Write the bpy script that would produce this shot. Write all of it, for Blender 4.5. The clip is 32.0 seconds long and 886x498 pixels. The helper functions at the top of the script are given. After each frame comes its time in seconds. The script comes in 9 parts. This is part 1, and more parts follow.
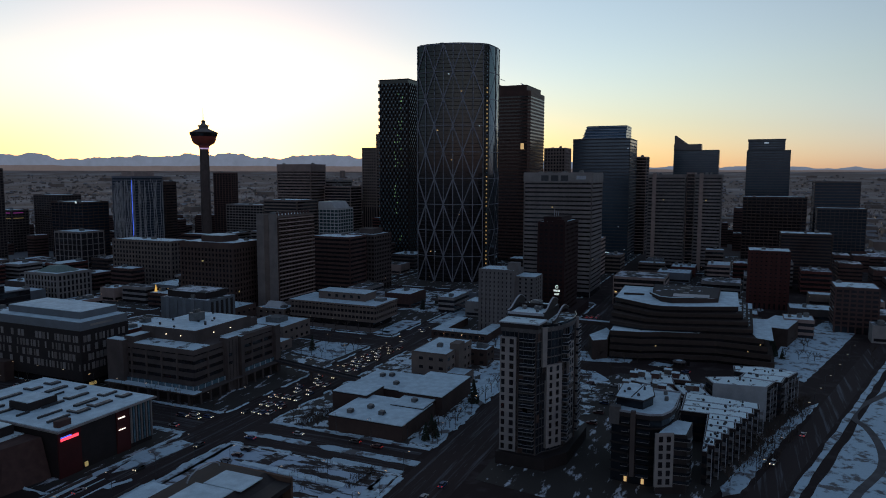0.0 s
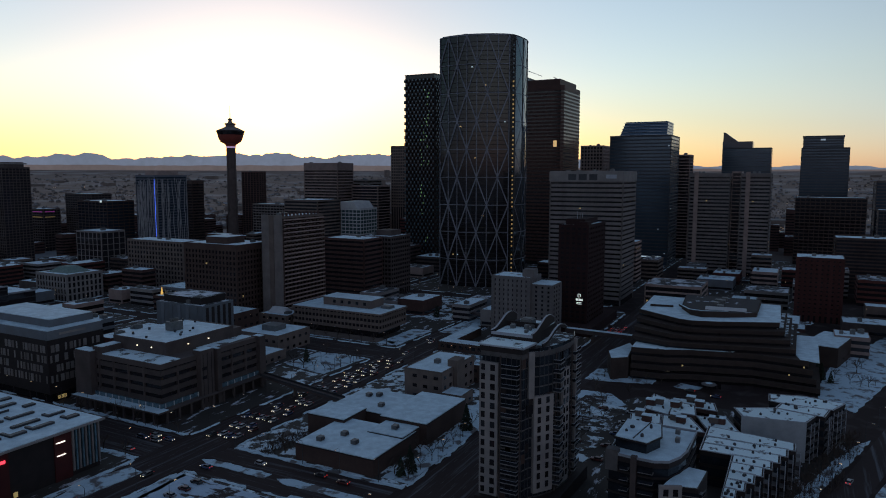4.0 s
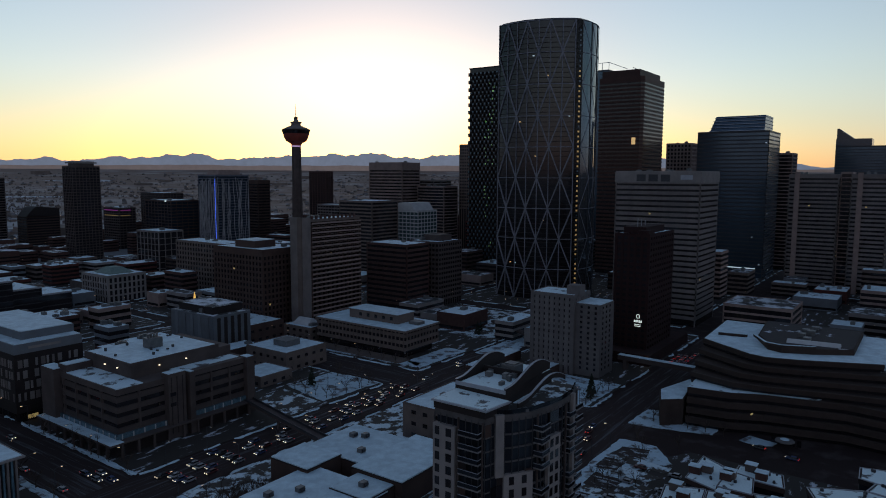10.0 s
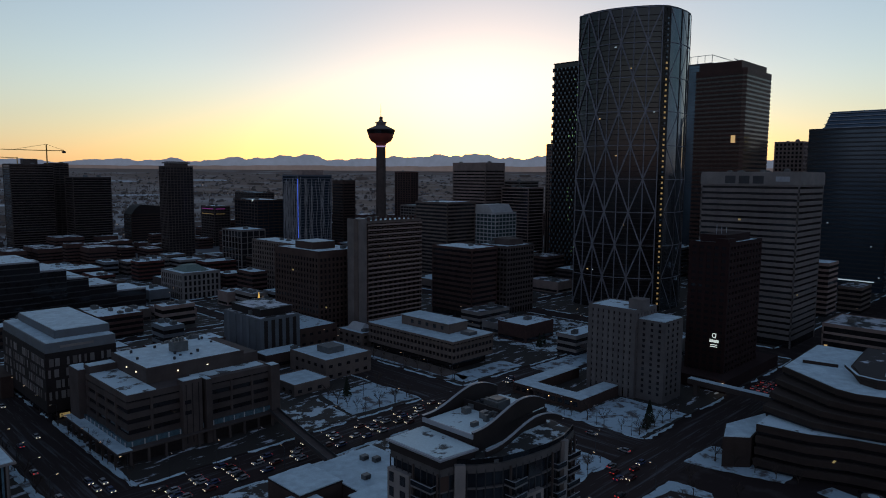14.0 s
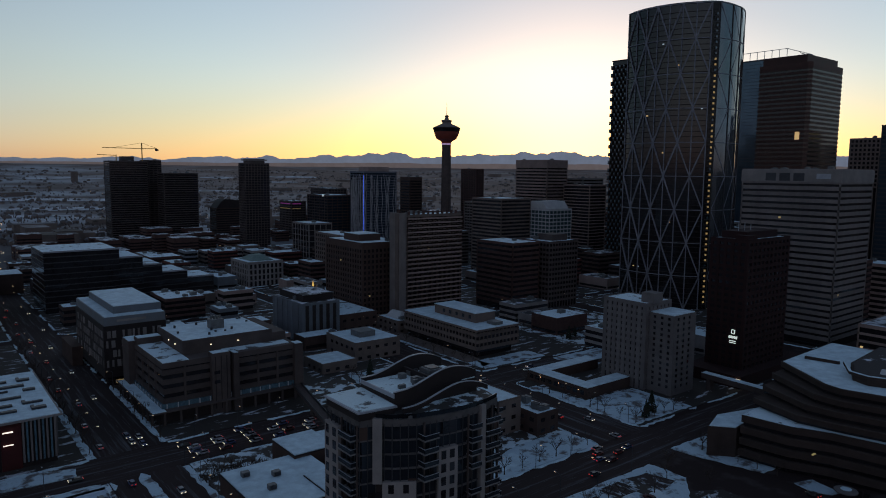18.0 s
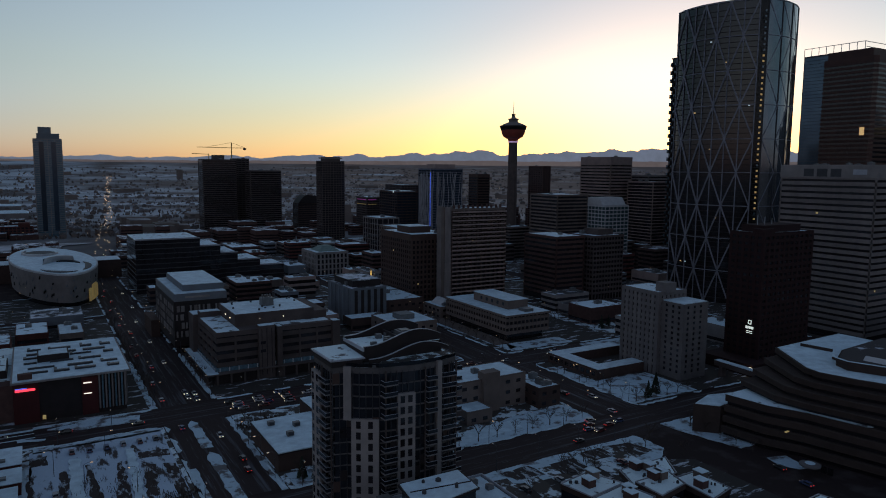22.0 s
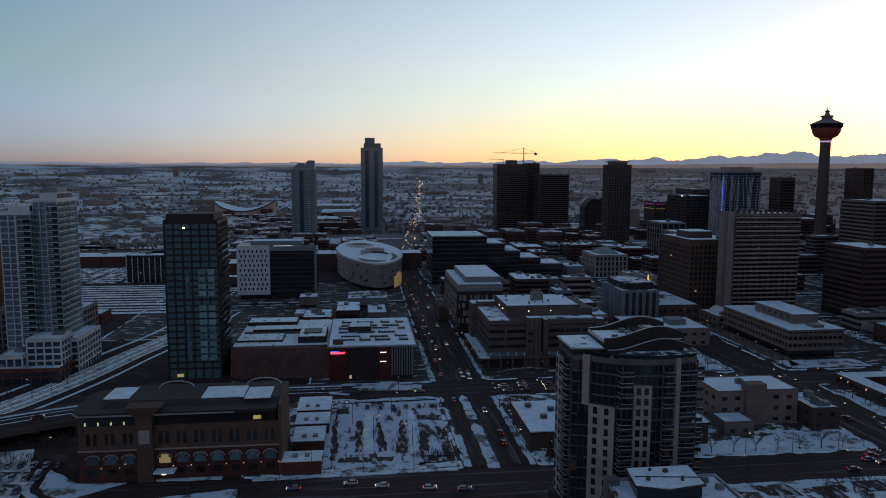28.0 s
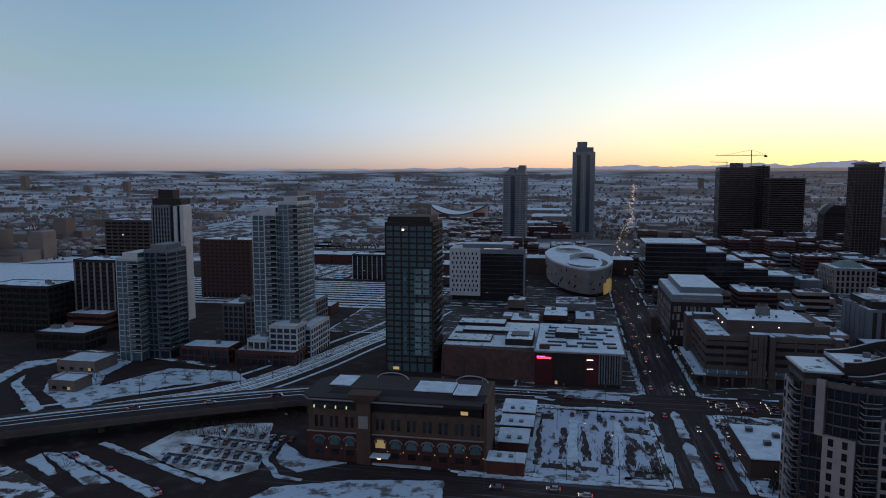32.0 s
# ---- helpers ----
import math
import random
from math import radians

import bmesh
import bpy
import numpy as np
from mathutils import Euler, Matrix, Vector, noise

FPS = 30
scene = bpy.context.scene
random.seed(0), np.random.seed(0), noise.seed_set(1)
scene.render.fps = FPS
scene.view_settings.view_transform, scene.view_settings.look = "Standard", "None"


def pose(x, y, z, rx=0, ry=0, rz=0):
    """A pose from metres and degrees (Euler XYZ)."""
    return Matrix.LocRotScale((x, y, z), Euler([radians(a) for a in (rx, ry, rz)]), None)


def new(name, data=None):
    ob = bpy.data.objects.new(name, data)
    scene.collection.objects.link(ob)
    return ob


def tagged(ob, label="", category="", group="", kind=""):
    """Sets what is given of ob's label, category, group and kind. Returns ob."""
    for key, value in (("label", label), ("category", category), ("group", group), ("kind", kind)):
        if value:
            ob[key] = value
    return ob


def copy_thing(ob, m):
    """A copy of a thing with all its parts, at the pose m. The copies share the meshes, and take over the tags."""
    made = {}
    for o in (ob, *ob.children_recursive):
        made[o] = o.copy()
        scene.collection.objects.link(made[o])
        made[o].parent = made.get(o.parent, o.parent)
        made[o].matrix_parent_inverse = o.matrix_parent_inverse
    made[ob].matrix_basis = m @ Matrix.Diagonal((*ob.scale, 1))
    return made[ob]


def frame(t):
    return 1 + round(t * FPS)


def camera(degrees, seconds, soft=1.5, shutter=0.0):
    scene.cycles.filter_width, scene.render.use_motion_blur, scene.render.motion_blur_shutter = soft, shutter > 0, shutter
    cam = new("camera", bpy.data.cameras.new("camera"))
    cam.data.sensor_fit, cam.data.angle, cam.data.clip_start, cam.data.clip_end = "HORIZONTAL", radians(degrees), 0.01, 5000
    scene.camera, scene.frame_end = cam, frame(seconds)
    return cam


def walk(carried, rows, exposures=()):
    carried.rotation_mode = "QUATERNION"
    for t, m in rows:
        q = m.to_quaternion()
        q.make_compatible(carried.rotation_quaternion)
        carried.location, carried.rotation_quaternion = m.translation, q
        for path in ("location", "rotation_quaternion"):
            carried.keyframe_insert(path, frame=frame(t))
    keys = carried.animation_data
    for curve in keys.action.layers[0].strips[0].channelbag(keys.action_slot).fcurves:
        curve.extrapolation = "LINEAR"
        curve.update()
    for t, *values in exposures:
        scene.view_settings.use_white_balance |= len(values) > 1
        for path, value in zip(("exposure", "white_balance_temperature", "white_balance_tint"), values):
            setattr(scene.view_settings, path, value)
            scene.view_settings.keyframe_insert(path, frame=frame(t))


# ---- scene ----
cam = camera(65.12, 32.0, soft=1.0)
PATH = [
    (0.0, pose(-137.89, 15.68, 103.34, 83.930, -0.076, -66.574)),
    (1.0, pose(-127.49, 13.57, 103.13, 83.916, -0.077, -65.556)),
    (2.0, pose(-117.00, 11.58, 102.96, 83.915, -0.075, -64.498)),
    (3.0, pose(-106.39, 9.79, 102.82, 83.910, -0.075, -63.476)),
    (3.5, pose(-101.04, 9.00, 102.76, 83.901, -0.082, -63.006)),
    (5.5, pose(-79.48, 6.24, 102.59, 83.867, -0.137, -61.171)),
    (6.0, pose(-74.07, 5.66, 102.56, 83.870, -0.148, -60.676)),
    (7.0, pose(-63.28, 4.72, 102.51, 83.873, -0.165, -59.548)),
    (8.0, pose(-52.50, 3.91, 102.48, 83.885, -0.192, -58.527)),
    (8.5, pose(-47.15, 3.54, 102.47, 83.889, -0.209, -57.850)),
    (9.0, pose(-41.83, 3.22, 102.47, 83.895, -0.227, -56.708)),
    (10.0, pose(-31.24, 2.62, 102.48, 83.902, -0.250, -54.451)),
    (11.0, pose(-20.74, 1.95, 102.51, 83.919, -0.271, -52.499)),
    (12.0, pose(-10.37, 1.11, 102.54, 83.947, -0.306, -50.565)),
    (13.0, pose(-0.20, 0.05, 102.52, 83.944, -0.359, -48.493)),
    (13.5, pose(4.01, -1.55, 102.48, 83.931, -0.391, -47.281)),
    (14.0, pose(7.33, -4.05, 102.41, 83.916, -0.424, -45.582)),
    (14.5, pose(9.92, -7.41, 102.34, 83.898, -0.454, -43.984)),
    (16.5, pose(16.65, -24.79, 102.02, 83.805, -0.563, -40.574)),
    (17.0, pose(17.67, -30.01, 101.92, 83.767, -0.581, -39.813)),
    (18.0, pose(19.53, -40.67, 101.70, 83.674, -0.593, -38.165)),
    (19.0, pose(21.35, -51.52, 101.47, 83.584, -0.606, -36.301)),
    (20.0, pose(23.32, -62.44, 101.25, 83.507, -0.616, -34.408)),
    (21.0, pose(25.47, -73.33, 101.11, 83.457, -0.577, -32.528)),
    (22.0, pose(27.85, -84.18, 101.02, 83.432, -0.520, -30.702)),
    (23.0, pose(30.35, -94.94, 100.92, 83.405, -0.470, -28.752)),
    (23.5, pose(31.72, -99.22, 100.85, 83.394, -0.454, -26.658)),
    (24.0, pose(32.81, -102.02, 100.78, 83.385, -0.436, -24.484)),
    (25.0, pose(33.86, -104.38, 100.67, 83.388, -0.384, -20.109)),
    (25.5, pose(33.86, -104.43, 100.67, 83.413, -0.358, -17.887)),
    (27.5, pose(33.86, -104.39, 100.67, 83.574, -0.264, -8.928)),
    (28.0, pose(33.86, -104.39, 100.67, 83.613, -0.243, -6.768)),
    (29.0, pose(33.86, -104.37, 100.67, 83.705, -0.201, -2.418)),
    (30.0, pose(33.86, -104.37, 100.67, 83.794, -0.142, 1.860)),
    (31.0, pose(33.86, -104.37, 100.67, 83.867, -0.062, 6.204)),
    (32.0, pose(33.86, -104.37, 100.66, 83.956, 0.032, 10.445)),
]
EXPOSURES = [(0.0, 0.15, 6160, 9), (8.0, 0.10, 6160, 10), (13.0, -0.06, 6170, 10), (20.0, -0.10, 6200, 10), (24.0, 0.01, 6220, 10), (28.0, 0.42, 6300, 13), (32.0, 0.73, 6380, 15)]
walk(cam, PATH, EXPOSURES)


# world, light
world = bpy.data.worlds.new("dusk_sky")
scene.world = world
world.use_nodes = True
wn, wl = world.node_tree.nodes, world.node_tree.links
SUN_AZIMUTH = 49.0
sky = wn.new("ShaderNodeTexSky")
sky.sky_type = "NISHITA"
sky.sun_disc = False
sky.sun_elevation = radians(1.0)
sky.sun_rotation = radians(SUN_AZIMUTH)
sky.altitude = 1050
sky.air_density = 1.0
sky.dust_density = 1.2
sky.ozone_density = 2.2
soften = wn.new("ShaderNodeHueSaturation")
soften.inputs["Saturation"].default_value = 0.81
soften.inputs["Value"].default_value = 0.4
spread = wn.new("ShaderNodeGamma")
spread.inputs["Gamma"].default_value = 0.9
wn["Background"].inputs["Strength"].default_value = 0.93
wl.new(sky.outputs["Color"], soften.inputs["Color"])
wl.new(soften.outputs["Color"], spread.inputs["Color"])


def sky_ramp(fac, stops):
    """A colour by the angle from the sunset: stops of (cosine from -1 to 1, colour)."""
    r = wn.new("ShaderNodeValToRGB")
    r.color_ramp.interpolation = "B_SPLINE"
    e = r.color_ramp.elements
    for i, (x, c) in enumerate(stops):
        k = e[i] if i < 2 else e.new((x + 1) / 2)
        k.position, k.color = (x + 1) / 2, (*c, 1)
    wl.new(fac, r.inputs["Fac"])
    return r.outputs["Color"]


# thin winter haze: mauve low down away from the sunset, yellow under it, paler above it
direction = wn.new("ShaderNodeTexCoord")
toward = wn.new("ShaderNodeVectorMath")
toward.operation = "DOT_PRODUCT"
toward.inputs[1].default_value = (math.sin(radians(SUN_AZIMUTH)), math.cos(radians(SUN_AZIMUTH)), 0)
wl.new(direction.outputs["Generated"], toward.inputs[0])
half = wn.new("ShaderNodeMath")
half.operation = "MULTIPLY_ADD"
half.inputs[1].default_value, half.inputs[2].default_value = 0.5, 0.5
wl.new(toward.outputs["Value"], half.inputs[0])
HIGH = [(-1.0, (0.70, 0.56, 0.54)), (1.0, (0.50, 0.50, 0.50)), (-0.2, (0.50, 0.48, 0.50)), (0.15, (0.335, 0.42, 0.45)), (0.35, (0.45, 0.465, 0.465)), (0.55, (0.59, 0.54, 0.51)), (0.75, (0.68, 0.61, 0.55)), (0.90, (0.60, 0.62, 0.58))]
LOW = [(-1.0, (0.38, 0.43, 0.96)), (1.0, (0.45, 0.40, 0.20)), (-0.2, (0.32, 0.40, 0.95)), (0.28, (0.28, 0.40, 0.95)), (0.52, (0.46, 0.52, 0.95)), (0.74, (0.50, 0.47, 0.52)), (0.90, (0.48, 0.44, 0.34))]
height = wn.new("ShaderNodeSeparateXYZ")
wl.new(direction.outputs["Generated"], height.inputs["Vector"])
lift = wn.new("ShaderNodeMapRange")
lift.interpolation_type = "SMOOTHSTEP"
lift.inputs["From Min"].default_value, lift.inputs["From Max"].default_value = -0.01, 0.15
wl.new(height.outputs["Z"], lift.inputs["Value"])
tone = wn.new("ShaderNodeMix")
tone.data_type = "RGBA"
wl.new(lift.outputs["Result"], tone.inputs[0])
wl.new(sky_ramp(half.outputs["Value"], LOW), tone.inputs[6])
wl.new(sky_ramp(half.outputs["Value"], HIGH), tone.inputs[7])
air = wn.new("ShaderNodeVectorMath")
air.operation = "MULTIPLY"
wl.new(spread.outputs["Color"], air.inputs[0])
wl.new(tone.outputs[2], air.inputs[1])
double = wn.new("ShaderNodeVectorMath")
double.operation = "SCALE"
double.inputs["Scale"].default_value = 2.0
wl.new(air.outputs["Vector"], double.inputs[0])
wl.new(double.outputs["Vector"], wn["Background"].inputs["Color"])

# ---- materials ----
def mat(name, base, rough=0.8, base2=None, scale=0.6, fine=12.0, bump=0.15, metal=0.0, spec=0.22, vary=0.12, lo=0.35, hi=0.65, dist=0.08, stretch=None):
    """Principled surface: two noise scales of colour, fine relief, a little change from object to object."""
    m = bpy.data.materials.new(name)
    m.use_nodes = True
    nt = m.node_tree
    n, l = nt.nodes, nt.links
    p = n["Principled BSDF"]
    p.inputs["Roughness"].default_value = rough
    p.inputs["Metallic"].default_value = metal
    p.inputs["Specular IOR Level"].default_value = spec
    tc = n.new("ShaderNodeTexCoord")
    a = n.new("ShaderNodeTexNoise")
    a.inputs["Scale"].default_value = scale
    a.inputs["Detail"].default_value = 8
    a.inputs["Roughness"].default_value = 0.62
    b = n.new("ShaderNodeTexNoise")
    b.inputs["Scale"].default_value = fine
    b.inputs["Detail"].default_value = 3
    if stretch:
        mp = n.new("ShaderNodeMapping")
        mp.inputs["Scale"].default_value = stretch
        l.new(tc.outputs["Object"], mp.inputs["Vector"])
        l.new(mp.outputs["Vector"], a.inputs["Vector"])
    else:
        l.new(tc.outputs["Object"], a.inputs["Vector"])
    l.new(tc.outputs["Object"], b.inputs["Vector"])
    ramp = n.new("ShaderNodeValToRGB")
    ramp.color_ramp.elements[0].position, ramp.color_ramp.elements[1].position = lo, hi
    b2 = base2 or tuple(c * 0.7 for c in base)
    ramp.color_ramp.elements[0].color = (*b2, 1)
    ramp.color_ramp.elements[1].color = (*base, 1)
    l.new(a.outputs["Fac"], ramp.inputs["Fac"])
    info = n.new("ShaderNodeObjectInfo")
    mr = n.new("ShaderNodeMapRange")
    mr.inputs["To Min"].default_value, mr.inputs["To Max"].default_value = 1 - vary, 1 + vary
    l.new(info.outputs["Random"], mr.inputs["Value"])
    mf = n.new("ShaderNodeMapRange")
    mf.inputs["To Min"].default_value, mf.inputs["To Max"].default_value = 0.85, 1.15
    l.new(b.outputs["Fac"], mf.inputs["Value"])
    mul = n.new("ShaderNodeMath")
    mul.operation = "MULTIPLY"
    l.new(mr.outputs["Result"], mul.inputs[0])
    l.new(mf.outputs["Result"], mul.inputs[1])
    hsv = n.new("ShaderNodeHueSaturation")
    l.new(ramp.outputs["Color"], hsv.inputs["Color"])
    l.new(mul.outputs["Value"], hsv.inputs["Value"])
    l.new(hsv.outputs["Color"], p.inputs["Base Color"])
    if bump:
        bp = n.new("ShaderNodeBump")
        bp.inputs["Strength"].default_value = bump
        bp.inputs["Distance"].default_value = dist
        l.new(b.outputs["Fac"], bp.inputs["Height"])
        l.new(bp.outputs["Normal"], p.inputs["Normal"])
    return m


def lamp_mat(name, colour, strength):
    m = bpy.data.materials.new(name)
    m.use_nodes = True
    p = m.node_tree.nodes["Principled BSDF"]
    p.inputs["Base Color"].default_value = (*colour, 1)
    p.inputs["Emission Color"].default_value = (*colour, 1)
    p.inputs["Emission Strength"].default_value = strength
    return m


SNOW = mat("snow", (0.57, 0.695, 0.76), 0.7, (0.41, 0.51, 0.57), 0.25, 3.0, 0.3, vary=0.04)
ROOFSNOW = mat("roof_snow", (0.59, 0.715, 0.78), 0.75, (0.11, 0.11, 0.11), 0.16, 2.0, 0.3, vary=0.06, lo=0.38, hi=0.44)
PATCHSNOW = mat("trodden_snow", (0.55, 0.64, 0.69), 0.8, (0.055, 0.046, 0.040), 0.14, 1.6, 0.3, vary=0.08, lo=0.49, hi=0.54)
THINSNOW = mat("thin_snow_on_roof", (0.58, 0.61, 0.66), 0.8, (0.045, 0.044, 0.044), 0.12, 1.5, 0.25, vary=0.15, lo=0.46, hi=0.56)
CONC = mat("concrete", (0.093, 0.072, 0.066), 0.85, (0.064, 0.049, 0.046), 0.15, 6)
PALECONC = mat("pale_concrete", (0.25, 0.222, 0.21), 0.85, (0.18, 0.162, 0.155), 0.12, 6)
WHITE = mat("white_panel", (0.46, 0.46, 0.46), 0.6, (0.37, 0.37, 0.38), 0.2, 8)
BEIGE = mat("beige_precast", (0.16, 0.122, 0.105), 0.85, (0.115, 0.09, 0.079), 0.15, 6)
BROWN = mat("brown_precast", (0.074, 0.047, 0.039), 0.9, (0.054, 0.034, 0.029), 0.15, 6)
TERRBROWN = mat("terrace_precast", (0.050, 0.035, 0.030), 0.9, (0.037, 0.026, 0.022), 0.25, 6)
BRICK = mat("red_brick", (0.10, 0.034, 0.027), 0.9, (0.07, 0.025, 0.021), 0.4, 14)
# dark brick paled somewhat, to carry the haze over far blocks
DKBRICK = mat("dark_brick", (0.092, 0.050, 0.043), 0.9, (0.066, 0.036, 0.031), 0.4, 14)
DARK = mat("dark_cladding", (0.026, 0.018, 0.0175), 0.7, (0.018, 0.013, 0.0125), 0.3, 8, spec=0.3)
GREYPAN = mat("grey_panel", (0.125, 0.13, 0.14), 0.5, (0.145, 0.16, 0.18), 0.2, 8)
GRANITE = mat("brown_granite", (0.075, 0.036, 0.028), 0.5, (0.055, 0.027, 0.022), 0.2, 8)
GLASS = mat("dark_window_glass", (0.020, 0.018, 0.021), 0.1, (0.013, 0.012, 0.014), 0.3, 1.0, 0.0, spec=0.5, vary=0.3)
BLUEGLASS = mat("blue_window_glass", (0.024, 0.038, 0.055), 0.12, (0.016, 0.026, 0.040), 0.3, 1.0, 0.0, spec=0.6, vary=0.3)
SKYGLASS = mat("sky_mirroring_glass", (0.095, 0.135, 0.175), 0.14, (0.065, 0.095, 0.13), 0.05, 1.0, 0.0, metal=0.6, vary=0.1)
GREENGLASS = mat("green_window_glass", (0.06, 0.10, 0.11), 0.12, (0.045, 0.075, 0.085), 0.3, 1.0, 0.0, spec=0.9, vary=0.3)
STEEL = mat("painted_steel", (0.34, 0.35, 0.38), 0.45, (0.28, 0.29, 0.32), 0.3, 5, 0.05, metal=0.2)
DKSTEEL = mat("dark_metal", (0.06, 0.06, 0.065), 0.5, (0.045, 0.045, 0.05), 0.3, 5, 0.05, metal=0.3)
UNIT = mat("galvanised_unit", (0.17, 0.17, 0.17), 0.5, (0.12, 0.12, 0.12), 0.5, 6, 0.1, metal=0.4)
ASPHALT = mat("asphalt", (0.036, 0.027, 0.027), 0.95, (0.024, 0.018, 0.018), 0.2, 6, spec=0.15)
PAVING = mat("paving", (0.11, 0.10, 0.10), 0.9, (0.07, 0.062, 0.062), 0.2, 6)
BARK = mat("bark", (0.07, 0.05, 0.04), 0.95, (0.045, 0.034, 0.028), 1.0, 9)
NEEDLE = mat("conifer_needles", (0.030, 0.042, 0.028), 0.9, (0.018, 0.026, 0.018), 1.0, 6)
RUBBER = mat("tyre_rubber", (0.03, 0.03, 0.03), 0.9)
RED = mat("tower_red_cladding", (0.24, 0.05, 0.036), 0.5, (0.18, 0.04, 0.03), 0.2, 4)
LITWARM = lamp_mat("lit_window_warm", (1.0, 0.62, 0.25), 0.45)
LITCOOL = lamp_mat("lit_window_cool", (0.8, 0.95, 1.0), 0.35)
HEADLAMP = lamp_mat("headlamp", (1.0, 0.82, 0.55), 1.5)
TAILLAMP = lamp_mat("tail_lamp", (1.0, 0.04, 0.03), 0.7)
SODIUM = lamp_mat("street_lamp_glow", (1.0, 0.62, 0.28), 2.2)
NEONRED = lamp_mat("red_neon", (1.0, 0.05, 0.08), 1.6)
NEONBLUE = lamp_mat("blue_neon", (0.10, 0.20, 1.0), 0.6)
SIGNWHITE = lamp_mat("white_sign_glow", (0.92, 1.0, 0.9), 0.6)
PALEBLUE = mat("pale_reflective_glass", (0.10, 0.165, 0.20), 0.15, (0.055, 0.095, 0.12), 0.5, 2, 0, spec=0.9, vary=0.25)
STONE = mat("grey_stone", (0.19, 0.162, 0.152), 0.85, (0.14, 0.12, 0.114), 0.15, 6)
# pale brown for far towers, evening haze put into the colour
TAUPE = mat("haze_paled_taupe", (0.30, 0.218, 0.19), 0.85, (0.22, 0.16, 0.142), 0.15, 6)
FURROW = mat("ploughed_lot_snow", (0.40, 0.48, 0.57), 0.85, (0.055, 0.045, 0.044), 0.22, 2.0, 0.3, vary=0.03, lo=0.41, hi=0.47, stretch=(1.0, 0.25, 1.0))
SOIL = mat("churned_soil", (0.045, 0.034, 0.031), 0.95, (0.36, 0.40, 0.44), 0.5, 2.0, 0.4, vary=0.05, lo=0.40, hi=0.47, stretch=(1.0, 0.35, 1.0))
GROUNDSNOW = mat("trampled_snow", (0.43, 0.54, 0.61), 0.85, (0.13, 0.12, 0.12), 0.16, 1.6, 0.35, vary=0.05, lo=0.40, hi=0.49)
SPARSESNOW = mat("thin_yard_snow", (0.50, 0.53, 0.58), 0.85, (0.040, 0.034, 0.030), 0.16, 1.6, 0.3, vary=0.05, lo=0.57, hi=0.63, stretch=(0.5, 1.6, 1.0))
LITGOLD = lamp_mat("dim_gold_window", (1.0, 0.7, 0.25), 0.16)
LITCOOL2 = lamp_mat("dim_office_window", (0.85, 0.95, 1.0), 0.12)
GREENLED = lamp_mat("green_led", (0.55, 1.0, 0.35), 0.2)


# ---- mesh helpers ----
class Shape:
    """Gathers vertices and faces in world metres."""

    def __init__(self):
        self.v, self.f = [], []

    def box(self, x0, x1, y0, y1, z0, z1):
        return self.prism([(x0, y0), (x1, y0), (x1, y1), (x0, y1)], z0, z1)

    def prism(self, poly, z0, z1, top=None):
        """An upright prism on a counter-clockwise outline; top: another outline for the upper rim."""
        k, n = len(self.v), len(poly)
        self.v += [(x, y, z0) for x, y in poly] + [(x, y, z1) for x, y in (top or poly)]
        self.f += [tuple(range(k + n - 1, k - 1, -1)), tuple(range(k + n, k + 2 * n))]
        self.f += [(k + i, k + (i + 1) % n, k + n + (i + 1) % n, k + n + i) for i in range(n)]
        return self

    def bar(self, a, b, w, h=None):
        """A square bar from a to b."""
        a, b = Vector(a), Vector(b)
        d = (b - a).normalized()
        s = d.cross(Vector((0, 0, 1)))
        s = s.normalized() if s.length > 1e-4 else Vector((1, 0, 0))
        u = s.cross(d).normalized()
        s, u = s * w / 2, u * (h or w) / 2
        k = len(self.v)
        for q in (a, b):
            self.v += [tuple(q - s - u), tuple(q + s - u), tuple(q + s + u), tuple(q - s + u)]
        self.f += [(k, k + 1, k + 2, k + 3), (k + 7, k + 6, k + 5, k + 4)]
        self.f += [(k + i, k + 4 + i, k + 4 + (i + 1) % 4, k + (i + 1) % 4) for i in range(4)]
        return self

    def lathe(self, cx, cy, rings, n=24):
        """A turned body: rings of (radius, z) from below."""
        k = len(self.v)
        for r, z in rings:
            self.v += [(cx + r * math.cos(2 * math.pi * i / n), cy + r * math.sin(2 * math.pi * i / n), z) for i in range(n)]
        for j in range(len(rings) - 1):
            self.f += [(k + j * n + i, k + j * n + (i + 1) % n, k + (j + 1) * n + (i + 1) % n, k + (j + 1) * n + i) for i in range(n)]
        self.f += [tuple(range(k + n - 1, k - 1, -1)), tuple(range(k + (len(rings) - 1) * n, k + len(rings) * n))]
        return self

    def mesh(self, name, origin=(0, 0, 0)):
        me = bpy.data.meshes.new(name)
        ox, oy, oz = origin
        me.from_pydata([(x - ox, y - oy, z - oz) for x, y, z in self.v], [], self.f)
        return me


def where(ob):
    p = Vector(ob.location)
    while ob.parent:
        ob = ob.parent
        p += ob.location
    return p


def part(name, shape, material, parent, label="", kind=""):
    """One mesh under a thing or under a part."""
    me = shape.mesh(name, where(parent))
    me.materials.append(material)
    ob = new(name, me)
    ob.parent = parent
    return tagged(ob, label=label, kind=kind)


def share(name, me, parent, at):
    """Another piece on the same mesh data; at is in world metres."""
    ob = new(name, me)
    ob.parent = parent
    ob.location = Vector(at) - where(parent)
    return ob


def thing(name, x, y, z, label, category, group="", kind=""):
    ob = new(name)
    ob.empty_display_size = 0.5
    ob.location = (x, y, z)
    return tagged(ob, label, category, group, kind)


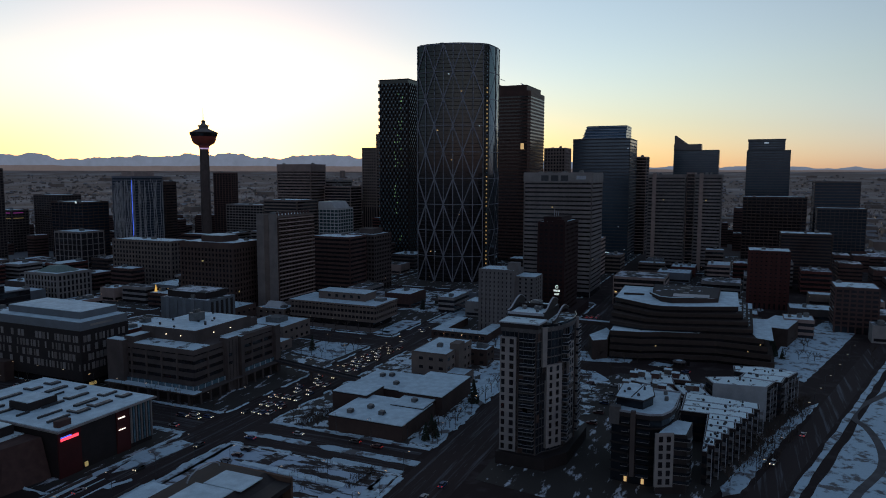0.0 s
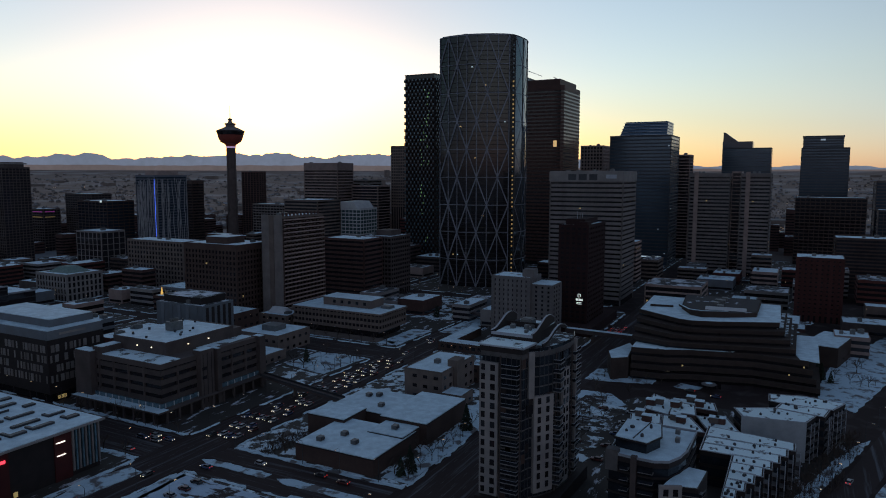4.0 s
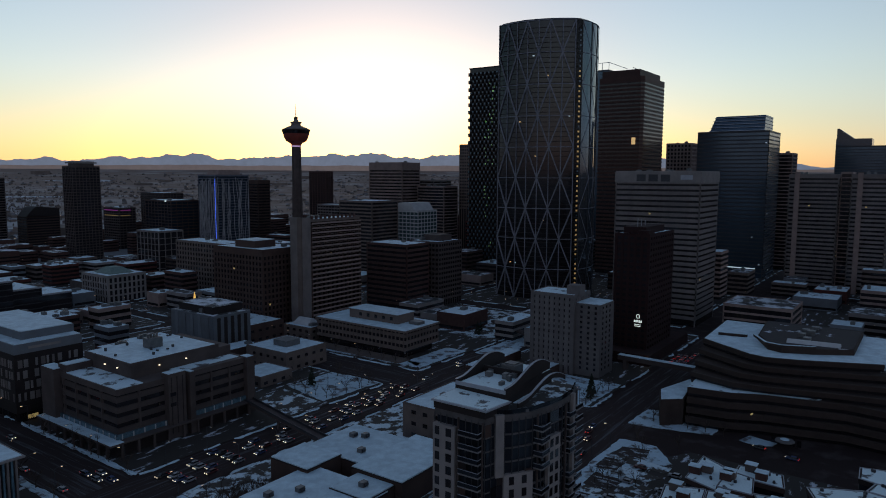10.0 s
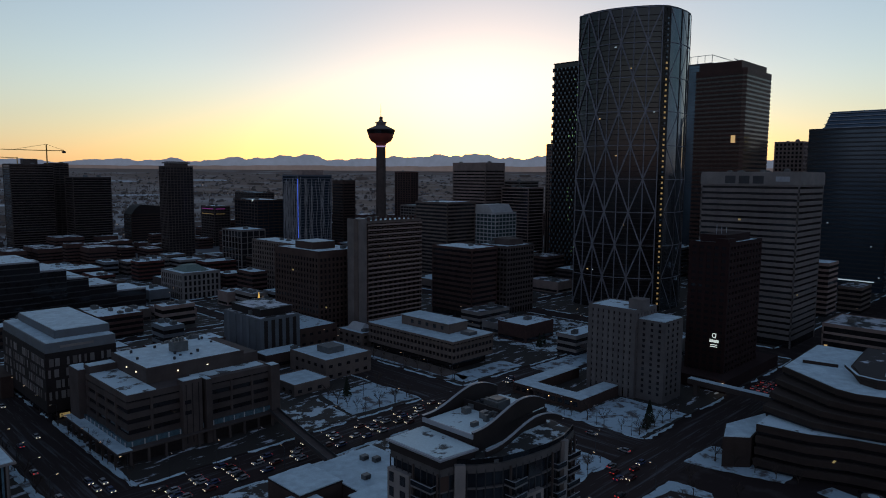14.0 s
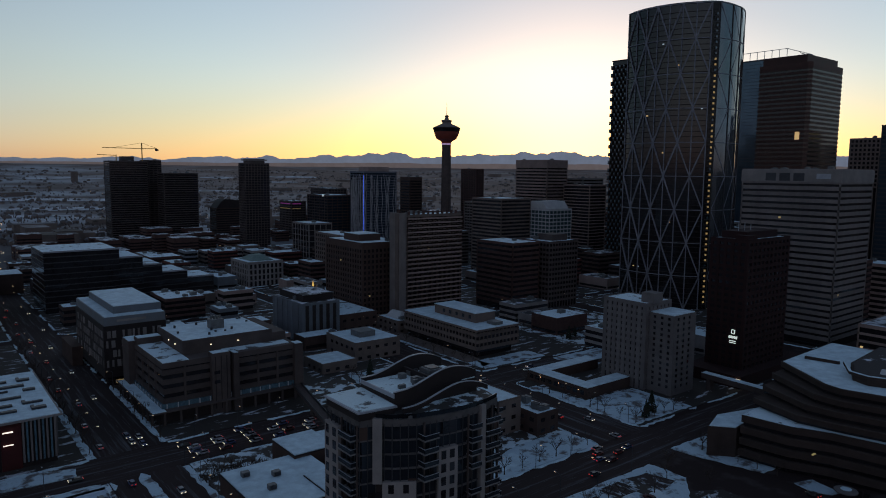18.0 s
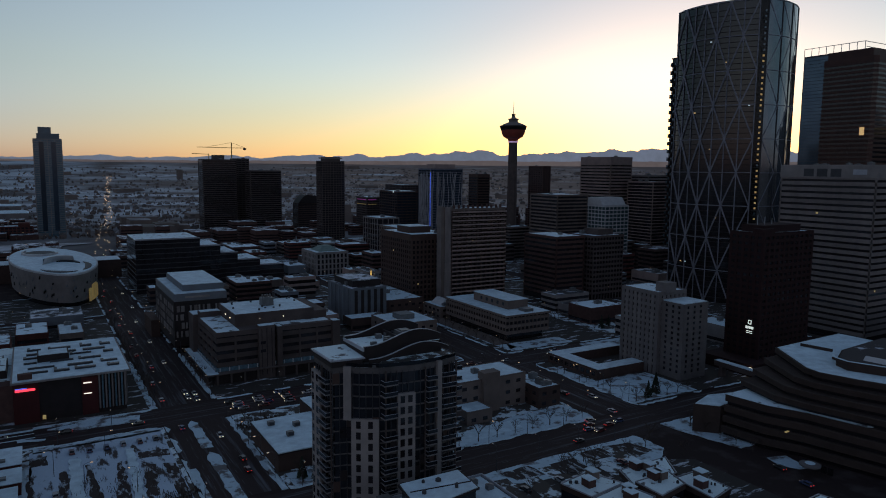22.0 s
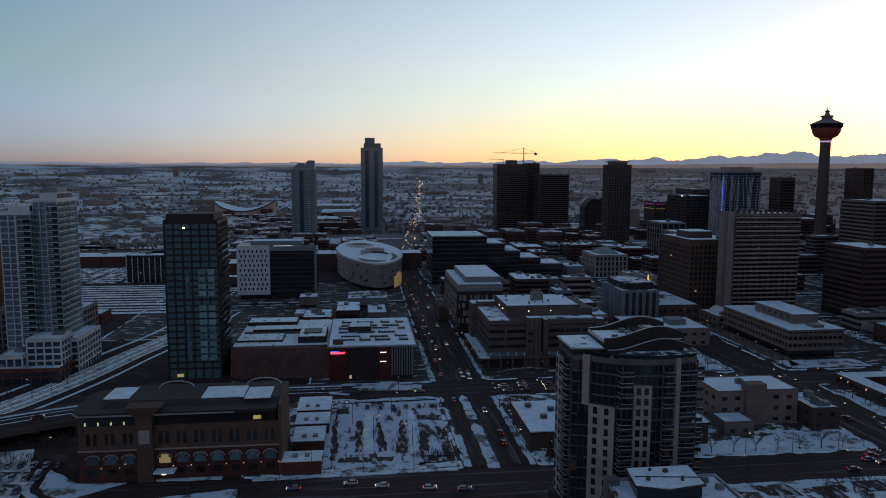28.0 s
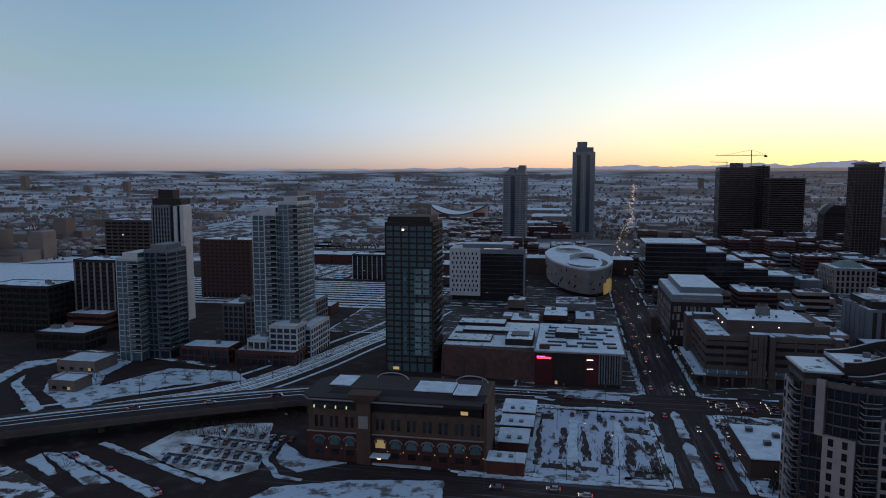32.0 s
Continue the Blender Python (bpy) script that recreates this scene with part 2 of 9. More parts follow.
def solid(name, shape, material, label, category="", kind="structure", origin=(0, 0, 0), smooth=False):
    me = shape.mesh(name, origin)
    me.materials.append(material)
    if smooth:
        for p in me.polygons:
            p.use_smooth = True
    ob = new(name, me)
    ob.location = origin
    return tagged(ob, label, category, "", kind)

# ---- ground, blocks and roads ----
def land(x, y):
    """Height of the open land: level in the town, rising slowly towards the horizon."""
    r = math.hypot(x - 20, y + 20)
    f = max(0.0, (r - 1500) / 3150)
    return 132 * min(1.0, f) ** 1.6


def make_ground():
    me = bpy.data.meshes.new("ground")
    rings = [0, 150, 300, 500, 750, 1000, 1300, 1500] + [1500 + 105 * i for i in range(1, 31)]
    n = 96
    v, f = [(20, -20, 0)], []
    for r in rings[1:]:
        for i in range(n):
            a = 2 * math.pi * i / n
            x, y = 20 + r * math.cos(a), -20 + r * math.sin(a)
            v.append((x, y, land(x, y)))
    f += [(0, 1 + i, 1 + (i + 1) % n) for i in range(n)]
    for j in range(len(rings) - 2):
        k = 1 + j * n
        f += [(k + i, k + n + i, k + n + (i + 1) % n, k + (i + 1) % n) for i in range(n)]
    me.from_pydata(v, [], f)
    m = bpy.data.materials.new("town_ground")
    m.use_nodes = True
    nt = m.node_tree
    nd, l = nt.nodes, nt.links
    p = nd["Principled BSDF"]
    p.inputs["Roughness"].default_value = 0.95
    p.inputs["Specular IOR Level"].default_value = 0.15
    tc = nd.new("ShaderNodeTexCoord")

    def noise_ramp(scale, lo, hi, c0, c1, detail=8):
        a = nd.new("ShaderNodeTexNoise")
        a.inputs["Scale"].default_value = scale
        a.inputs["Detail"].default_value = detail
        l.new(tc.outputs["Object"], a.inputs["Vector"])
        r = nd.new("ShaderNodeValToRGB")
        r.color_ramp.elements[0].position, r.color_ramp.elements[1].position = lo, hi
        r.color_ramp.elements[0].color, r.color_ramp.elements[1].color = (*c0, 1), (*c1, 1)
        l.new(a.outputs["Fac"], r.inputs["Fac"])
        return r.outputs["Color"]

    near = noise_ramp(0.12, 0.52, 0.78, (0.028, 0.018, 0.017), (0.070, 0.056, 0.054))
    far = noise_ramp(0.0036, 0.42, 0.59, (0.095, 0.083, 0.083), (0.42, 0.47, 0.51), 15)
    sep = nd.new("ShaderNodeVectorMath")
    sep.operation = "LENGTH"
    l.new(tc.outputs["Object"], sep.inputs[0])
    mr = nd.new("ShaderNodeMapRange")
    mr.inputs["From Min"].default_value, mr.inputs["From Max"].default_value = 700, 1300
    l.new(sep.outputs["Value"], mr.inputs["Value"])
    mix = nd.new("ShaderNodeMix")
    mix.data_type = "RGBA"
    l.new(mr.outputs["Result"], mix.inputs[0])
    # west: wooded plain, evening haze put into its pale browns; east: open and snowy
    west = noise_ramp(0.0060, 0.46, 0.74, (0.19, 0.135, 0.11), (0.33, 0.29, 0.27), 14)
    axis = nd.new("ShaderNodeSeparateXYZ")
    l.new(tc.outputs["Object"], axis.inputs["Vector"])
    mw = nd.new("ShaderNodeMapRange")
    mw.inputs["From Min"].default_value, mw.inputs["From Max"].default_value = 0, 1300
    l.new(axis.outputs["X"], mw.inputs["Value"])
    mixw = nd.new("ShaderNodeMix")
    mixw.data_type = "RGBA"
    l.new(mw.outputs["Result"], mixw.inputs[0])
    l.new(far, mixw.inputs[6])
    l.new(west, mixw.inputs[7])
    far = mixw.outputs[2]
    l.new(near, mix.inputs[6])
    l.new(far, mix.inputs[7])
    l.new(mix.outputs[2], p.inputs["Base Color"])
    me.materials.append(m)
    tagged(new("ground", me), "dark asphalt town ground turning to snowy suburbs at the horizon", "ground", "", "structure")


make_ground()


def block(x0, x1, y0, y1, material=SPARSESNOW, h=0.16, label="raised snowy city block with kerb edge"):
    s = Shape().box(x0, x1, y0, y1, -0.3, h)
    return solid("pavement", s, material, label, "pavement")


BLOCKS = [
    (94, 222, 121, 194), (94, 222, 220, 320), (251, 420, 123, 194), (251, 420, 220, 330),
    (-5, 68, 121, 195), (10, 67, 219, 300), (94, 240, 330, 420), (255, 420, 342, 420), (94, 240, 432, 520), (255, 420, 432, 520),
    (94, 240, 532, 640), (255, 420, 532, 640), (94, 240, 652, 760), (255, 420, 652, 760),
    (-120, 67, 320, 420), (-120, 67, 432, 520), (440, 620, 342, 520), (440, 620, 532, 760), (440, 620, 140, 330),
    (640, 820, 140, 330), (640, 820, 342, 520), (640, 820, 532, 760), (440, 620, 0, 100), (640, 820, -20, 100),
]
for b in BLOCKS:
    block(*b, PATCHSNOW if b[2] == 121 else SPARSESNOW)


ROADX = mat("slushy_road", (0.031, 0.020, 0.019), 0.9, (0.10, 0.10, 0.11), 0.55, 5, spec=0.2, vary=0.05, lo=0.33, hi=0.47, stretch=(0.035, 0.9, 1.0))
ROADY = mat("slushy_street", (0.031, 0.020, 0.019), 0.9, (0.10, 0.10, 0.11), 0.55, 5, spec=0.2, vary=0.05, lo=0.33, hi=0.47, stretch=(0.9, 0.035, 1.0))
LANE = mat("worn_lane_paint", (0.09, 0.08, 0.08), 0.8, (0.06, 0.055, 0.055), 0.8, 5)


def carriageways():
    """Road surfaces with slush drawn out along the wheel tracks, and worn lane dashes."""
    for x0, x1, y0, y1, along_x in ((-60, 620, 196.6, 218.6, True), (-70, 640, 99, 119.2, True), (69.2, 91.4, 122, 196.4, False), (69.8, 91.8, 219.4, 640, False), (223.4, 249.8, 121, 196.4, False), (223.4, 250, 219.4, 420, False)):
        solid("road", Shape().box(x0, x1, y0, y1, -0.1, 0.012), ROADX if along_x else ROADY, "dark city road with slush between the wheel tracks", "road")
        n = 5
        s = Shape()
        for q in range(1, n):
            p = (y0 + (y1 - y0) * q / n) if along_x else (x0 + (x1 - x0) * q / n)
            u, end = (x0, x1) if along_x else (y0, y1)
            while u < end - 3:
                if along_x:
                    s.box(u, u + 3, p - 0.09, p + 0.09, 0.0, 0.016)
                else:
                    s.box(p - 0.09, p + 0.09, u, u + 3, 0.0, 0.016)
                u += 9
        solid("lane_marking", s, LANE, "worn white lane dashes", "road marking", "stuff")


carriageways()


def ploughed_edges():
    """Low broken ridges of ploughed snow along the kerbs."""
    r = random.Random(61)
    s = Shape()
    for x0, x1, y0, y1 in BLOCKS:
        for a, c, o in (((x0, y0), (x1, y0), (0, -1)), ((x0, y1), (x1, y1), (0, 1)), ((x0, y0), (x0, y1), (-1, 0)), ((x1, y0), (x1, y1), (1, 0))):
            L = abs(c[0] - a[0]) + abs(c[1] - a[1])
            ux, uy = (c[0] - a[0]) / L, (c[1] - a[1]) / L
            t = 0.0
            while t < L - 3:
                seg = min(L - t, r.uniform(5, 26))
                n = max(2, int(seg / 2.2))
                base = len(s.v)
                for i in range(n + 1):
                    p = t + seg * i / n
                    w0, w1 = 0.15 + r.uniform(0, 0.35), r.uniform(0.7, 1.9) * (0.4 if i in (0, n) else 1)
                    px0, py0 = a[0] + ux * p, a[1] + uy * p
                    z = r.uniform(0.25, 0.55)
                    s.v += [(px0 + o[0] * w0, py0 + o[1] * w0, 0.02), (px0 + o[0] * (w0 + w1) / 2, py0 + o[1] * (w0 + w1) / 2, z), (px0 + o[0] * (w0 + w1), py0 + o[1] * (w0 + w1), 0.02)]
                for i in range(n):
                    k = base + 3 * i
                    s.f += [(k, k + 3, k + 4, k + 1), (k + 1, k + 4, k + 5, k + 2)]
                t += seg + r.uniform(1, 12)
    solid("snow_ridge", s, SNOW, "low ploughed snow ridges along the kerbs", "snow", "stuff")


ploughed_edges()
solid("pavement", Shape().prism([(23, 124), (66.5, 124), (66.5, 193), (23, 191)], 0.1, 0.22), FURROW, "vacant lot with furrowed snow and bare soil", "pavement")

# ---- buildings ----
RNG = random.Random(7)


def roof(b, x0, x1, y0, y1, h, wall, snow=ROOFSNOW, parapet=0.7, units=2, seed=0):
    """A parapet ring, a bed of snow behind it and a few rooftop units."""
    s = Shape()
    t = 0.4
    s.box(x0, x1, y0, y0 + t, h, h + parapet).box(x0, x1, y1 - t, y1, h, h + parapet)
    s.box(x0, x0 + t, y0 + t, y1 - t, h, h + parapet).box(x1 - t, x1, y0 + t, y1 - t, h, h + parapet)
    part("parapet", s, wall, b)
    part("roof_snow", Shape().box(x0 + t, x1 - t, y0 + t, y1 - t, h, h + 0.3), snow, b, "patchy snow on the flat roof")
    r = random.Random(seed + int(x0 * 7 + y0 * 3))
    for i in range(units):
        w, d, k = r.uniform(2, 5), r.uniform(2, 4), r.uniform(1.2, 2.6)
        if x1 - x0 < w + 6 or y1 - y0 < d + 6:
            continue
        ux, uy = r.uniform(x0 + 2, x1 - 2 - w), r.uniform(y0 + 2, y1 - 2 - d)
        part("roof_unit", Shape().box(ux, ux + w, uy, uy + d, h + 0.3, h + 0.3 + k).box(ux + w * .2, ux + w * .6, uy + d * .2, uy + d * .7, h + 0.3 + k, h + 0.7 + k), UNIT, b)


def lit(b, x0, x1, y0, y1, h, fh, count, seed=1, z0=4, material=None, w=1.4):
    """Some lit windows on the two sides that face the open view."""
    r = random.Random(seed)
    for i in range(count):
        z = z0 + fh * r.randrange(max(1, int((h - z0 - 2) / fh))) + 0.9
        m = material or (LITWARM if r.random() < 0.75 else LITCOOL)
        if r.random() < 0.5:
            y = r.uniform(y0 + 1, y1 - 3)
            s = Shape().box(x0 - 0.04, x0 + 0.3, y, y + w, z, z + 1.1)
        else:
            x = r.uniform(x0 + 1, x1 - 3)
            s = Shape().box(x, x + w, y0 - 0.04, y0 + 0.3, z, z + 1.1)
        part("lit_window", s, m, b, "window lit from inside")


def tower(name, label, x0, x1, y0, y1, h, wall=CONC, glass=GLASS, fh=3.6, sill=1.5, piers=0.0, pier_w=0.6, base=4.5, snow=ROOFSNOW,
          units=2, lights=0, inset=0.35, category="building", group="", top=1.2, z0=0.0, pier_wall=None, seed=3, litmat=None):
    """An axis-aligned block: glazed core, one spandrel a storey, piers at a given spacing, ground storey and roof."""
    b = thing(name, (x0 + x1) / 2, (y0 + y1) / 2, z0, label, category, group)
    i = inset
    part("glazing", Shape().box(x0 + i, x1 - i, y0 + i, y1 - i, z0, h), glass, b, "recessed window glass")
    n = max(1, int((h - top - base - z0) / fh))
    fh2 = (h - top - base - z0) / n
    far = math.hypot(max(x0, 0), max(y0, 0)) > 560 or x1 < -200
    me = None
    bands = Shape()
    for k in range(n):
        z = z0 + base + k * fh2
        if far:
            bands.box(x0, x1, y0, y1, z, z + sill)
        elif me is None:
            o = part("spandrel", Shape().box(x0, x1, y0, y1, z, z + sill), wall, b)
            me, first = o.data, z
        else:
            share("spandrel", me, b, (b.location.x, b.location.y, b.location.z + z - first))
    if far:
        part("wall_banding", bands, wall, b, "wall bands between the windows", "stuff")
    part("cornice", Shape().box(x0, x1, y0, y1, h - top, h), wall, b)
    if piers:
        pw = pier_wall or wall
        e = 0.05
        sides = [(0, y0 - e, y0 + i), (1, x0 - e, x0 + i)] + ([(1, x1 - i, x1 + e)] if x1 < 75 else [])
        for axis, u, w in sides:
            a, c = (x0, x1) if axis == 0 else (y0, y1)
            m = max(1, round((c - a) / piers))
            me2 = None
            rank = Shape()
            for q in range(m + 1):
                p = a + (c - a - pier_w) * q / m
                if far:
                    if axis == 0:
                        rank.box(p, p + pier_w, u, w, z0, h - top)
                    else:
                        rank.box(u, w, p, p + pier_w, z0, h - top)
                    continue
                s = Shape().box(p, p + pier_w, u, w, z0, h - top) if axis == 0 else Shape().box(u, w, p, p + pier_w, z0, h - top)
                if me2 is None:
                    o = part("pier", s, pw, b)
                    me2, p0 = o.data, p
                else:
                    d = Vector((p - p0, 0, 0)) if axis == 0 else Vector((0, p - p0, 0))
                    share("pier", me2, b, Vector(b.location) + d)
            if far:
                part("pier_grid", rank, pw, b, "upright wall piers", "stuff")
    else:
        for cx in (x0, x1 - 0.8):
            for cy in (y0, y1 - 0.8):
                part("corner_post", Shape().box(cx, cx + 0.8, cy, cy + 0.8, z0, h - top), wall, b)
    roof(b, x0, x1, y0, y1, h, wall, snow, units=units, seed=seed)
    if lights:
        lit(b, x0, x1, y0, y1, h, fh2, lights, seed, z0 + base, litmat)
    return b


def plain(name, label, x0, x1, y0, y1, h, wall=CONC, snow=ROOFSNOW, units=2, z0=0.0, parapet=0.6, doors=0, category="building", seed=3, gap=5.5):
    """A low block with a plain wall, a strip of windows and a snowy roof."""
    b = thing(name, (x0 + x1) / 2, (y0 + y1) / 2, z0, label, category)
    part("wall", Shape().box(x0, x1, y0, y1, z0, h), wall, b)
    k = 0
    r = random.Random(seed)
    st = max(1, int((h - z0) / 3.8))
    for f in range(st):
        z = z0 + 1.2 + f * (h - z0) / st
        for y in np.arange(y0 + 2, y1 - 3, gap):
            part("window", Shape().box(x0 - 0.06, x0 + 0.2, y, y + 2.2, z, z + 1.5), GLASS, b)
        for x in np.arange(x0 + 2, x1 - 3, gap):
            part("window", Shape().box(x, x + 2.2, y0 - 0.06, y0 + 0.2, z, z + 1.5), GLASS, b)
    roof(b, x0, x1, y0, y1, h, wall, snow, parapet, units, seed)
    return b


def inset_poly(poly, d):
    """The outline shrunk towards its middle by about d metres."""
    cx, cy = sum(p[0] for p in poly) / len(poly), sum(p[1] for p in poly) / len(poly)
    out = []
    for x, y in poly:
        r = math.hypot(x - cx, y - cy)
        out.append((cx + (x - cx) * (r - d) / r, cy + (y - cy) * (r - d) / r))
    return out


def poly_tower(name, label, poly, h, wall=CONC, glass=GLASS, fh=3.0, sill=0.9, base=4.0, inset=0.5, z0=0.0, snow=ROOFSNOW, category="building", group=""):
    """As tower(), on any outline."""
    cx, cy = sum(p[0] for p in poly) / len(poly), sum(p[1] for p in poly) / len(poly)
    b = thing(name, cx, cy, z0, label, category, group)
    inner = inset_poly(poly, inset)
    part("glazing", Shape().prism(inner, z0, h), glass, b, "recessed window glass")
    n = max(1, int((h - base - z0 - 1) / fh))
    f2 = (h - base - z0 - 1) / n
    o = part("spandrel", Shape().prism(poly, z0 + base, z0 + base + sill), wall, b)
    for k in range(1, n):
        share("spandrel", o.data, b, (cx, cy, z0 + k * f2))
    part("cornice", Shape().prism(poly, h - 1, h + 0.5), wall, b)
    part("roof_snow", Shape().prism(inset_poly(poly, 0.8), h + 0.5, h + 0.7), snow, b, "patchy snow on the flat roof")
    return b


def street_block(x, w, y, d, h, wl, snow, seed, bands=True):
    """A street block far enough off that its storeys read as bands."""
    b = thing("street_block", x + w / 2, y + d / 2, 0, "mid-rise street block with bands of windows" if h > 11 else "low flat-roofed street block under snow", "building", "street blocks")
    if h > 11:
        part("glazing", Shape().box(x + 0.3, x + w - 0.3, y + 0.3, y + d - 0.3, 0, h - 0.6), GLASS, b, "dark ribbon windows")
        n = max(2, int(h / 3.6))
        s = Shape()
        for k in range(n):
            s.box(x, x + w, y, y + d, h * (k + 0.55) / n, h * (k + 1) / n)
        part("wall_banding", s, wl, b, "wall bands between the windows", "stuff")
    else:
        part("wall", Shape().box(x, x + w, y, y + d, 0, h), wl, b)
        part("window_band", Shape().box(x - 0.08, x + 0.2, y + 1, y + d - 1, 1.2, 3.0), GLASS, b)
        part("window_band", Shape().box(x + 1, x + w - 1, y - 0.08, y + 0.2, 1.2, 3.0), GLASS, b)
    roof(b, x, x + w, y, y + d, h, wl, snow, 0.5, 1 + seed % 3, seed)
    return b

# ---- downtown towers ----
def slab_tower():
    b = tower("apartment_slab", "tall beige apartment slab with rows of balconies", 280.6, 328, 330.6, 348, 73, BEIGE, GLASS, 2.9, 0.5, 0, units=3, lights=5, inset=0.4, base=5)
    part("end_wall", Shape().box(279.9, 281.0, 330, 348.2, 0, 74.5), STONE, b, "blank grey concrete end wall")
    part("end_pilaster", Shape().box(279.4, 279.9, 337, 341, 0, 74.2), BEIGE, b)
    o = part("balcony", Shape().box(281.4, 327.6, 329.0, 330.7, 7.6, 7.8).box(281.4, 327.6, 329.0, 329.12, 7.8, 8.7), TAUPE, b, "pale balcony row with solid rail")
    for k in range(1, 22):
        share("balcony", o.data, b, (b.location.x, b.location.y, 2.99 * k))
    o = part("party_wall", Shape().box(281.6, 281.8, 329.2, 330.7, 5, 72), BROWN, b)
    for k in range(1, 12):
        share("party_wall", o.data, b, (b.location.x + 4.15 * k, b.location.y, 0))
    o = part("chimney", Shape().box(284, 285.2, 332, 333.2, 73.3, 75.8), DKBRICK, b)
    for k in range(1, 11):
        share("chimney", o.data, b, (b.location.x + 4.0 * k, b.location.y, 0))
    part("base_storey", Shape().box(270, 300, 322, 330, 0, 8), BEIGE, b)


slab_tower()
b = tower("office_block", "brown brick office block with square windows", 263.7, 300, 357, 407.7, 53, BROWN, GLASS, 3.6, 1.5, 3.4, 1.4, units=3, lights=2, top=4, litmat=LITGOLD)
part("penthouse", Shape().box(270, 288, 372, 392, 53.3, 58), BROWN, b)
part("penthouse_snow", Shape().box(270.3, 287.7, 372.3, 391.7, 58, 58.3), SNOW, b)

# its two lit windows are added; none is known on this tower
b = tower("striped_tower", "pale concrete office tower with ribbon windows", 446, 492, 132.5, 192, 98, STONE, GLASS, 3.7, 2.3, 0, units=0, lights=2, top=1, litmat=LITGOLD)
part("crown_wall", Shape().box(445.7, 492.3, 132.2, 192.3, 98, 105), PALECONC, b)
for k in range(3):
    part("louvre_opening", Shape().box(445.6, 446, 176.5 - 8.5 * k - 6.5, 176.5 - 8.5 * k, 98.6, 103.4), DKSTEEL, b, "dark square louvre opening")
part("roof_sign", Shape().box(445.55, 445.9, 138, 146, 100, 103), STEEL, b, "plain lettering bar")
roof(b, 446, 492, 132.5, 192, 105, PALECONC, THINSNOW, 0.8, 5, 4)


HOTELRED = mat("dark_red_precast", (0.030, 0.0125, 0.012), 0.85, (0.022, 0.009, 0.009), 0.2, 6)


def hotel():
    b = tower("hotel", "dark red-brown hotel tower with a lit sign", 342, 384, 130, 150, 70, HOTELRED, GLASS, 3.2, 1.7, 4, 1.5, units=0)
    part("plant_room", Shape().box(347, 378, 134, 147, 70.4, 74), HOTELRED, b)
    part("stair_head", Shape().box(342.3, 352, 131, 137, 70.4, 72.5), HOTELRED, b)
    for k in range(3):
        part("antenna", Shape().bar((350 + 6 * k, 140, 74), (350 + 6 * k, 140, 79 - k), 0.25), STEEL, b)
    # the sign: a mark and plain bars
    for k in range(5):
        part("sign_bar", Shape().box(341.6, 341.9, 133.0 + 0.95 * k, 133.6 + 0.95 * k, 21.1, 22.4), SIGNWHITE, b, "lit plain sign bar")
    part("sign_mark", Shape().box(341.6, 341.9, 134.3, 134.6, 23.4, 25.6).box(341.6, 341.9, 134.6, 135.9, 25.3, 25.6).box(341.6, 341.9, 135.9, 136.2, 23.8, 25.3).box(341.6, 341.9, 134.9, 135.9, 23.4, 23.7), SIGNWHITE, b, "lit white mark above the word")
    for k in range(2):
        part("sign_bar", Shape().box(341.6, 341.9, 133.6, 137.0, 19.7 - 0.9 * k, 20.0 - 0.9 * k), SIGNWHITE, b, "lit plain lettering bar")
    part("podium", Shape().box(330, 400, 124, 155, 0, 6), HOTELRED, b)
    part("canopy_light", Shape().box(327, 329.8, 124, 126, 4.5, 5), HEADLAMP, b, "bright entrance canopy light")


hotel()


def granite_tower():
    b = thing("granite_tower", 693, 273, 0, "tall brown granite office tower with chamfered corner", "building")
    lo = [(659, 253), (662, 250), (722, 250), (728, 256), (728, 297), (659, 297)]
    part("glazing", Shape().prism(inset_poly(lo, 0.4), 0, 200), GLASS, b)
    o = part("spandrel", Shape().prism(lo, 4, 6.2), GRANITE, b)
    for k in range(1, 49):
        share("spandrel", o.data, b, (693, 273, 4.0 * k))
    part("crown", Shape().prism(lo, 198, 202), GRANITE, b)
    part("crown_step", Shape().box(661, 722, 255, 295, 202, 209), GRANITE, b)
    part("roof_crane", Shape().bar((675, 265, 209), (675, 265, 212), 0.6).bar((668, 265, 212), (684, 265, 211.4), 0.5), STEEL, b)
    part("lit_window", Shape().box(658.8, 659.2, 257, 261, 134, 141), LITWARM, b, "window bay lit from inside")


granite_tower()
b = tower("blue_glass_tower", "tall blue glass tower with a braced glass crown", 850, 915, 366, 438, 240, DKSTEEL, SKYGLASS, 4.0, 0.4, 0, inset=0.12, units=0, base=90)
for y in np.arange(366, 439, 9.0):
    part("crown_post", Shape().bar((850, y, 240), (850, y, 250), 0.5), STEEL, b)
part("crown_rail", Shape().box(849.7, 850.3, 366, 438, 249.4, 250), STEEL, b)
part("crown_rail", Shape().box(850, 915, 365.7, 366.3, 249.4, 250), STEEL, b)

b = tower("stepped_glass_tower", "blue glass office tower with a sloping stepped top", 718, 775, 143, 212, 147, DKSTEEL, SKYGLASS, 3.9, 1.3, 0, 0.35, units=0, inset=0.2, lights=9, litmat=LITCOOL2)
part("upper_glazing", Shape().prism([(728, 150), (770, 150), (770, 203), (728, 203)], 147, 164, [(734, 150), (770, 150), (770, 198), (734, 198)]), SKYGLASS, b, "glass crown")
for k in range(5):
    part("crown_band", Shape().box(727.6 + k * 1.2, 770.3, 149.7, 203.3 - k, 148.5 + k * 3.4, 149.1 + k * 3.4), STEEL, b)
part("entrance_lights", Shape().box(717.5, 718, 150, 205, 9, 10), LITCOOL, b, "row of lit lobby lamps")
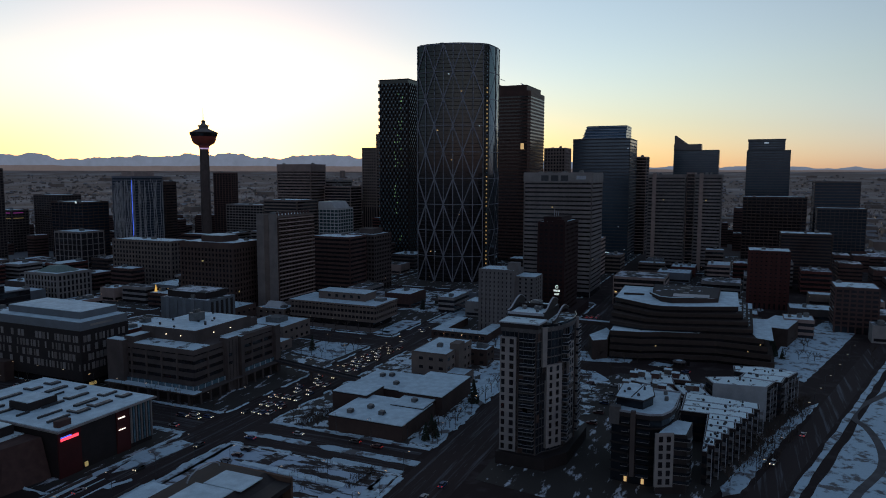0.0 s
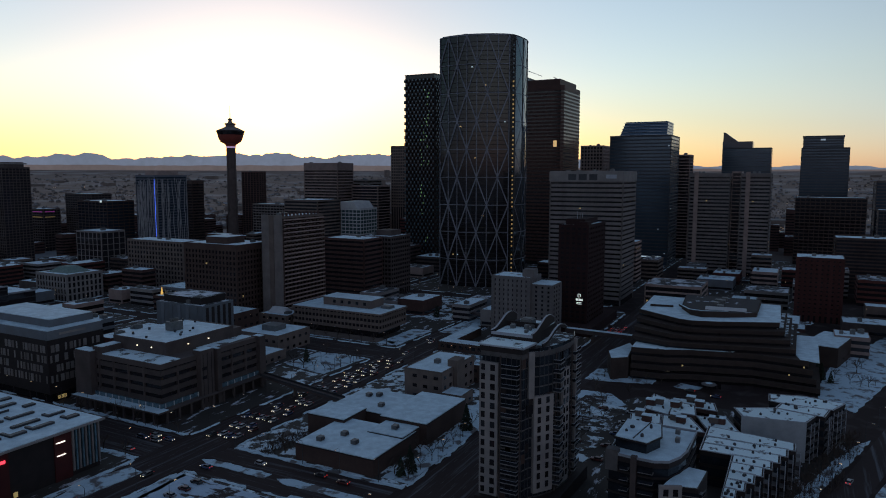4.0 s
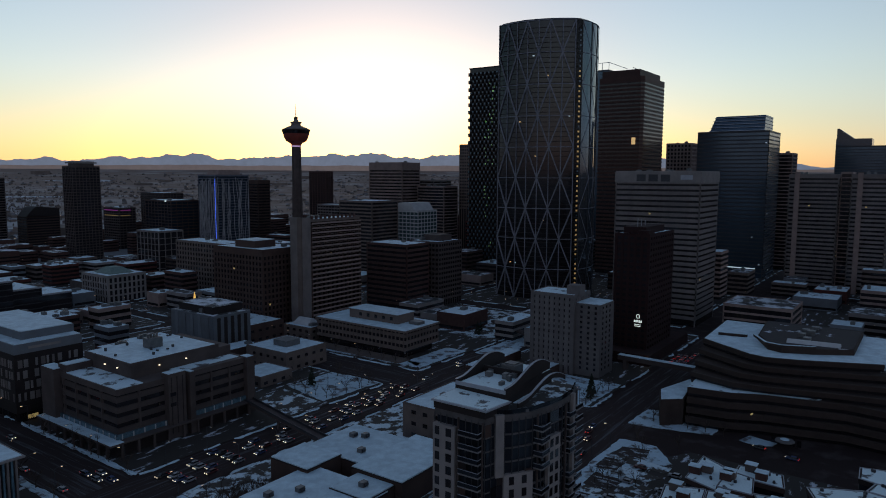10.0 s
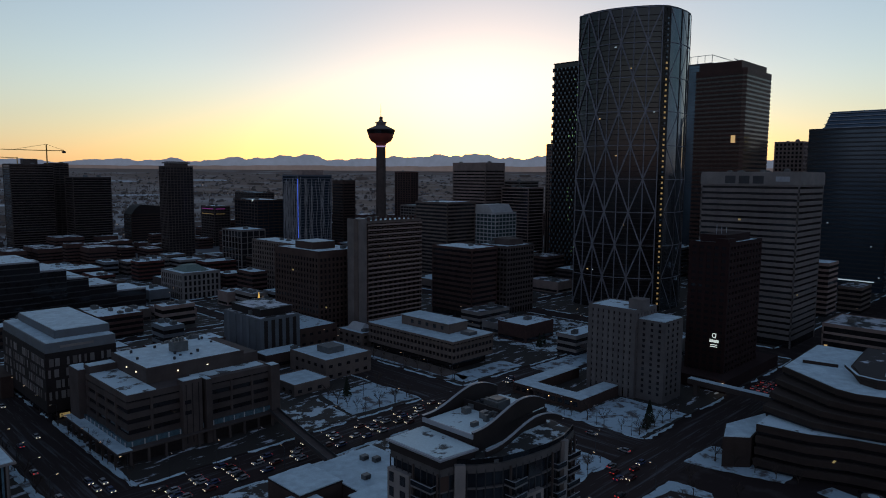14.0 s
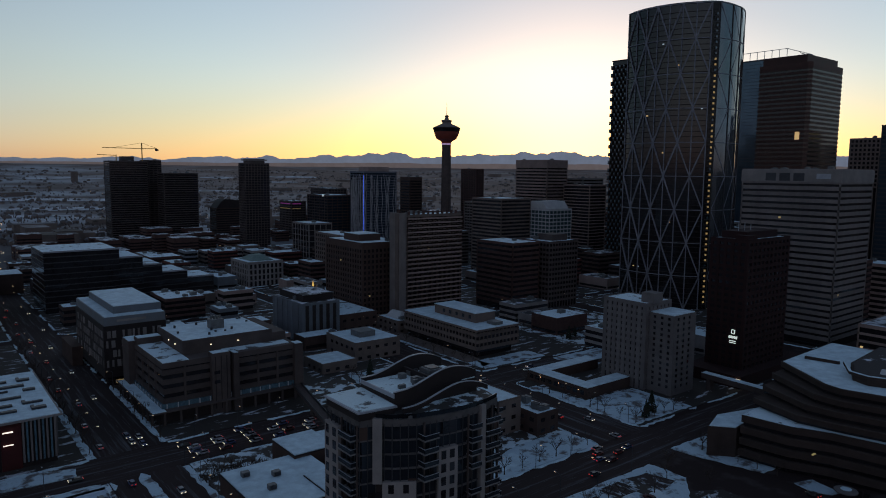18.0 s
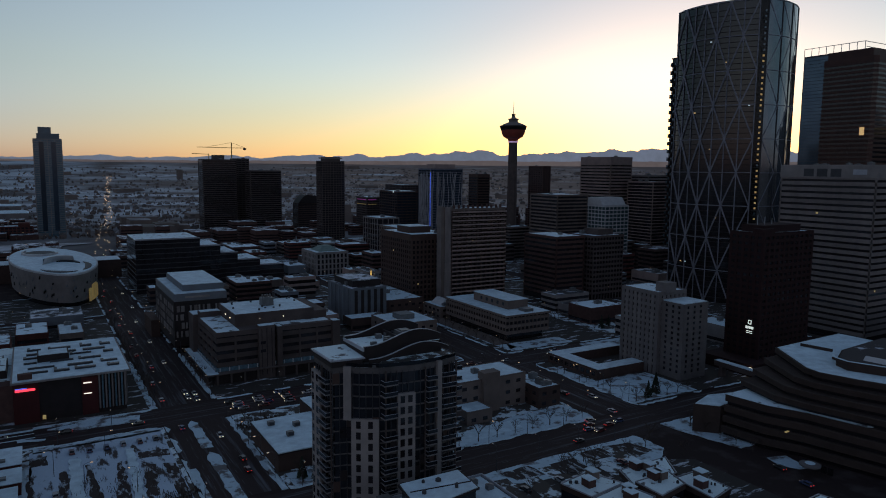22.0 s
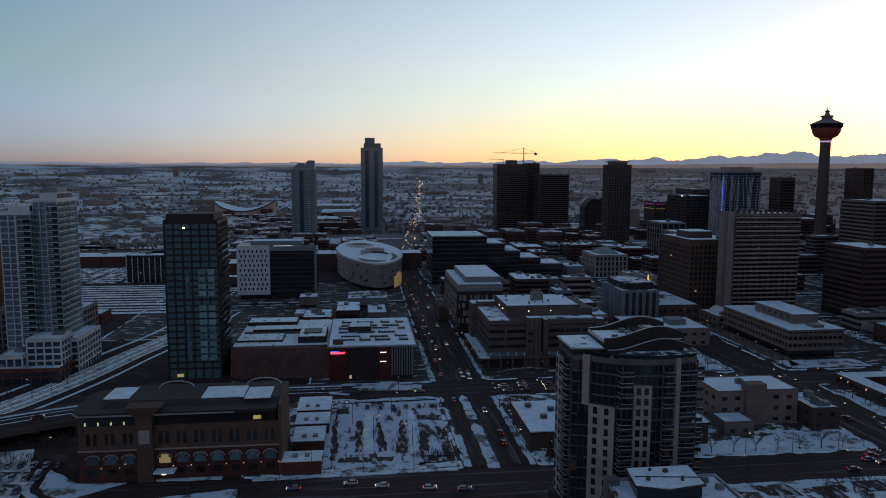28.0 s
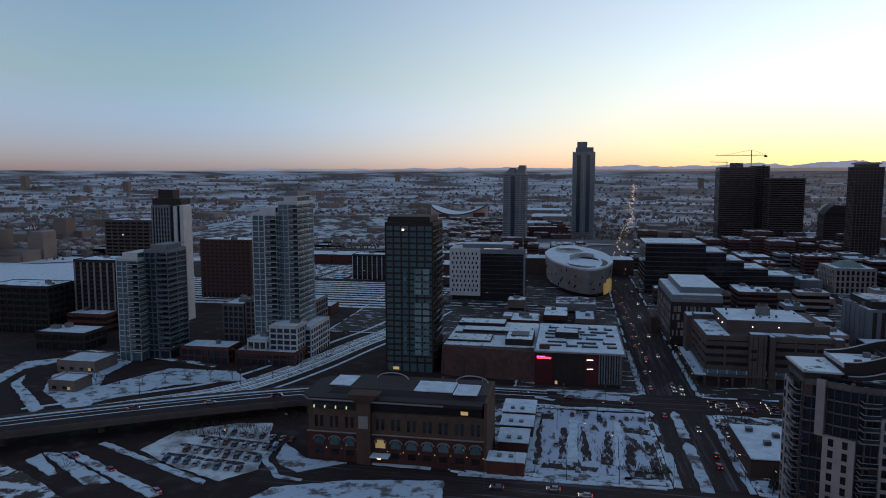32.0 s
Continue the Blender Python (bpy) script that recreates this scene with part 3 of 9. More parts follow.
for y0, y1 in ((75, 115), (38, 66)):
    b = tower("twin_tower", "pale concrete twin tower with ribbon windows", 666, 706, y0, y1, 104, STONE, GLASS, 3.7, 2.1, 0, units=3, lights=5, group="twin towers", top=3, litmat=LITGOLD)
    part("stair_core", Shape().box(664.8, 667, y1 - 9, y1 - 5, 0, 106), TAUPE, b, "dark vertical recess")
tower("tower_link", "dark glass link between the twin towers", 676, 706, 66, 75, 106, TAUPE, GLASS, 3.7, 1.0)
b = tower("dark_tower", "dark glass tower with a notched top", 1000, 1045, -44, 15, 140, DKSTEEL, SKYGLASS, 3.9, 1.9, 0, units=0, lights=3, base=60, litmat=LITCOOL2)
part("upper_storeys", Shape().box(1000, 1045, -36, 13, 140.4, 155), SKYGLASS, b)
for k in range(4):
    part("upper_band", Shape().box(999.7, 1045.3, -36.3, 13.3, 141.5 + 3.6 * k, 143.4 + 3.6 * k), DKSTEEL, b)
part("lit_window", Shape().box(999.5, 999.9, -14, -8, 150.4, 152.6), LITCOOL2, b, "pale lit top-storey window")
part("roof_frame", Shape().box(999.6, 1045, -37, 14, 155, 157), DKSTEEL, b)
tower("dark_office", "dark low office block with flat roof", 800, 840, -54, 17, 77, BROWN, GLASS, 3.9, 1.2, 5, 0.6)
b = tower("wedge_tower", "slanted blue glass tower stepping down", 1134, 1170, 58, 131, 146, DKSTEEL, SKYGLASS, 4, 1.0, 0, units=0, base=80)
part("wedge_step", Shape().box(1134, 1170, 86, 131, 146.4, 157), BLUEGLASS, b)
part("wedge_crown", Shape().prism([(1136, 108), (1168, 108), (1168, 130.5), (1136, 130.5)], 157, 172, [(1136, 128), (1168, 128), (1168, 130.5), (1136, 130.5)]), BLUEGLASS, b, "pointed glass crown")
tower("grid_office", "brown office tower with a square grid", 800, 835, 241, 270.7, 140, TAUPE, GLASS, 4.2, 1.8, 4.5, 1.6, units=2, base=90)
b = tower("bank_tower", "brown stone office tower with dark top", 636, 672, 541, 595, 117, TAUPE, GLASS, 3.8, 2.1, 0, units=2, top=9)


STRIPWALL = mat("blue_grey_strip_wall", (0.11, 0.115, 0.145), 0.5, (0.085, 0.09, 0.115), 0.2, 8)
STRIPPALE = mat("pale_strip", (0.36, 0.35, 0.36), 0.6, (0.26, 0.25, 0.26), 0.2, 8)


def strip_tower():
    b = tower("striped_glass_tower", "pale apartment tower with wavering strips and a blue light line", 451.5, 498, 659, 690, 101, STRIPWALL, BLUEGLASS, 3.1, 1.2, 0, units=0)
    r = random.Random(4)
    for k in range(52):
        s = Shape()
        on_x = k % 2 == 0
        a = (659 + r.uniform(0, 30)) if on_x else (451.5 + r.uniform(0, 45))
        z = 6.0
        while z <= 99:
            e = 0.20
            ring = [(451.05, a - e), (451.55, a - e), (451.55, a + e), (451.05, a + e)] if on_x else [(a - e, 658.55), (a + e, 658.55), (a + e, 659.05), (a - e, 659.05)]
            s.v += [(x, y, z) for x, y in ring]
            n = len(s.v)
            if n > 4:
                s.f += [(n - 8 + i, n - 8 + (i + 1) % 4, n - 4 + (i + 1) % 4, n - 4 + i) for i in range(4)]
            z += r.uniform(5, 13)
            a = min(max(a + r.uniform(-1.4, 1.4), 659.5 if on_x else 452), 689.5 if on_x else 497)
        s.f += [(3, 2, 1, 0), tuple(range(len(s.v) - 4, len(s.v)))]
        part("facade_strip", s, STRIPPALE, b, "pale wavering vertical strip")
    part("light_line", Shape().box(450.9, 451.3, 658.6, 659.1, 30, 97), NEONBLUE, b, "blue vertical light line")
    part("plant_room", Shape().box(460, 490, 664, 684, 101.3, 107), TAUPE, b)


strip_tower()
b = tower("grey_office", "grey concrete office block with ribbon windows", 402, 434, 316, 346, 50, CONC, GLASS, 3.6, 1.7, 3.2, 0.7, units=3, lights=1)
part("plant_room", Shape().box(412, 428, 322, 338, 50.3, 55), CONC, b)
b = tower("black_tower", "black residential tower with lit top storey", 364, 396, 797, 819, 110, CONC, GLASS, 3.1, 1.0, 4, 0.6, units=0)
part("plant_room", Shape().box(369, 391, 800, 815, 110.3, 116), CONC, b)
part("crown_frame", Shape().box(366.5, 393.5, 798.5, 799.1, 113.6, 115.2).box(366.5, 367.1, 799.1, 816.5, 113.6, 115.2), PALECONC, b, "pale open crown frame")
b = tower("residential_tower", "dark apartment tower under a crane", 250, 300, 988, 1020, 112, CONC, GLASS, 3.1, 1.1, 0, units=2)
part("stair_head", Shape().box(268, 284, 996, 1010, 112.3, 119), CONC, b)
tower("residential_tower", "dark apartment tower with plain roof", 310, 357, 950, 980, 96, CONC, GLASS, 3.1, 1.1, 0, units=2)
tower("residential_tower", "slim grey apartment tower with open balconies", 302, 325, 1010, 1035, 114, CONC, GLASS, 3.1, 1.4, 6, 0.6, units=1)


def crane():
    c = thing("tower_crane", 294, 992, 112.7, "yellow tower crane on an apartment tower roof", "crane")
    part("mast", Shape().bar((294, 992, 112.7), (294, 992, 138), 1.2), SODCRANE, c)
    part("jib", Shape().bar((294, 992, 130), (250, 1024, 131.2), 0.9), SODCRANE, c)
    part("counter_jib", Shape().bar((294, 992, 130), (311, 979.5, 130), 0.9), SODCRANE, c)
    part("tie", Shape().bar((294, 992, 138), (262, 1015, 131.2), 0.35), SODCRANE, c)
    part("tie", Shape().bar((294, 992, 138), (311, 979.5, 130.4), 0.35), SODCRANE, c)
    part("counterweight", Shape().box(308.5, 312.5, 978, 981, 127, 129.6), CONC, c)
    c = thing("tower_crane", 262, 1000, 112.7, "yellow luffing crane on an apartment tower roof", "crane")
    part("mast", Shape().bar((262, 1000, 112.7), (262, 1000, 121), 1.0), SODCRANE, c)
    part("jib", Shape().bar((262, 1000, 120), (240, 1010, 121), 0.8), SODCRANE, c)


SODCRANE = mat("crane_yellow", (0.42, 0.25, 0.05), 0.6)
crane()

b = tower("glass_condo_tower", "slim blue glass condominium tower with stepped crown", 35, 71, 1051, 1085, 138, PALECONC, PALEBLUE, 3.1, 0.8, 9, 0.9, units=0)
# recess shade is drawn by darker glass strips set on the front
for k in range(2):
    part("balcony_recess", Shape().box(42 + 15 * k, 48 + 15 * k, 1050.5, 1051.2, 8, 134), BLUEGLASS, b, "dark upright strip in place of a balcony recess's shade")
part("crown", Shape().box(40, 68, 1054, 1082, 138.4, 146), GREYPAN, b)
part("crown_top", Shape().box(42, 58, 1056, 1080, 146, 155), GREYPAN, b)
b = tower("glass_condo_tower", "blue glass condominium tower with a curved crown", -68, -33, 950, 985, 103, PALECONC, PALEBLUE, 3.1, 0.8, 9, 0.9, units=0)
part("balcony_recess", Shape().box(-56, -50, 949.5, 950.2, 8, 100), BLUEGLASS, b, "dark upright strip in place of a balcony recess's shade")
part("crown_fin", Shape().prism([(-66, 952), (-50, 952), (-50, 983), (-66, 983)], 103.4, 112, [(-58, 952), (-50, 952), (-50, 983), (-58, 983)]), GREYPAN, b, "slanted crown fin")
part("crown_fin", Shape().prism([(-50, 952), (-35, 952), (-35, 983), (-50, 983)], 103.4, 116, [(-44, 952), (-35, 952), (-35, 983), (-44, 983)]), GREYPAN, b, "slanted crown fin")


APTCONC = mat("grey_apartment_concrete", (0.155, 0.138, 0.134), 0.9, (0.115, 0.102, 0.10), 0.2, 6)


def concrete_apartments():
    b = tower("concrete_apartments", "pale concrete apartment block with small windows", 292, 312, 151, 176, 41, APTCONC, GLASS, 2.75, 1.45, 3.1, 2.1, units=1)
    part("lift_house", Shape().box(296, 303, 150, 157, 41.3, 46), APTCONC, b)
    part("lower_wing", Shape().box(294.3, 312, 137.6, 151, 0, 37.5), APTCONC, b)
    part("lower_wing_snow", Shape().box(294.8, 311.6, 138, 150.6, 37.5, 37.9), SNOW, b)
    for k in range(13):
        z = 3.4 + 2.65 * k
        for y in (139.5, 143.3, 147.2):
            part("window", Shape().box(294.2, 294.5, y, y + 1.2, z, z + 1.3), GLASS, b)
        for x in (297, 301.5, 306):
            part("window", Shape().box(x, x + 1.2, 137.5, 137.8, z, z + 1.3), GLASS, b)


concrete_apartments()
b = tower("heritage_building", "white heritage building with tall windows and green roof", 257, 290, 535, 575, 21, PALECONC, GLASS, 3.9, 1.3, 4, 1.7, units=0, top=1.6)
part("hipped_roof", Shape().prism([(263, 542), (284, 542), (284, 568), (263, 568)], 21.4, 26, [(269, 550), (278, 550), (278, 560), (269, 560)]), mat("copper_green", (0.16, 0.22, 0.20), 0.7), b, "green hipped roof lantern")

# ---- the crescent tower with its steel diagrid ----
def curve_between(a, b, bulge, n):
    """Points on a shallow arc from a to b, pushed sideways by bulge metres at its middle."""
    a, b = Vector(a), Vector(b)
    d = b - a
    side = Vector((-d.y, d.x)).normalized()
    return [tuple(a + d * (i / n) + side * bulge * 4 * (i / n) * (1 - i / n)) for i in range(n + 1)]


STAIRGOLD = lamp_mat("stair_landing_glow", (1.0, 0.62, 0.22), 0.16)
FRAMESTEEL = mat("pale_frame_steel", (0.215, 0.215, 0.245), 0.5, (0.165, 0.165, 0.19), 0.3, 5, 0.05)

NOSEGLASS = mat("mirror_coated_glass", (0.20, 0.22, 0.24), 0.08, (0.16, 0.18, 0.20), 0.2, 1.0, 0.0, metal=0.85, vary=0.0)


def crescent_tower():
    H = 226.0
    left, seam, tip = (480, 310), (492, 247), (541, 249)
    front = curve_between(left, seam, -9.0, 16)
    nose = curve_between((497, 243.5), tip, -4.5, 10)
    back = curve_between((543, 256), (488, 314), -14, 12)
    outline = front + nose + back
    b = thing("crescent_tower", 505, 280, 0, "tall curved dark glass tower with a steel diagrid", "skyscraper")
    part("glass_body", Shape().prism(outline, 0, H), GLASS, b, "dark reflective curtain wall")
    part("roof_rim", Shape().prism(inset_poly(outline, 2), H, H + 1.5), DKSTEEL, b)

    def along(t, out=0.5):
        k = min(15, int(t * 16))
        p = Vector(front[k]).lerp(Vector(front[k + 1]), t * 16 - k)
        d = (Vector(front[k + 1]) - Vector(front[k])).normalized()
        return p + Vector((-d.y, d.x)) * -out

    def at(t, z, out=0.5):
        p = along(t, out)
        return (p.x, p.y, z)

    bays = 3.5
    tier = H / 9.0
    for k in range(9):
        z0 = k * tier
        s = Shape()
        for q in range(17):
            t = min(q / 16, 0.9999)
            for o, dz in ((0.2, -0.28), (0.8, -0.28), (0.8, 0.28), (0.2, 0.28)):
                s.v.append(at(t, z0 + tier + dz, o))
            if q:
                k0 = 4 * q
                s.f += [(k0 - 4 + i, k0 + i, k0 + (i + 1) % 4, k0 - 4 + (i + 1) % 4) for i in range(4)]
        part("ring_beam", s, FRAMESTEEL, b)
        for q in range(5):
            c = 1 - (q + (0.5 if k % 2 else 0.0)) / bays
            for sgn in (-1, 1):
                e = c + sgn * 0.5 / bays
                lo, hi = max(0.0, min(c, e)), min(1.0, max(c, e))
                if hi - lo < 0.02 or c > 1.001 or e > 1.001 or c < -0.15:
                    continue
                s = Shape()
                for u in range(4):
                    t0, t1 = lo + (hi - lo) * u / 4, lo + (hi - lo) * (u + 1) / 4
                    s.bar(at(t0, z0 + tier * (t0 - e) / (c - e)), at(t1, z0 + tier * (t1 - e) / (c - e)), 0.9)
                part("diagonal", s, FRAMESTEEL, b)
    for q in range(8):
        part("column", Shape().bar(at(1 - q * 0.5 / bays, 0), at(1 - q * 0.5 / bays, H), 0.6), FRAMESTEEL, b)
    n = 56
    o = None
    for k in range(n):
        z = 4 + k * (H - 6) / n
        s = Shape()
        if o is None:
            for q in range(16):
                s.bar(at(q / 16, z, 0.12), at((q + 1) / 16, z, 0.12), 0.3, 0.5)
            o = part("floor_edge", s, DARK, b)
            zf = z
        else:
            share("floor_edge", o.data, b, (505, 280, z - zf))
    # the dark slot with its lit stair landings
    for k in range(54):
        z = 4 + 4.0 * k
        part("landing", Shape().prism([(493.2, 245.6), (497.0, 242.9), (497.3, 243.4), (493.5, 246.1)], z, z + 0.5), DKSTEEL, b)
        part("landing_lamp", Shape().prism([(494.6, 244.4), (495.6, 243.7), (495.9, 244.2), (494.9, 244.9)], z + 1.2, z + 2.6), STAIRGOLD if k < 46 and k % 9 != 7 else PALEBLUE, b, "lit stair landing")
    part("slot_wall", Shape().prism([(492, 247), (497, 243.5), (498.5, 245.5), (494, 249)], 0, H + 0.4), DKSTEEL, b)
    for q in (0, 3, 6, 10):
        x, y = nose[q]
        part("nose_column", Shape().bar((x, y - 0.3, 0), (x, y - 0.3, H), 0.6), DKSTEEL, b)
    for k in range(9):
        s = Shape()
        for q, (x, y) in enumerate(nose):
            s.v += [(x, y + o, (k + 1) * tier + dz) for o, dz in ((-0.5, -0.25), (-0.5, 0.25), (0.1, 0.25), (0.1, -0.25))]
            if q:
                s.f += [(4 * q - 4 + i, 4 * q + i, 4 * q + (i + 1) % 4, 4 * q - 4 + (i + 1) % 4) for i in range(4)]
        part("nose_ring", s, FRAMESTEEL, b)
        for q in (0, 3, 6):
            part("nose_diagonal", Shape().bar((nose[q + (0 if k % 2 else 3)][0], nose[q + (0 if k % 2 else 3)][1] - 0.3, k * tier), (nose[q + (3 if k % 2 else 0)][0], nose[q + (3 if k % 2 else 0)][1] - 0.3, (k + 1) * tier), 0.6), FRAMESTEEL, b)
    skin = [(x, y - 0.12) for x, y in nose] + [(x, y + 0.4) for x, y in nose[::-1]]
    part("nose_glass", Shape().prism(skin, 0, H), NOSEGLASS, b, "coated glass that mirrors the evening sky")
    for k in range(4):
        part("roof_crane", Shape().box(486 + k * 5, 489 + k * 5, 286 - k * 4, 289 - k * 4, H + 1.5, H + 3.5), DKSTEEL, b)
    r = random.Random(12)
    for k in range(8):
        t, z = r.uniform(0.1, 0.95), 4 + 4.02 * r.randrange(6, 55)
        p = along(t, 0.02)
        part("lit_window", Shape().box(p.x - 0.3, p.x + 0.1, p.y - 0.7, p.y + 0.7, z + 1, z + 1.8), LITWARM if k % 3 else LITCOOL, b, "office window lit from inside")


crescent_tower()


def bay_tower():
    """The tower of small jutting bays behind the crescent one."""
    x0, x1, y0, y1, H = 588.5, 634, 374, 413, 213.5
    b = thing("bay_tower", (x0 + x1) / 2, (y0 + y1) / 2, 0, "dark tower of small staggered glass bays", "skyscraper")
    part("core", Shape().box(x0 + 1, x1 - 1, y0 + 1, y1 - 1, 0, H - 1), GLASS, b)
    part("roof_edge", Shape().box(x0 + 0.4, x1 - 0.4, y0 + 0.4, y1 - 0.4, H - 1, H), DARK, b)
    fh = 3.9
    for parity in (0, 1):
        s, g = Shape(), Shape()
        for q in range(8):
            y = y0 + 0.3 + (2 * q + parity) * 2.4
            if y + 2.4 < y1 + 0.5:
                s.box(x0 - 0.9, x0 + 1.2, y, y + 2.4, 6, 9.6)
                g.box(x0 - 1.0, x0 - 0.9, y + 0.5, y + 1.9, 7.5, 9.3)
        for q in range(9):
            x = x0 + 0.3 + (2 * q + 1 - parity) * 2.5
            if x + 2.5 < x1 + 0.5:
                s.box(x, x + 2.5, y0 - 0.9, y0 + 1.2, 6, 9.6)
                g.box(x + 0.5, x + 2.0, y0 - 1.0, y0 - 0.9, 7.5, 9.3)
        # panes are coloured pale to carry the windows' glint
        for shape, name, material, words in ((s, "bay_band", DARK, "row of jutting window bays"), (g, "bay_panes", PALEBLUE, "bay windows, their glint put into a pale colour")):
            if parity:
                shape.v = [(vx, vy, vz + fh) for vx, vy, vz in shape.v]
            o = part(name, shape, material, b, words, "stuff")
            for k in range(1, 26):
                share(name, o.data, b, (b.location.x, b.location.y, 2 * k * fh))["kind"] = "stuff"
    r = random.Random(3)
    for k in range(40):
        z = 8 + fh * r.randrange(4, 50)
        y = y0 + 0.5 + 2.4 * r.randrange(5, 16)
        part("green_led", Shape().box(x0 - 0.95, x0 - 0.85, y0 + 1 + (y - y0) * 0.45, y0 + 1.5 + (y - y0) * 0.45, z, z + 1.6), GREENLED, b, "small green light on the facade")


bay_tower()


def observation_tower():
    cx, cy = 586.0, 673.4
    b = thing("observation_tower", cx, cy, 0, "slender concrete observation tower with a red pod", "tower")
    part("shaft", Shape().lathe(cx, cy, [(9, 0), (7.2, 12), (6.2, 40), (5.6, 90), (5.3, 146)], 28), CONC, b)
    for k in range(8):
        a = k * math.pi / 4
        part("shaft_rib", Shape().bar((cx + 6.6 * math.cos(a), cy + 6.6 * math.sin(a), 8), (cx + 5.5 * math.cos(a), cy + 5.5 * math.sin(a), 145), 0.5), CONC, b)
    pod = part("pod", Shape().lathe(cx, cy, [(5.6, 138.6), (7.4, 141.5), (12.8, 144.5), (15.2, 149), (16.2, 153.5)], 36), RED, b, "red flared pod shell")
    part("pod_glass", Shape().lathe(cx, cy, [(16.0, 153.5), (17.4, 157.4)], 36), GLASS, b, "ring of observation windows")
    part("pod_rim", Shape().lathe(cx, cy, [(17.6, 157.4), (17.9, 158.2), (17.6, 159.0)], 36), DARK, b)
    part("pod_roof", Shape().lathe(cx, cy, [(17.2, 159.0), (12.5, 161.4), (7.5, 163.4), (6.5, 164)], 36), STONE, b, "pale concrete conical roof")
    part("crown", Shape().lathe(cx, cy, [(6.0, 164), (6.0, 166.5), (7.2, 167.2), (7.2, 168.2), (3, 169.2), (2.2, 172)], 24), STONE, b)
    part("beacon", Shape().lathe(cx, cy, [(2.0, 172), (2.6, 173), (2.6, 174.2), (1.0, 175)], 16), CONC, b)
    part("mast", Shape().lathe(cx, cy, [(0.45, 175), (0.3, 184), (0.12, 191)], 8), STEEL, b)
    for k in range(24):
        a = k * math.pi / 12
        c, s = math.cos(a), math.sin(a)
        part("pod_mullion", Shape().bar((cx + 16.2 * c, cy + 16.2 * s, 153.5), (cx + 17.6 * c, cy + 17.6 * s, 157.4), 0.3), DARK, b)
    part("uplight", Shape().lathe(cx, cy, [(6.2, 137.0), (7.2, 138.6)], 24), lamp_mat("purple_uplight", (0.8, 0.55, 0.85), 0.35), b, "purple lit collar under the pod")
    part("base_hall", Shape().box(cx - 22, cx + 22, cy - 20, cy + 20, 0, 14), CONC, b)


observation_tower()

# ---- buildings round the camera's way ----
def corner_condo():
    poly = [(92.5, 93), (92.5, 79.6), (96, 78.6), (98.5, 76.2), (103, 73.6), (109, 72.2), (114, 71.6), (120, 71.9), (126.2, 73.8), (127.6, 79), (127.6, 93)]
    b = poly_tower("corner_condo", "dark glass condominium tower with white panel strips", poly, 49.4, DKCONC, CONDOGLASS, 2.95, 0.3, 4.5, 0.6, snow=CROWNSNOW)
    wing = [(92.3, 93.2), (92.3, 79.4), (100.6, 78.4), (101.6, 93.2)]
    part("wing_wall", Shape().prism(wing, 49.9, 51.6), DARK, b)
    part("wing_roof", Shape().prism([(91.8, 93.6), (91.8, 78.9), (101.0, 77.9), (102.0, 93.6)], 51.6, 51.95), STEEL, b, "thin pale roof edge")
    part("wing_snow", Shape().prism([(92.3, 93.2), (92.3, 79.4), (100.6, 78.4), (101.5, 93.2)], 51.95, 52.1), PATCHROOF, b)

    def crest(x):
        """Height of the swept roof line."""
        f = min(1, max(0, (x - 103.5) / 14))
        g = max(0, (x - 117.5) / 9)
        return 54.2 + 2.9 * (3 * f * f - 2 * f ** 3) - 2.6 * g * g

    # a sunken snowy deck between two walls whose tops sweep up
    xs = [101.5 + 1.5 * k for k in range(17)]
    part("penthouse", Shape().box(101.5, 125.4, 80.2, 93.2, 50, 53.3), DARK, b, "dark penthouse storey")
    part("deck_snow", Shape().box(101.9, 125.0, 80.6, 92.8, 53.3, 53.5), PATCHROOF, b, "blown snow on the sunken roof deck")
    part("deck_edge", Shape().box(101.3, 101.6, 79.8, 93.4, 53.0, 53.9), STEEL, b, "thin pale roof edge")
    part("deck_wall", Shape().box(113.0, 113.4, 80.6, 92.8, 53.5, 55.2), DARK, b)
    for y0, base, drop in ((79.8, 50.0, 0.0), (93.2, 50.0, 0.0), (76.4, None, 2.6)):
        f, cap = Shape(), Shape()
        for k, x in enumerate(xs):
            y, z = y0 + (0.04 * (x - 101) if base else 0.0), crest(x) - drop
            lo = base if base else z - 1.1
            f.v += [(x, y, lo), (x, y + 0.35, lo), (x, y + 0.35, z), (x, y, z)]
            cap.v += [(x, y - 0.12, z), (x, y + 0.47, z), (x, y + 0.47, z + 0.14), (x, y - 0.12, z + 0.14)]
            if k:
                o = 4 * k
                for q in (f, cap):
                    q.f += [(o - 4 + i, o + i, o + (i + 1) % 4, o - 4 + (i + 1) % 4) for i in range(4)]
        for q in (f, cap):
            q.f += [(3, 2, 1, 0), tuple(range(len(q.v) - 4, len(q.v)))]
        fin = part("roof_fin", f, DARK, b, "dark swept roof wall")
        part("fin_cap", cap, STEEL, fin, "pale metal cap")
    part("crown_rail", Shape().prism([(96, 78.7), (98.5, 76.3), (103, 73.7), (109, 72.3), (114, 71.7), (120, 72), (126.1, 73.9), (126, 74.1), (120, 72.2), (114, 71.9), (109, 72.5), (103, 73.9), (98.6, 76.5), (96.2, 78.8)], 50.1, 51.0), CONDOGLASS, b, "glass balustrade round the roof terrace")
    r = random.Random(5)
    for k in range(8):
        x, y = r.uniform(104, 113), r.uniform(83, 91)
        part("roof_unit", Shape().box(x, x + r.uniform(0.7, 1.8), y, y + r.uniform(0.7, 1.5), 53.5, 54.0 + r.uniform(0.2, 0.9)), UNIT, b)
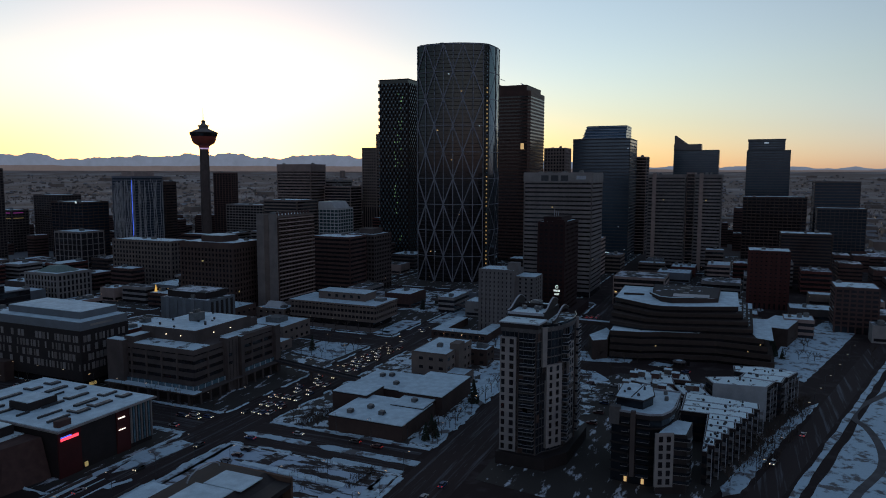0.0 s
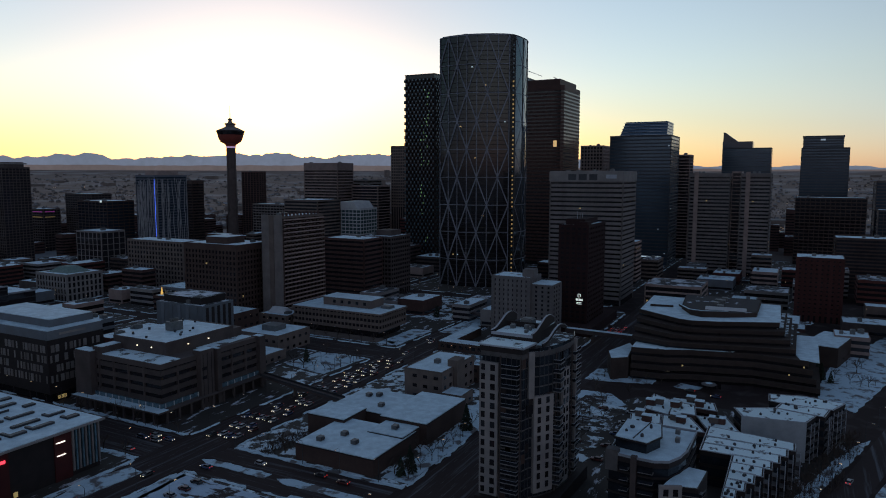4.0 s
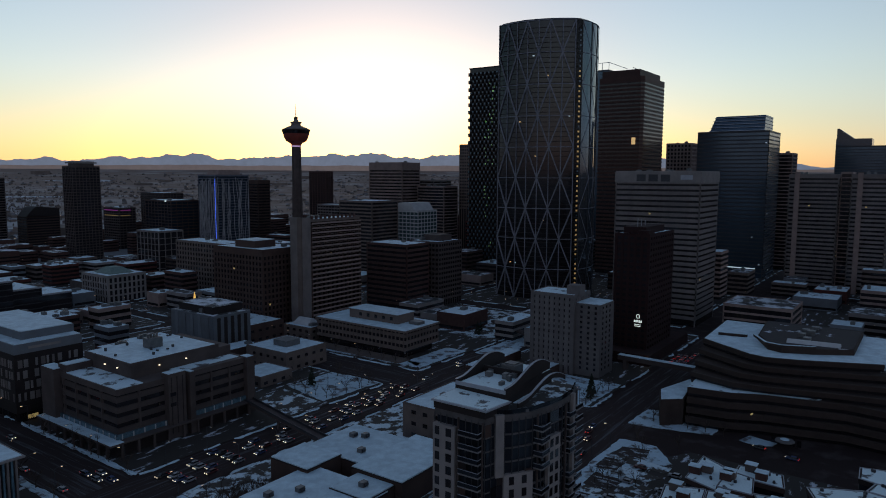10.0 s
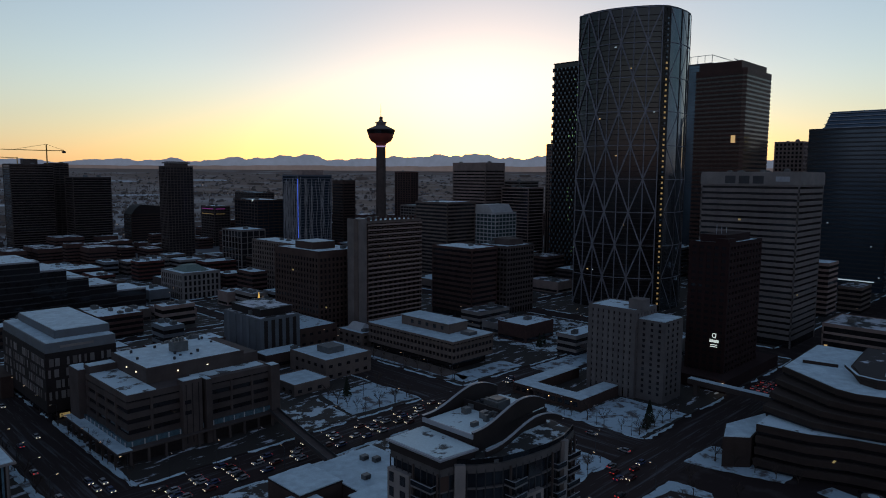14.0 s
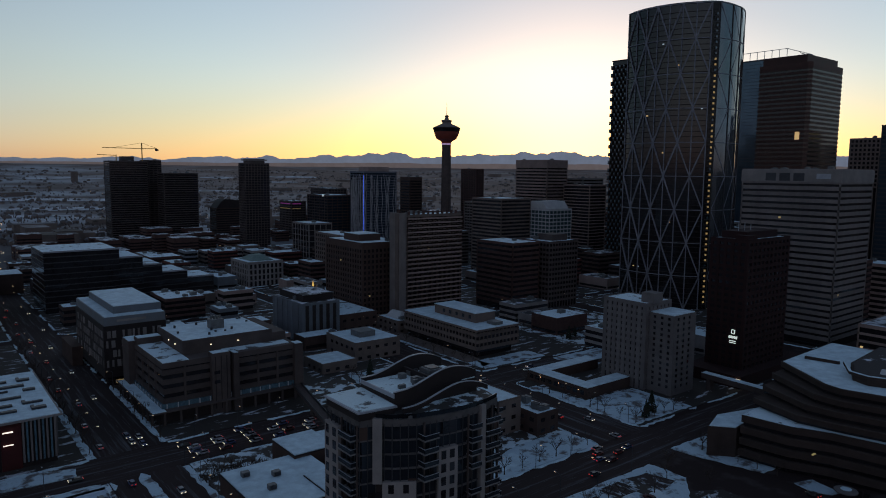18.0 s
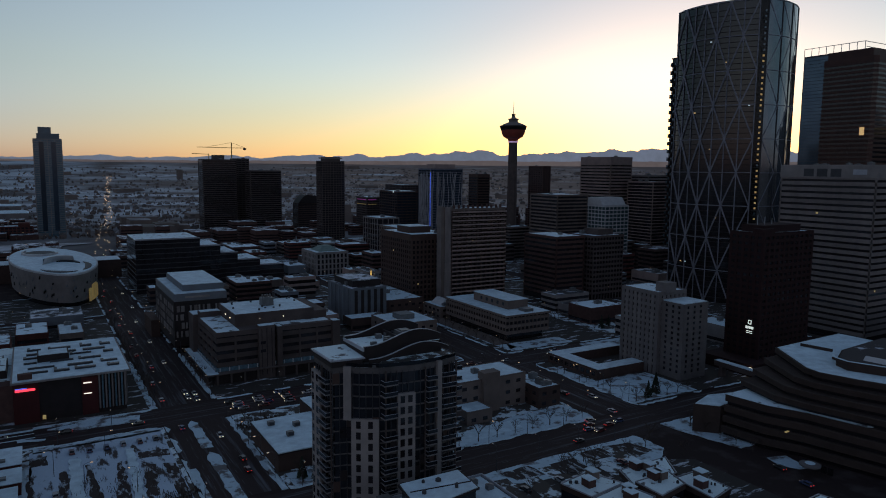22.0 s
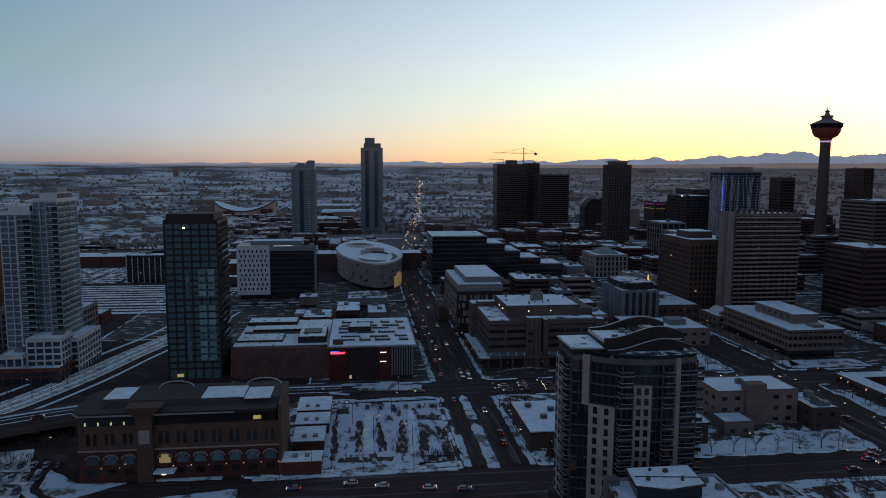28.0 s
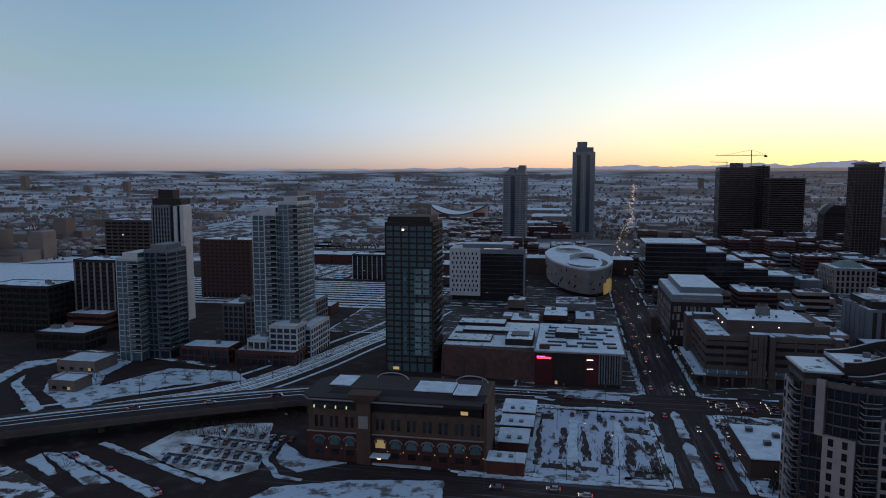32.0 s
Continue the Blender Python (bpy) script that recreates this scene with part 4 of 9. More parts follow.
    part("roof_unit", Shape().box(115, 119, 85, 89, 53.5, 55.6).box(115.6, 118.4, 85.6, 88.4, 55.6, 55.9), UNIT, b)
    for k in range(3):
        part("roof_fan", Shape().lathe(115.4 + 1.6 * k, 91, [(0.55, 53.5), (0.55, 54.5), (0.4, 54.7)], 10), DKSTEEL, b)
    part("roof_vent", Shape().lathe(102.2, 74.9, [(0.8, 50), (0.8, 50.6), (0.3, 50.9)], 12), UNIT, b)

    def strip(p, q, z0, z1, cols, wall=PALECONC):
        """A white panel strip from p to q in plan, with a window column or two, one window a storey."""
        p, q = Vector(p), Vector(q)
        d = (q - p).normalized()
        out = Vector((d.y, -d.x))
        a, c = p + out * 0.8, q + out * 0.8
        pn = part("white_panel", Shape().prism([tuple(a), tuple(c), tuple(q - out * 0.4), tuple(p - out * 0.4)], z0, z1), wall, b, "white panel strip")
        n = int((z1 - z0) / 2.95)
        w = (q - p).length
        for k in range(n):
            z = z1 - 2.5 - k * 2.95
            for u, hw in cols:
                m = p + d * (w * u) + out * 0.77
                e = d * hw
                i0, i1, i2, i3 = m - e, m + e, m + e + out * 0.1, m - e + out * 0.1
                part("window", Shape().prism([tuple(i0), tuple(i1), tuple(i2), tuple(i3)][::-1], z, z + 1.9), GLASS, pn)

    strip((92.5, 93), (92.5, 87.0), 5, 46.6, ((0.2, 0.62), (0.72, 0.75)))
    strip((95.4, 78.9), (97.0, 77.7), 36, 50.2, ())
    strip((97.0, 77.7), (103.0, 73.7), 6, 36.4, ((0.26, 0.6), (0.7, 0.6)))
    strip((107.6, 72.5), (112.4, 71.9), 6, 42.8, ((0.26, 0.6), (0.70, 0.6)))
    strip((119.0, 71.9), (120.4, 72.0), 6, 50.2, ())
    for x, y in ((92.2, 86.4), (92.2, 80.0), (104.6, 73.0), (115.4, 71.3), (123.5, 72.6), (126.4, 73.6), (127.8, 80)):
        part("frame_post", Shape().box(x - 0.15, x + 0.15, y - 0.15, y + 0.15, 0, 49), CONC, b)
    # balconies
    for k in range(14):
        z = 7.2 + 2.95 * k
        for x0, x1, y0, y1 in ((90.9, 92.6, 80.4, 85.6), (103.4, 107.2, 71.2, 73.4), (115.6, 118.6, 70.2, 72), (120.8, 125, 71.2, 73), (127.5, 129.2, 75, 82)):
            if x0 == 103.4 and k == 9 or x0 == 115.6 and k % 5 == 4:
                continue
            bal = part("balcony", Shape().box(x0 - 0.2, x1, y0 - 0.2, y1, z - 0.06, z + 0.2), BALCONY, b)
            rail = Shape().box(x0, x0 + 0.06, y0, y1, z + 0.2, z + 1.1).box(x0, x1, y0, y0 + 0.06, z + 0.2, z + 1.1)
            part("rail", rail, CONDOGLASS, bal)
            part("handrail", Shape().box(x0 - 0.05, x0 + 0.1, y0 - 0.05, y1, z + 1.1, z + 1.2).box(x0 + 0.1, x1, y0 - 0.05, y0 + 0.1, z + 1.1, z + 1.2), STEEL, bal)
    front = poly[:10]
    q = random.Random(44)
    for p0, p1 in zip(front, front[1:]):
        L = math.hypot(p1[0] - p0[0], p1[1] - p0[1])
        n = max(1, round(L / 1.7))
        ex, ey = (p1[0] - p0[0]) / L, (p1[1] - p0[1]) / L
        for i in range(n):
            f = L * i / n
            x, y = p0[0] + ex * f, p0[1] + ey * f
            part("mullion", Shape().box(x - 0.09, x + 0.09, y - 0.09, y + 0.09, 4.5, 49), DKSTEEL, b)
        # solid panels between the windows
        for i in range(max(2, n * 2)):
            f = L * q.randrange(n) / n
            k = q.randrange(15)
            z = 4.6 + k * 2.93
            w = L / n
            x, y = p0[0] + ex * f, p0[1] + ey * f
            nx, ny = ey * 0.1, -ex * 0.1
            part("wall_panel", Shape().prism([(x + nx, y + ny), (x + ex * w + nx, y + ey * w + ny), (x + ex * w - nx * 5, y + ey * w - ny * 5), (x - nx * 5, y - ny * 5)], z, z + 2.8), BROWN if q.random() < 0.4 else (DARK if q.random() < 0.6 else GLASS), b)
    part("entrance_glow", Shape().box(93.6, 94.2, 76.2, 78.0, 1.2, 3.2), LITWARM, b, "lit entrance window")
    part("podium", Shape().prism([(90.5, 94), (90.5, 76), (100, 70), (128, 69), (130, 94)], 0, 4.6), DARK, b)


BALCONY = mat("pale_balcony_slab", (0.21, 0.195, 0.19), 0.85, (0.15, 0.14, 0.137), 0.4, 6)
CONDOGLASS = mat("tinted_condo_glass", (0.016, 0.019, 0.025), 0.12, (0.010, 0.012, 0.016), 0.4, 1.0, 0.0, spec=0.35, vary=0.35)
DKCONC = mat("weathered_concrete", (0.125, 0.112, 0.110), 0.9, (0.085, 0.078, 0.076), 0.3, 6)
CROWNSNOW = mat("melting_roof_snow", (0.58, 0.68, 0.73), 0.8, (0.05, 0.046, 0.044), 0.22, 2.0, 0.3, vary=0.04, lo=0.50, hi=0.55)
PATCHROOF = mat("blown_roof_snow", (0.62, 0.73, 0.76), 0.75, (0.10, 0.10, 0.10), 0.30, 2.0, 0.3, vary=0.05, lo=0.36, hi=0.42)
corner_condo()


def terrace_offices():
    b = thing("terrace_offices", 300, 45, 0, "dark brown terraced office building with wavy floors", "office building")
    low = [(252, 82), (254, 66), (259.5, 54), (262, 42), (266, 26), (263, -3)]
    mid = [(266, 84.5), (260, 66), (261.5, 54), (264.5, 42), (268, 28), (272, 8)]
    top = [(289, 86), (271.5, 62.5), (269.8, 56), (273, 44), (279, 30), (285, 16)]

    def wave(ring, w):
        """Rounds the outline with in-between points."""
        out = []
        for p, q in zip(ring, ring[1:]):
            for f in (0.0, 0.33, 0.67):
                m = math.sin(f * math.pi) * w
                out.append((p[0] + (q[0] - p[0]) * f + m, p[1] + (q[1] - p[1]) * f))
        return out + [ring[-1]]

    def storey(ring, z, fh, back):
        ring = wave(ring, 0.0)
        full = ring + [(back, ring[-1][1]), (back, ring[0][1] + 2)]
        part("spandrel", Shape().prism(full, z + fh * 0.42, z + fh), TERRBROWN, b)
        inn = [(x + 1.5, y) for x, y in ring] + [(back - 2, ring[-1][1] + 1.5), (back - 2, ring[0][1] - 1)]
        part("window_band", Shape().prism(inn, z, z + fh * 0.42), GLASS, b, "dark ribbon of windows")
        edge = [(x - 0.05, y) for x, y in ring] + [(x + 0.45, y) for x, y in ring[::-1]]
        part("sill_edge", Shape().prism(edge, z + fh - 0.14, z + fh + 0.22), SILLBROWN, b, "thin pale floor edge")
        return ring

    for k in range(4):
        storey([(x + 0.5 * k, y + (0.0 if i < 5 else 1.8 * k)) for i, (x, y) in enumerate(low)], 4.0 * k, 4.0, 330)
    ledge = [(x + 1.6, y) for x, y in wave(low, 0)[:11]] + [(285, 24), (285, 83)]
    part("ledge_snow", Shape().prism(ledge, 16.0, 16.22), ROOFSNOW, b, "snow on the setback ledge")
    for k in range(4):
        f = k / 3
        storey([(a[0] * f + c[0] * (1 - f), a[1] * f + c[1] * (1 - f)) for a, c in zip(top, mid)], 16.1 + 3.25 * k, 3.25, 338)
        part("terrace_snow", Shape().box(280 + 3 * k, 332, 9.6 + 2.3 * k, 12.5 + 2.3 * k, 19.4 + 3.25 * k, 19.6 + 3.25 * k) if k < 3 else Shape().box(290, 332, 18, 24, 29.1, 29.3), CROWNSNOW, b)
    part("terrace_snow", Shape().prism([(263, -2), (266, 6), (275, 8), (322, 8), (322, -2)], 16.05, 16.3), SNOW, b)
    f = [(x + 0.7, y - 0.6) for x, y in top] + [(337, 17), (337, 87)]
    part("roof_snow", Shape().prism(f, 29.1, 29.35), SNOW, b, "snow on the flat roof")
    up = [(336, 68), (300, 65), (284, 58), (281, 52), (286, 40), (294, 27), (336, 27)]
    part("upper_storey", Shape().prism(up, 29.3, 31.6), TERRBROWN, b)
    part("upper_snow", Shape().prism([(335.4, 67.4), (300.4, 64.4), (284.8, 57.6), (282, 52), (287, 40.5), (294.5, 27.6), (335.4, 27.6)], 31.6, 31.8), DARKROOF, b)
    part("parapet", Shape().prism([(296, 66.2), (283, 59), (281, 52), (286, 40), (286.8, 40.3), (282, 52.2), (283.8, 58.4), (296.4, 65.4)], 31.6, 32.6), TERRBROWN, b)
    part("parapet_snow", Shape().prism([(296, 66.2), (283, 59), (281, 52), (286, 40), (286.8, 40.3), (282, 52.2), (283.8, 58.4), (296.4, 65.4)], 32.6, 32.75), SNOW, b)
    part("skylight", Shape().prism([(291, 52), (293, 32), (297, 32), (295, 52)], 31.8, 33.2, [(292.4, 52), (294.4, 32), (295.6, 32), (293.6, 52)]), WHITE, b, "ridge of white skylights")
    for k in range(5):
        part("roof_unit", Shape().box(300 + 6 * k, 303.4 + 6 * k, 44 + 3 * (k % 2), 47 + 3 * (k % 2), 31.8, 33.0 + 0.4 * (k % 3)), UNIT, b)
    part("roof_wall", Shape().prism([(300, 82), (302, 70), (303, 70), (301, 82)], 29.3, 30.6), TERRBROWN, b)
    part("roof_wall_snow", Shape().prism([(300, 82), (302, 70), (303, 70), (301, 82)], 30.6, 30.75), SNOW, b)
    part("podium", Shape().prism([(246, 90.5), (252.4, 83), (276, 85.5), (284, 89), (260, 95.5)], 0, 11), TERRBROWN, b)
    part("podium_snow", Shape().prism([(247, 90.5), (252.6, 83.6), (275.5, 86), (282.5, 89), (260, 94.9)], 11, 11.25), SNOW, b)
    part("rear_wing", Shape().prism([(322, -12), (362, -22), (366, -6), (326, 6)], 0, 11), TERRBROWN, b)
    part("rear_wing_snow", Shape().prism([(322.6, -11.6), (361.6, -21.4), (365.4, -6.3), (326.3, 5.4)], 11, 11.3), SNOW, b)
    part("rear_wing", Shape().prism([(330, 14), (366, 6), (370, 20), (334, 28)], 0, 9), TERRBROWN, b)
    part("rear_wing_snow", Shape().prism([(330.6, 14.4), (365.6, 6.6), (369.3, 19.6), (334.4, 27.4)], 9, 9.3), SNOW, b)
    part("entrance_canopy", Shape().lathe(248, 44, [(3.4, 3.6), (3.4, 4.0), (2.4, 4.3)], 20), DKCONC, b, "round entrance canopy")
    part("canopy_snow", Shape().lathe(248, 44, [(1.6, 4.3), (1.6, 4.42)], 20), SNOW, b)
    for k in range(5):
        part("entrance_window", Shape().box(252.6, 253.2, 39 + k * 2.2, 40.6 + k * 2.2, 0.6, 3.0), GLASS, b)
    for x, y, z in ((254.6, 57, 9.2), (262, 10, 9.0), (262.5, 4, 13.2)):
        part("lit_window", Shape().box(x - 0.5, x + 1.5, y, y + 0.6, z, z + 0.35), LITGOLD, b, "window lit from inside")


DARKROOF = mat("bare_roof_with_snow_traces", (0.05, 0.043, 0.042), 0.9, (0.50, 0.53, 0.58), 0.10, 2.0, 0.3, vary=0.05, lo=0.38, hi=0.41)
# floor edges are slightly paler than the spandrels
SILLBROWN = mat("pale_precast_edge", (0.062, 0.047, 0.041), 0.85, (0.040, 0.031, 0.027), 0.3, 6)
terrace_offices()


def river_condos():
    """Condominiums along the riverside road, stepped like a saw."""
    r = random.Random(8)
    # corner block
    main = [(92.6, 46), (92.4, 41), (94.2, 37.2), (99, 35.0), (105, 33.8), (122, 33.6), (122, 54), (93.6, 54)]
    b = poly_tower("river_condo_block", "dark glass condominium block with a rounded corner", main, 24, DARK, CONDOGLASS, 3.0, 0.6, 3.5, 0.5, snow=SNOW)
    part("penthouse", Shape().prism([(99, 53), (97.5, 44), (104, 41.4), (113, 43), (114, 53)], 24.7, 27.6), CONDOGLASS, b, "glazed penthouse")
    part("penthouse_roof", Shape().prism([(98, 53.4), (96.7, 43.6), (104, 40.8), (113.8, 42.6), (114.6, 53.4)], 27.6, 28.0, [(98, 53.4), (96.7, 43.6), (104, 40.8), (113.8, 42.6), (114.6, 53.4)]), DARK, b)
    part("penthouse_snow", Shape().prism([(98.4, 53), (97.1, 43.9), (104, 41.2), (113.4, 42.9), (114.2, 53)], 28.0, 28.2), SNOW, b)
    for p, q in zip(main, main[1:] + main[:1]):
        d = (Vector(q) - Vector(p)).normalized() * 0.22
        part("parapet", Shape().prism([tuple(p), tuple(q), (q[0] - d.y, q[1] + d.x), (p[0] - d.y, p[1] + d.x)][::-1], 24.5, 25.2), STEEL, b, "pale roof edge rail")
    for x, y, w, h in ((101, 46, 0.5, 1.1), (107, 50, 0.7, 0.9), (109, 45, 0.4, 1.3), (103.5, 51, 0.4, 0.8)):
        part("roof_vent", Shape().lathe(x, y, [(w, 28.1), (w, 28.1 + h * 0.7), (w * 0.5, 28.1 + h)], 10), DKSTEEL, b)
    for x, y in ((117, 38), (118.5, 46), (116.5, 50), (110, 37)):
        part("roof_unit", Shape().box(x, x + 1.8, y, y + 1.3, 24.7, 25.9).box(x + 0.3, x + 1.5, y + 0.2, y + 1.1, 25.9, 26.1), UNIT, b)
    part("roof_ridge", Shape().bar((98.5, 48, 28.25), (113.5, 46, 28.25), 0.25), DARK, b, "dark seam across the penthouse roof")
    part("stair_tower", Shape().box(93, 96, 51, 54.4, 20, 26.0), DKCONC, b, "concrete stair tower")
    part("stair_tower", Shape().box(91.8, 93.6, 45.6, 47.2, 3, 25.4), CONC, b, "concrete stair tower")
    low = [(88, 38.4), (90.6, 33.2), (91.6, 29.2), (104.6, 28.4), (105.2, 33.4), (94, 37.4)]
    part("low_wing", Shape().prism(low, 0, 20), DARK, b)
    part("low_wing_snow", Shape().prism(inset_poly(low, 0.6), 20, 20.25), SNOW, b)
    bay = part("white_bay", Shape().prism([(87.7, 38.6), (90.3, 33.1), (90.9, 33.4), (88.3, 38.9)], 2.5, 20.6), PALECONC, b, "pale panel bay")
    for k in range(6):
        for f in (0.2, 0.62):
            x, y = 87.7 + 2.6 * f, 38.6 - 5.5 * f
            part("window", Shape().prism([(x - 0.1, y), (x + 0.5, y - 1.2), (x + 0.9, y - 1.0), (x + 0.3, y + 0.2)], 3.4 + 2.85 * k, 5.3 + 2.85 * k), GLASS, bay)
        z = 3.6 + 2.85 * k
        bal = part("balcony", Shape().prism([(90.4, 33.0), (91.0, 28.2), (94.8, 27.6), (95, 29.6), (92, 30)], z, z + 0.18), BALCONY, b)
        part("rail", Shape().prism([(90.4, 33.0), (91.0, 28.2), (94.8, 27.6), (94.8, 27.7), (91.1, 28.3), (90.5, 33.0)], z + 0.18, z + 1.1), CONDOGLASS, bal)
    for k in range(7):
        z = 3.6 + 3.0 * k
        bal = part("balcony", Shape().box(90.8, 93, 47.6, 50.0, z, z + 0.18), BALCONY, b)
        part("rail", Shape().box(90.8, 90.9, 47.6, 50.0, z + 0.18, z + 1.1), CONDOGLASS, bal)
        bal = part("balcony", Shape().box(91.0, 93, 41.0, 45.0, z, z + 0.18), BALCONY, b)
        part("rail", Shape().box(91.0, 91.1, 41.0, 45.0, z + 0.18, z + 1.1), CONDOGLASS, bal)
    for y in (48, 42.4):
        part("entrance_glow", Shape().box(92.2, 92.6, y, y + 0.9, 0.9, 2.6), LITWARM, b, "lit doorway")

    def unit(poly, h, label, group, vents=4, wall=DARK):
        b = poly_tower("row_condo", label, poly, h - 0.7, wall, CONDOGLASS, 3.0, 1.2, 2.4, 0.35, snow=PATCHROOF, group=group)
        rim = inset_poly(poly, 0.25)
        s = Shape()
        n = len(poly)
        for i in range(n):
            p, q, u, v = poly[i], poly[(i + 1) % n], rim[(i + 1) % n], rim[i]
            s.prism([p, q, u, v], h - 0.2, h + 0.12)
        part("roof_edge", s, STEEL, b, "thin pale roof edge")
        cx, cy = sum(p[0] for p in poly) / n, sum(p[1] for p in poly) / n
        for q in range(vents):
            p = poly[r.randrange(n)]
            f = r.uniform(0.1, 0.75)
            x, y = cx + (p[0] - cx) * f, cy + (p[1] - cy) * f
            w = r.uniform(0.25, 0.55)
            part("roof_vent", Shape().lathe(x, y, [(w, h - 0.1), (w, h + r.uniform(0.3, 0.7)), (w * 0.6, h + 0.8)], 8), DKSTEEL, b)
        return b

    # saw-tooth row: each unit's front is turned a little against the next
    d, n = Vector((0.953, -0.302)), Vector((0.302, 0.953))
    o = Vector((101.2, 23.9))
    for k in range(9):
        u0, u1 = 7.0 * k, 7.0 * k + 6.96
        a, c = o + d * u0 - n * 0.6, o + d * u1 + n * 1.7
        yb = 25 if k < 6 else 35
        poly = [tuple(a), tuple(c), (c.x + 0.3 if k < 8 else 165.6, yb), (a.x + (0 if k else 0.3) + 0.0, yb)]
        if k == 5:
            poly = [tuple(a), tuple(c), (c.x + 0.3, 25), (a.x + 1, 25)]
        b = unit(poly, 12, "dark row condominium with stepped front and snowy roof", "riverside row condominiums", 4)
        e = (c - a).normalized()
        out = Vector((e.y, -e.x))
        for q in range(4):
            z = 1.0 + 2.9 * q
            f0, f1 = a + e * 0.4, a + e * 3.6
            bal = part("balcony", Shape().prism([tuple(f0 + out * 1.5), tuple(f1 + out * 1.5), tuple(f1), tuple(f0)], z, z + 0.16), BALCONY, b)
            part("rail", Shape().prism([tuple(f0 + out * 1.5), tuple(f1 + out * 1.5), tuple(f1 + out * 1.42), tuple(f0 + out * 1.42)], z + 0.16, z + 1.05), DKSTEEL, bal)
        for f in (0.35, 3.65):
            p = a + e * f + out * 1.45
            part("frame_post", Shape().box(p.x - 0.12, p.x + 0.12, p.y - 0.12, p.y + 0.12, 0, 11.6), STEEL, b, "pale balcony post")
        part("white_pier", Shape().prism([tuple(c + out * 0.3), tuple(c + out * 0.3 - e * 0.8), tuple(c - out * 0.2 - e * 0.8), tuple(c - out * 0.2)][::-1], 0, 10.5), CONC, b)
    # taller units beyond, with a pale end wall
    far = ([(176.4, 3.4), (186, 0.2), (189, 14), (182, 28), (173.4, 24.4)], [(186.2, -2.6), (196, -4.6), (196, 12.3), (189.2, 14)], [(196.2, -5.6), (207, -10), (209.8, 4.3), (206.5, 17), (197.7, 16.6), (196.2, 12.3)])
    for k, p in enumerate(far):
        b = unit(p, 15, "dark row condominium with stepped front and snowy roof", "riverside row condominiums", 9)
        if k == 0:
            part("end_wall", Shape().prism([(173.2, 24.5), (176.2, 3.3), (176.5, 3.4), (173.5, 24.6)], 0, 14.9), SNOWWALL, b, "pale blank end wall")
        a = Vector(p[0])
        e = (Vector(p[1]) - a).normalized()
        out = Vector((e.y, -e.x))
        for q in range(5):
            z = 1.0 + 2.9 * q
            for f in (0.6, 5.2):
                f0, f1 = a + e * f, a + e * (f + 3.6)
                bal = part("balcony", Shape().prism([tuple(f0 + out * 1.5), tuple(f1 + out * 1.5), tuple(f1), tuple(f0)], z, z + 0.16), BALCONY, b)
                part("rail", Shape().prism([tuple(f0 + out * 1.5), tuple(f1 + out * 1.5), tuple(f1 + out * 1.42), tuple(f0 + out * 1.42)], z + 0.16, z + 1.05), DKSTEEL, bal)
        for f in (0.6, 4.2, 8.8):
            m = a + e * f + out * 1.45
            part("frame_post", Shape().box(m.x - 0.12, m.x + 0.12, m.y - 0.12, m.y + 0.12, 0, 14.6), STEEL, b, "pale balcony post")
    # irregular low units round the courtyard
    for p, h in (([(158, 35.2), (172, 42), (170, 52), (156.2, 50)], 12), ([(156, 50.2), (170, 52.2), (166, 63), (154, 61)], 12.2), ([(172.2, 40), (184, 42), (186, 50), (172.2, 50)], 13),
                 ([(172.2, 50.2), (190, 50.2), (196, 60), (176, 60)], 11.6), ([(165.8, 24), (180, 29.8), (178, 41), (165.8, 36)], 11), ([(186.2, 34), (196, 36), (196, 49), (187, 49)], 11.2)):
        b = unit(p, h, "low courtyard condominium with a patchy snow roof", "courtyard condominiums", 6, BROWN)
        cx, cy = sum(q[0] for q in p) / 4, sum(q[1] for q in p) / 4
        for q in range(2):
            x, y = cx + r.uniform(-4, 2), cy + r.uniform(-4, 2)
            hood = part("stair_hood", Shape().box(x, x + 2.6, y, y + 3.2, h, h + 2.3), BEIGE if q else DKBRICK, b)
            part("hood_snow", Shape().box(x - 0.2, x + 2.8, y - 0.2, y + 3.4, h + 2.3, h + 2.5), SNOW, hood)
    solid("pavement", Shape().prism([(70, 60), (78, 28), (96, 20), (200, -13), (225, -10), (225, 72), (185, 95), (75, 96)], -0.3, 0.14), SPARSESNOW, "dark yard with thin snow round the condominiums", "pavement")


SNOWWALL = mat("pale_stucco_wall", (0.30, 0.315, 0.335), 0.9, (0.23, 0.245, 0.26), 0.2, 4)
river_condos()


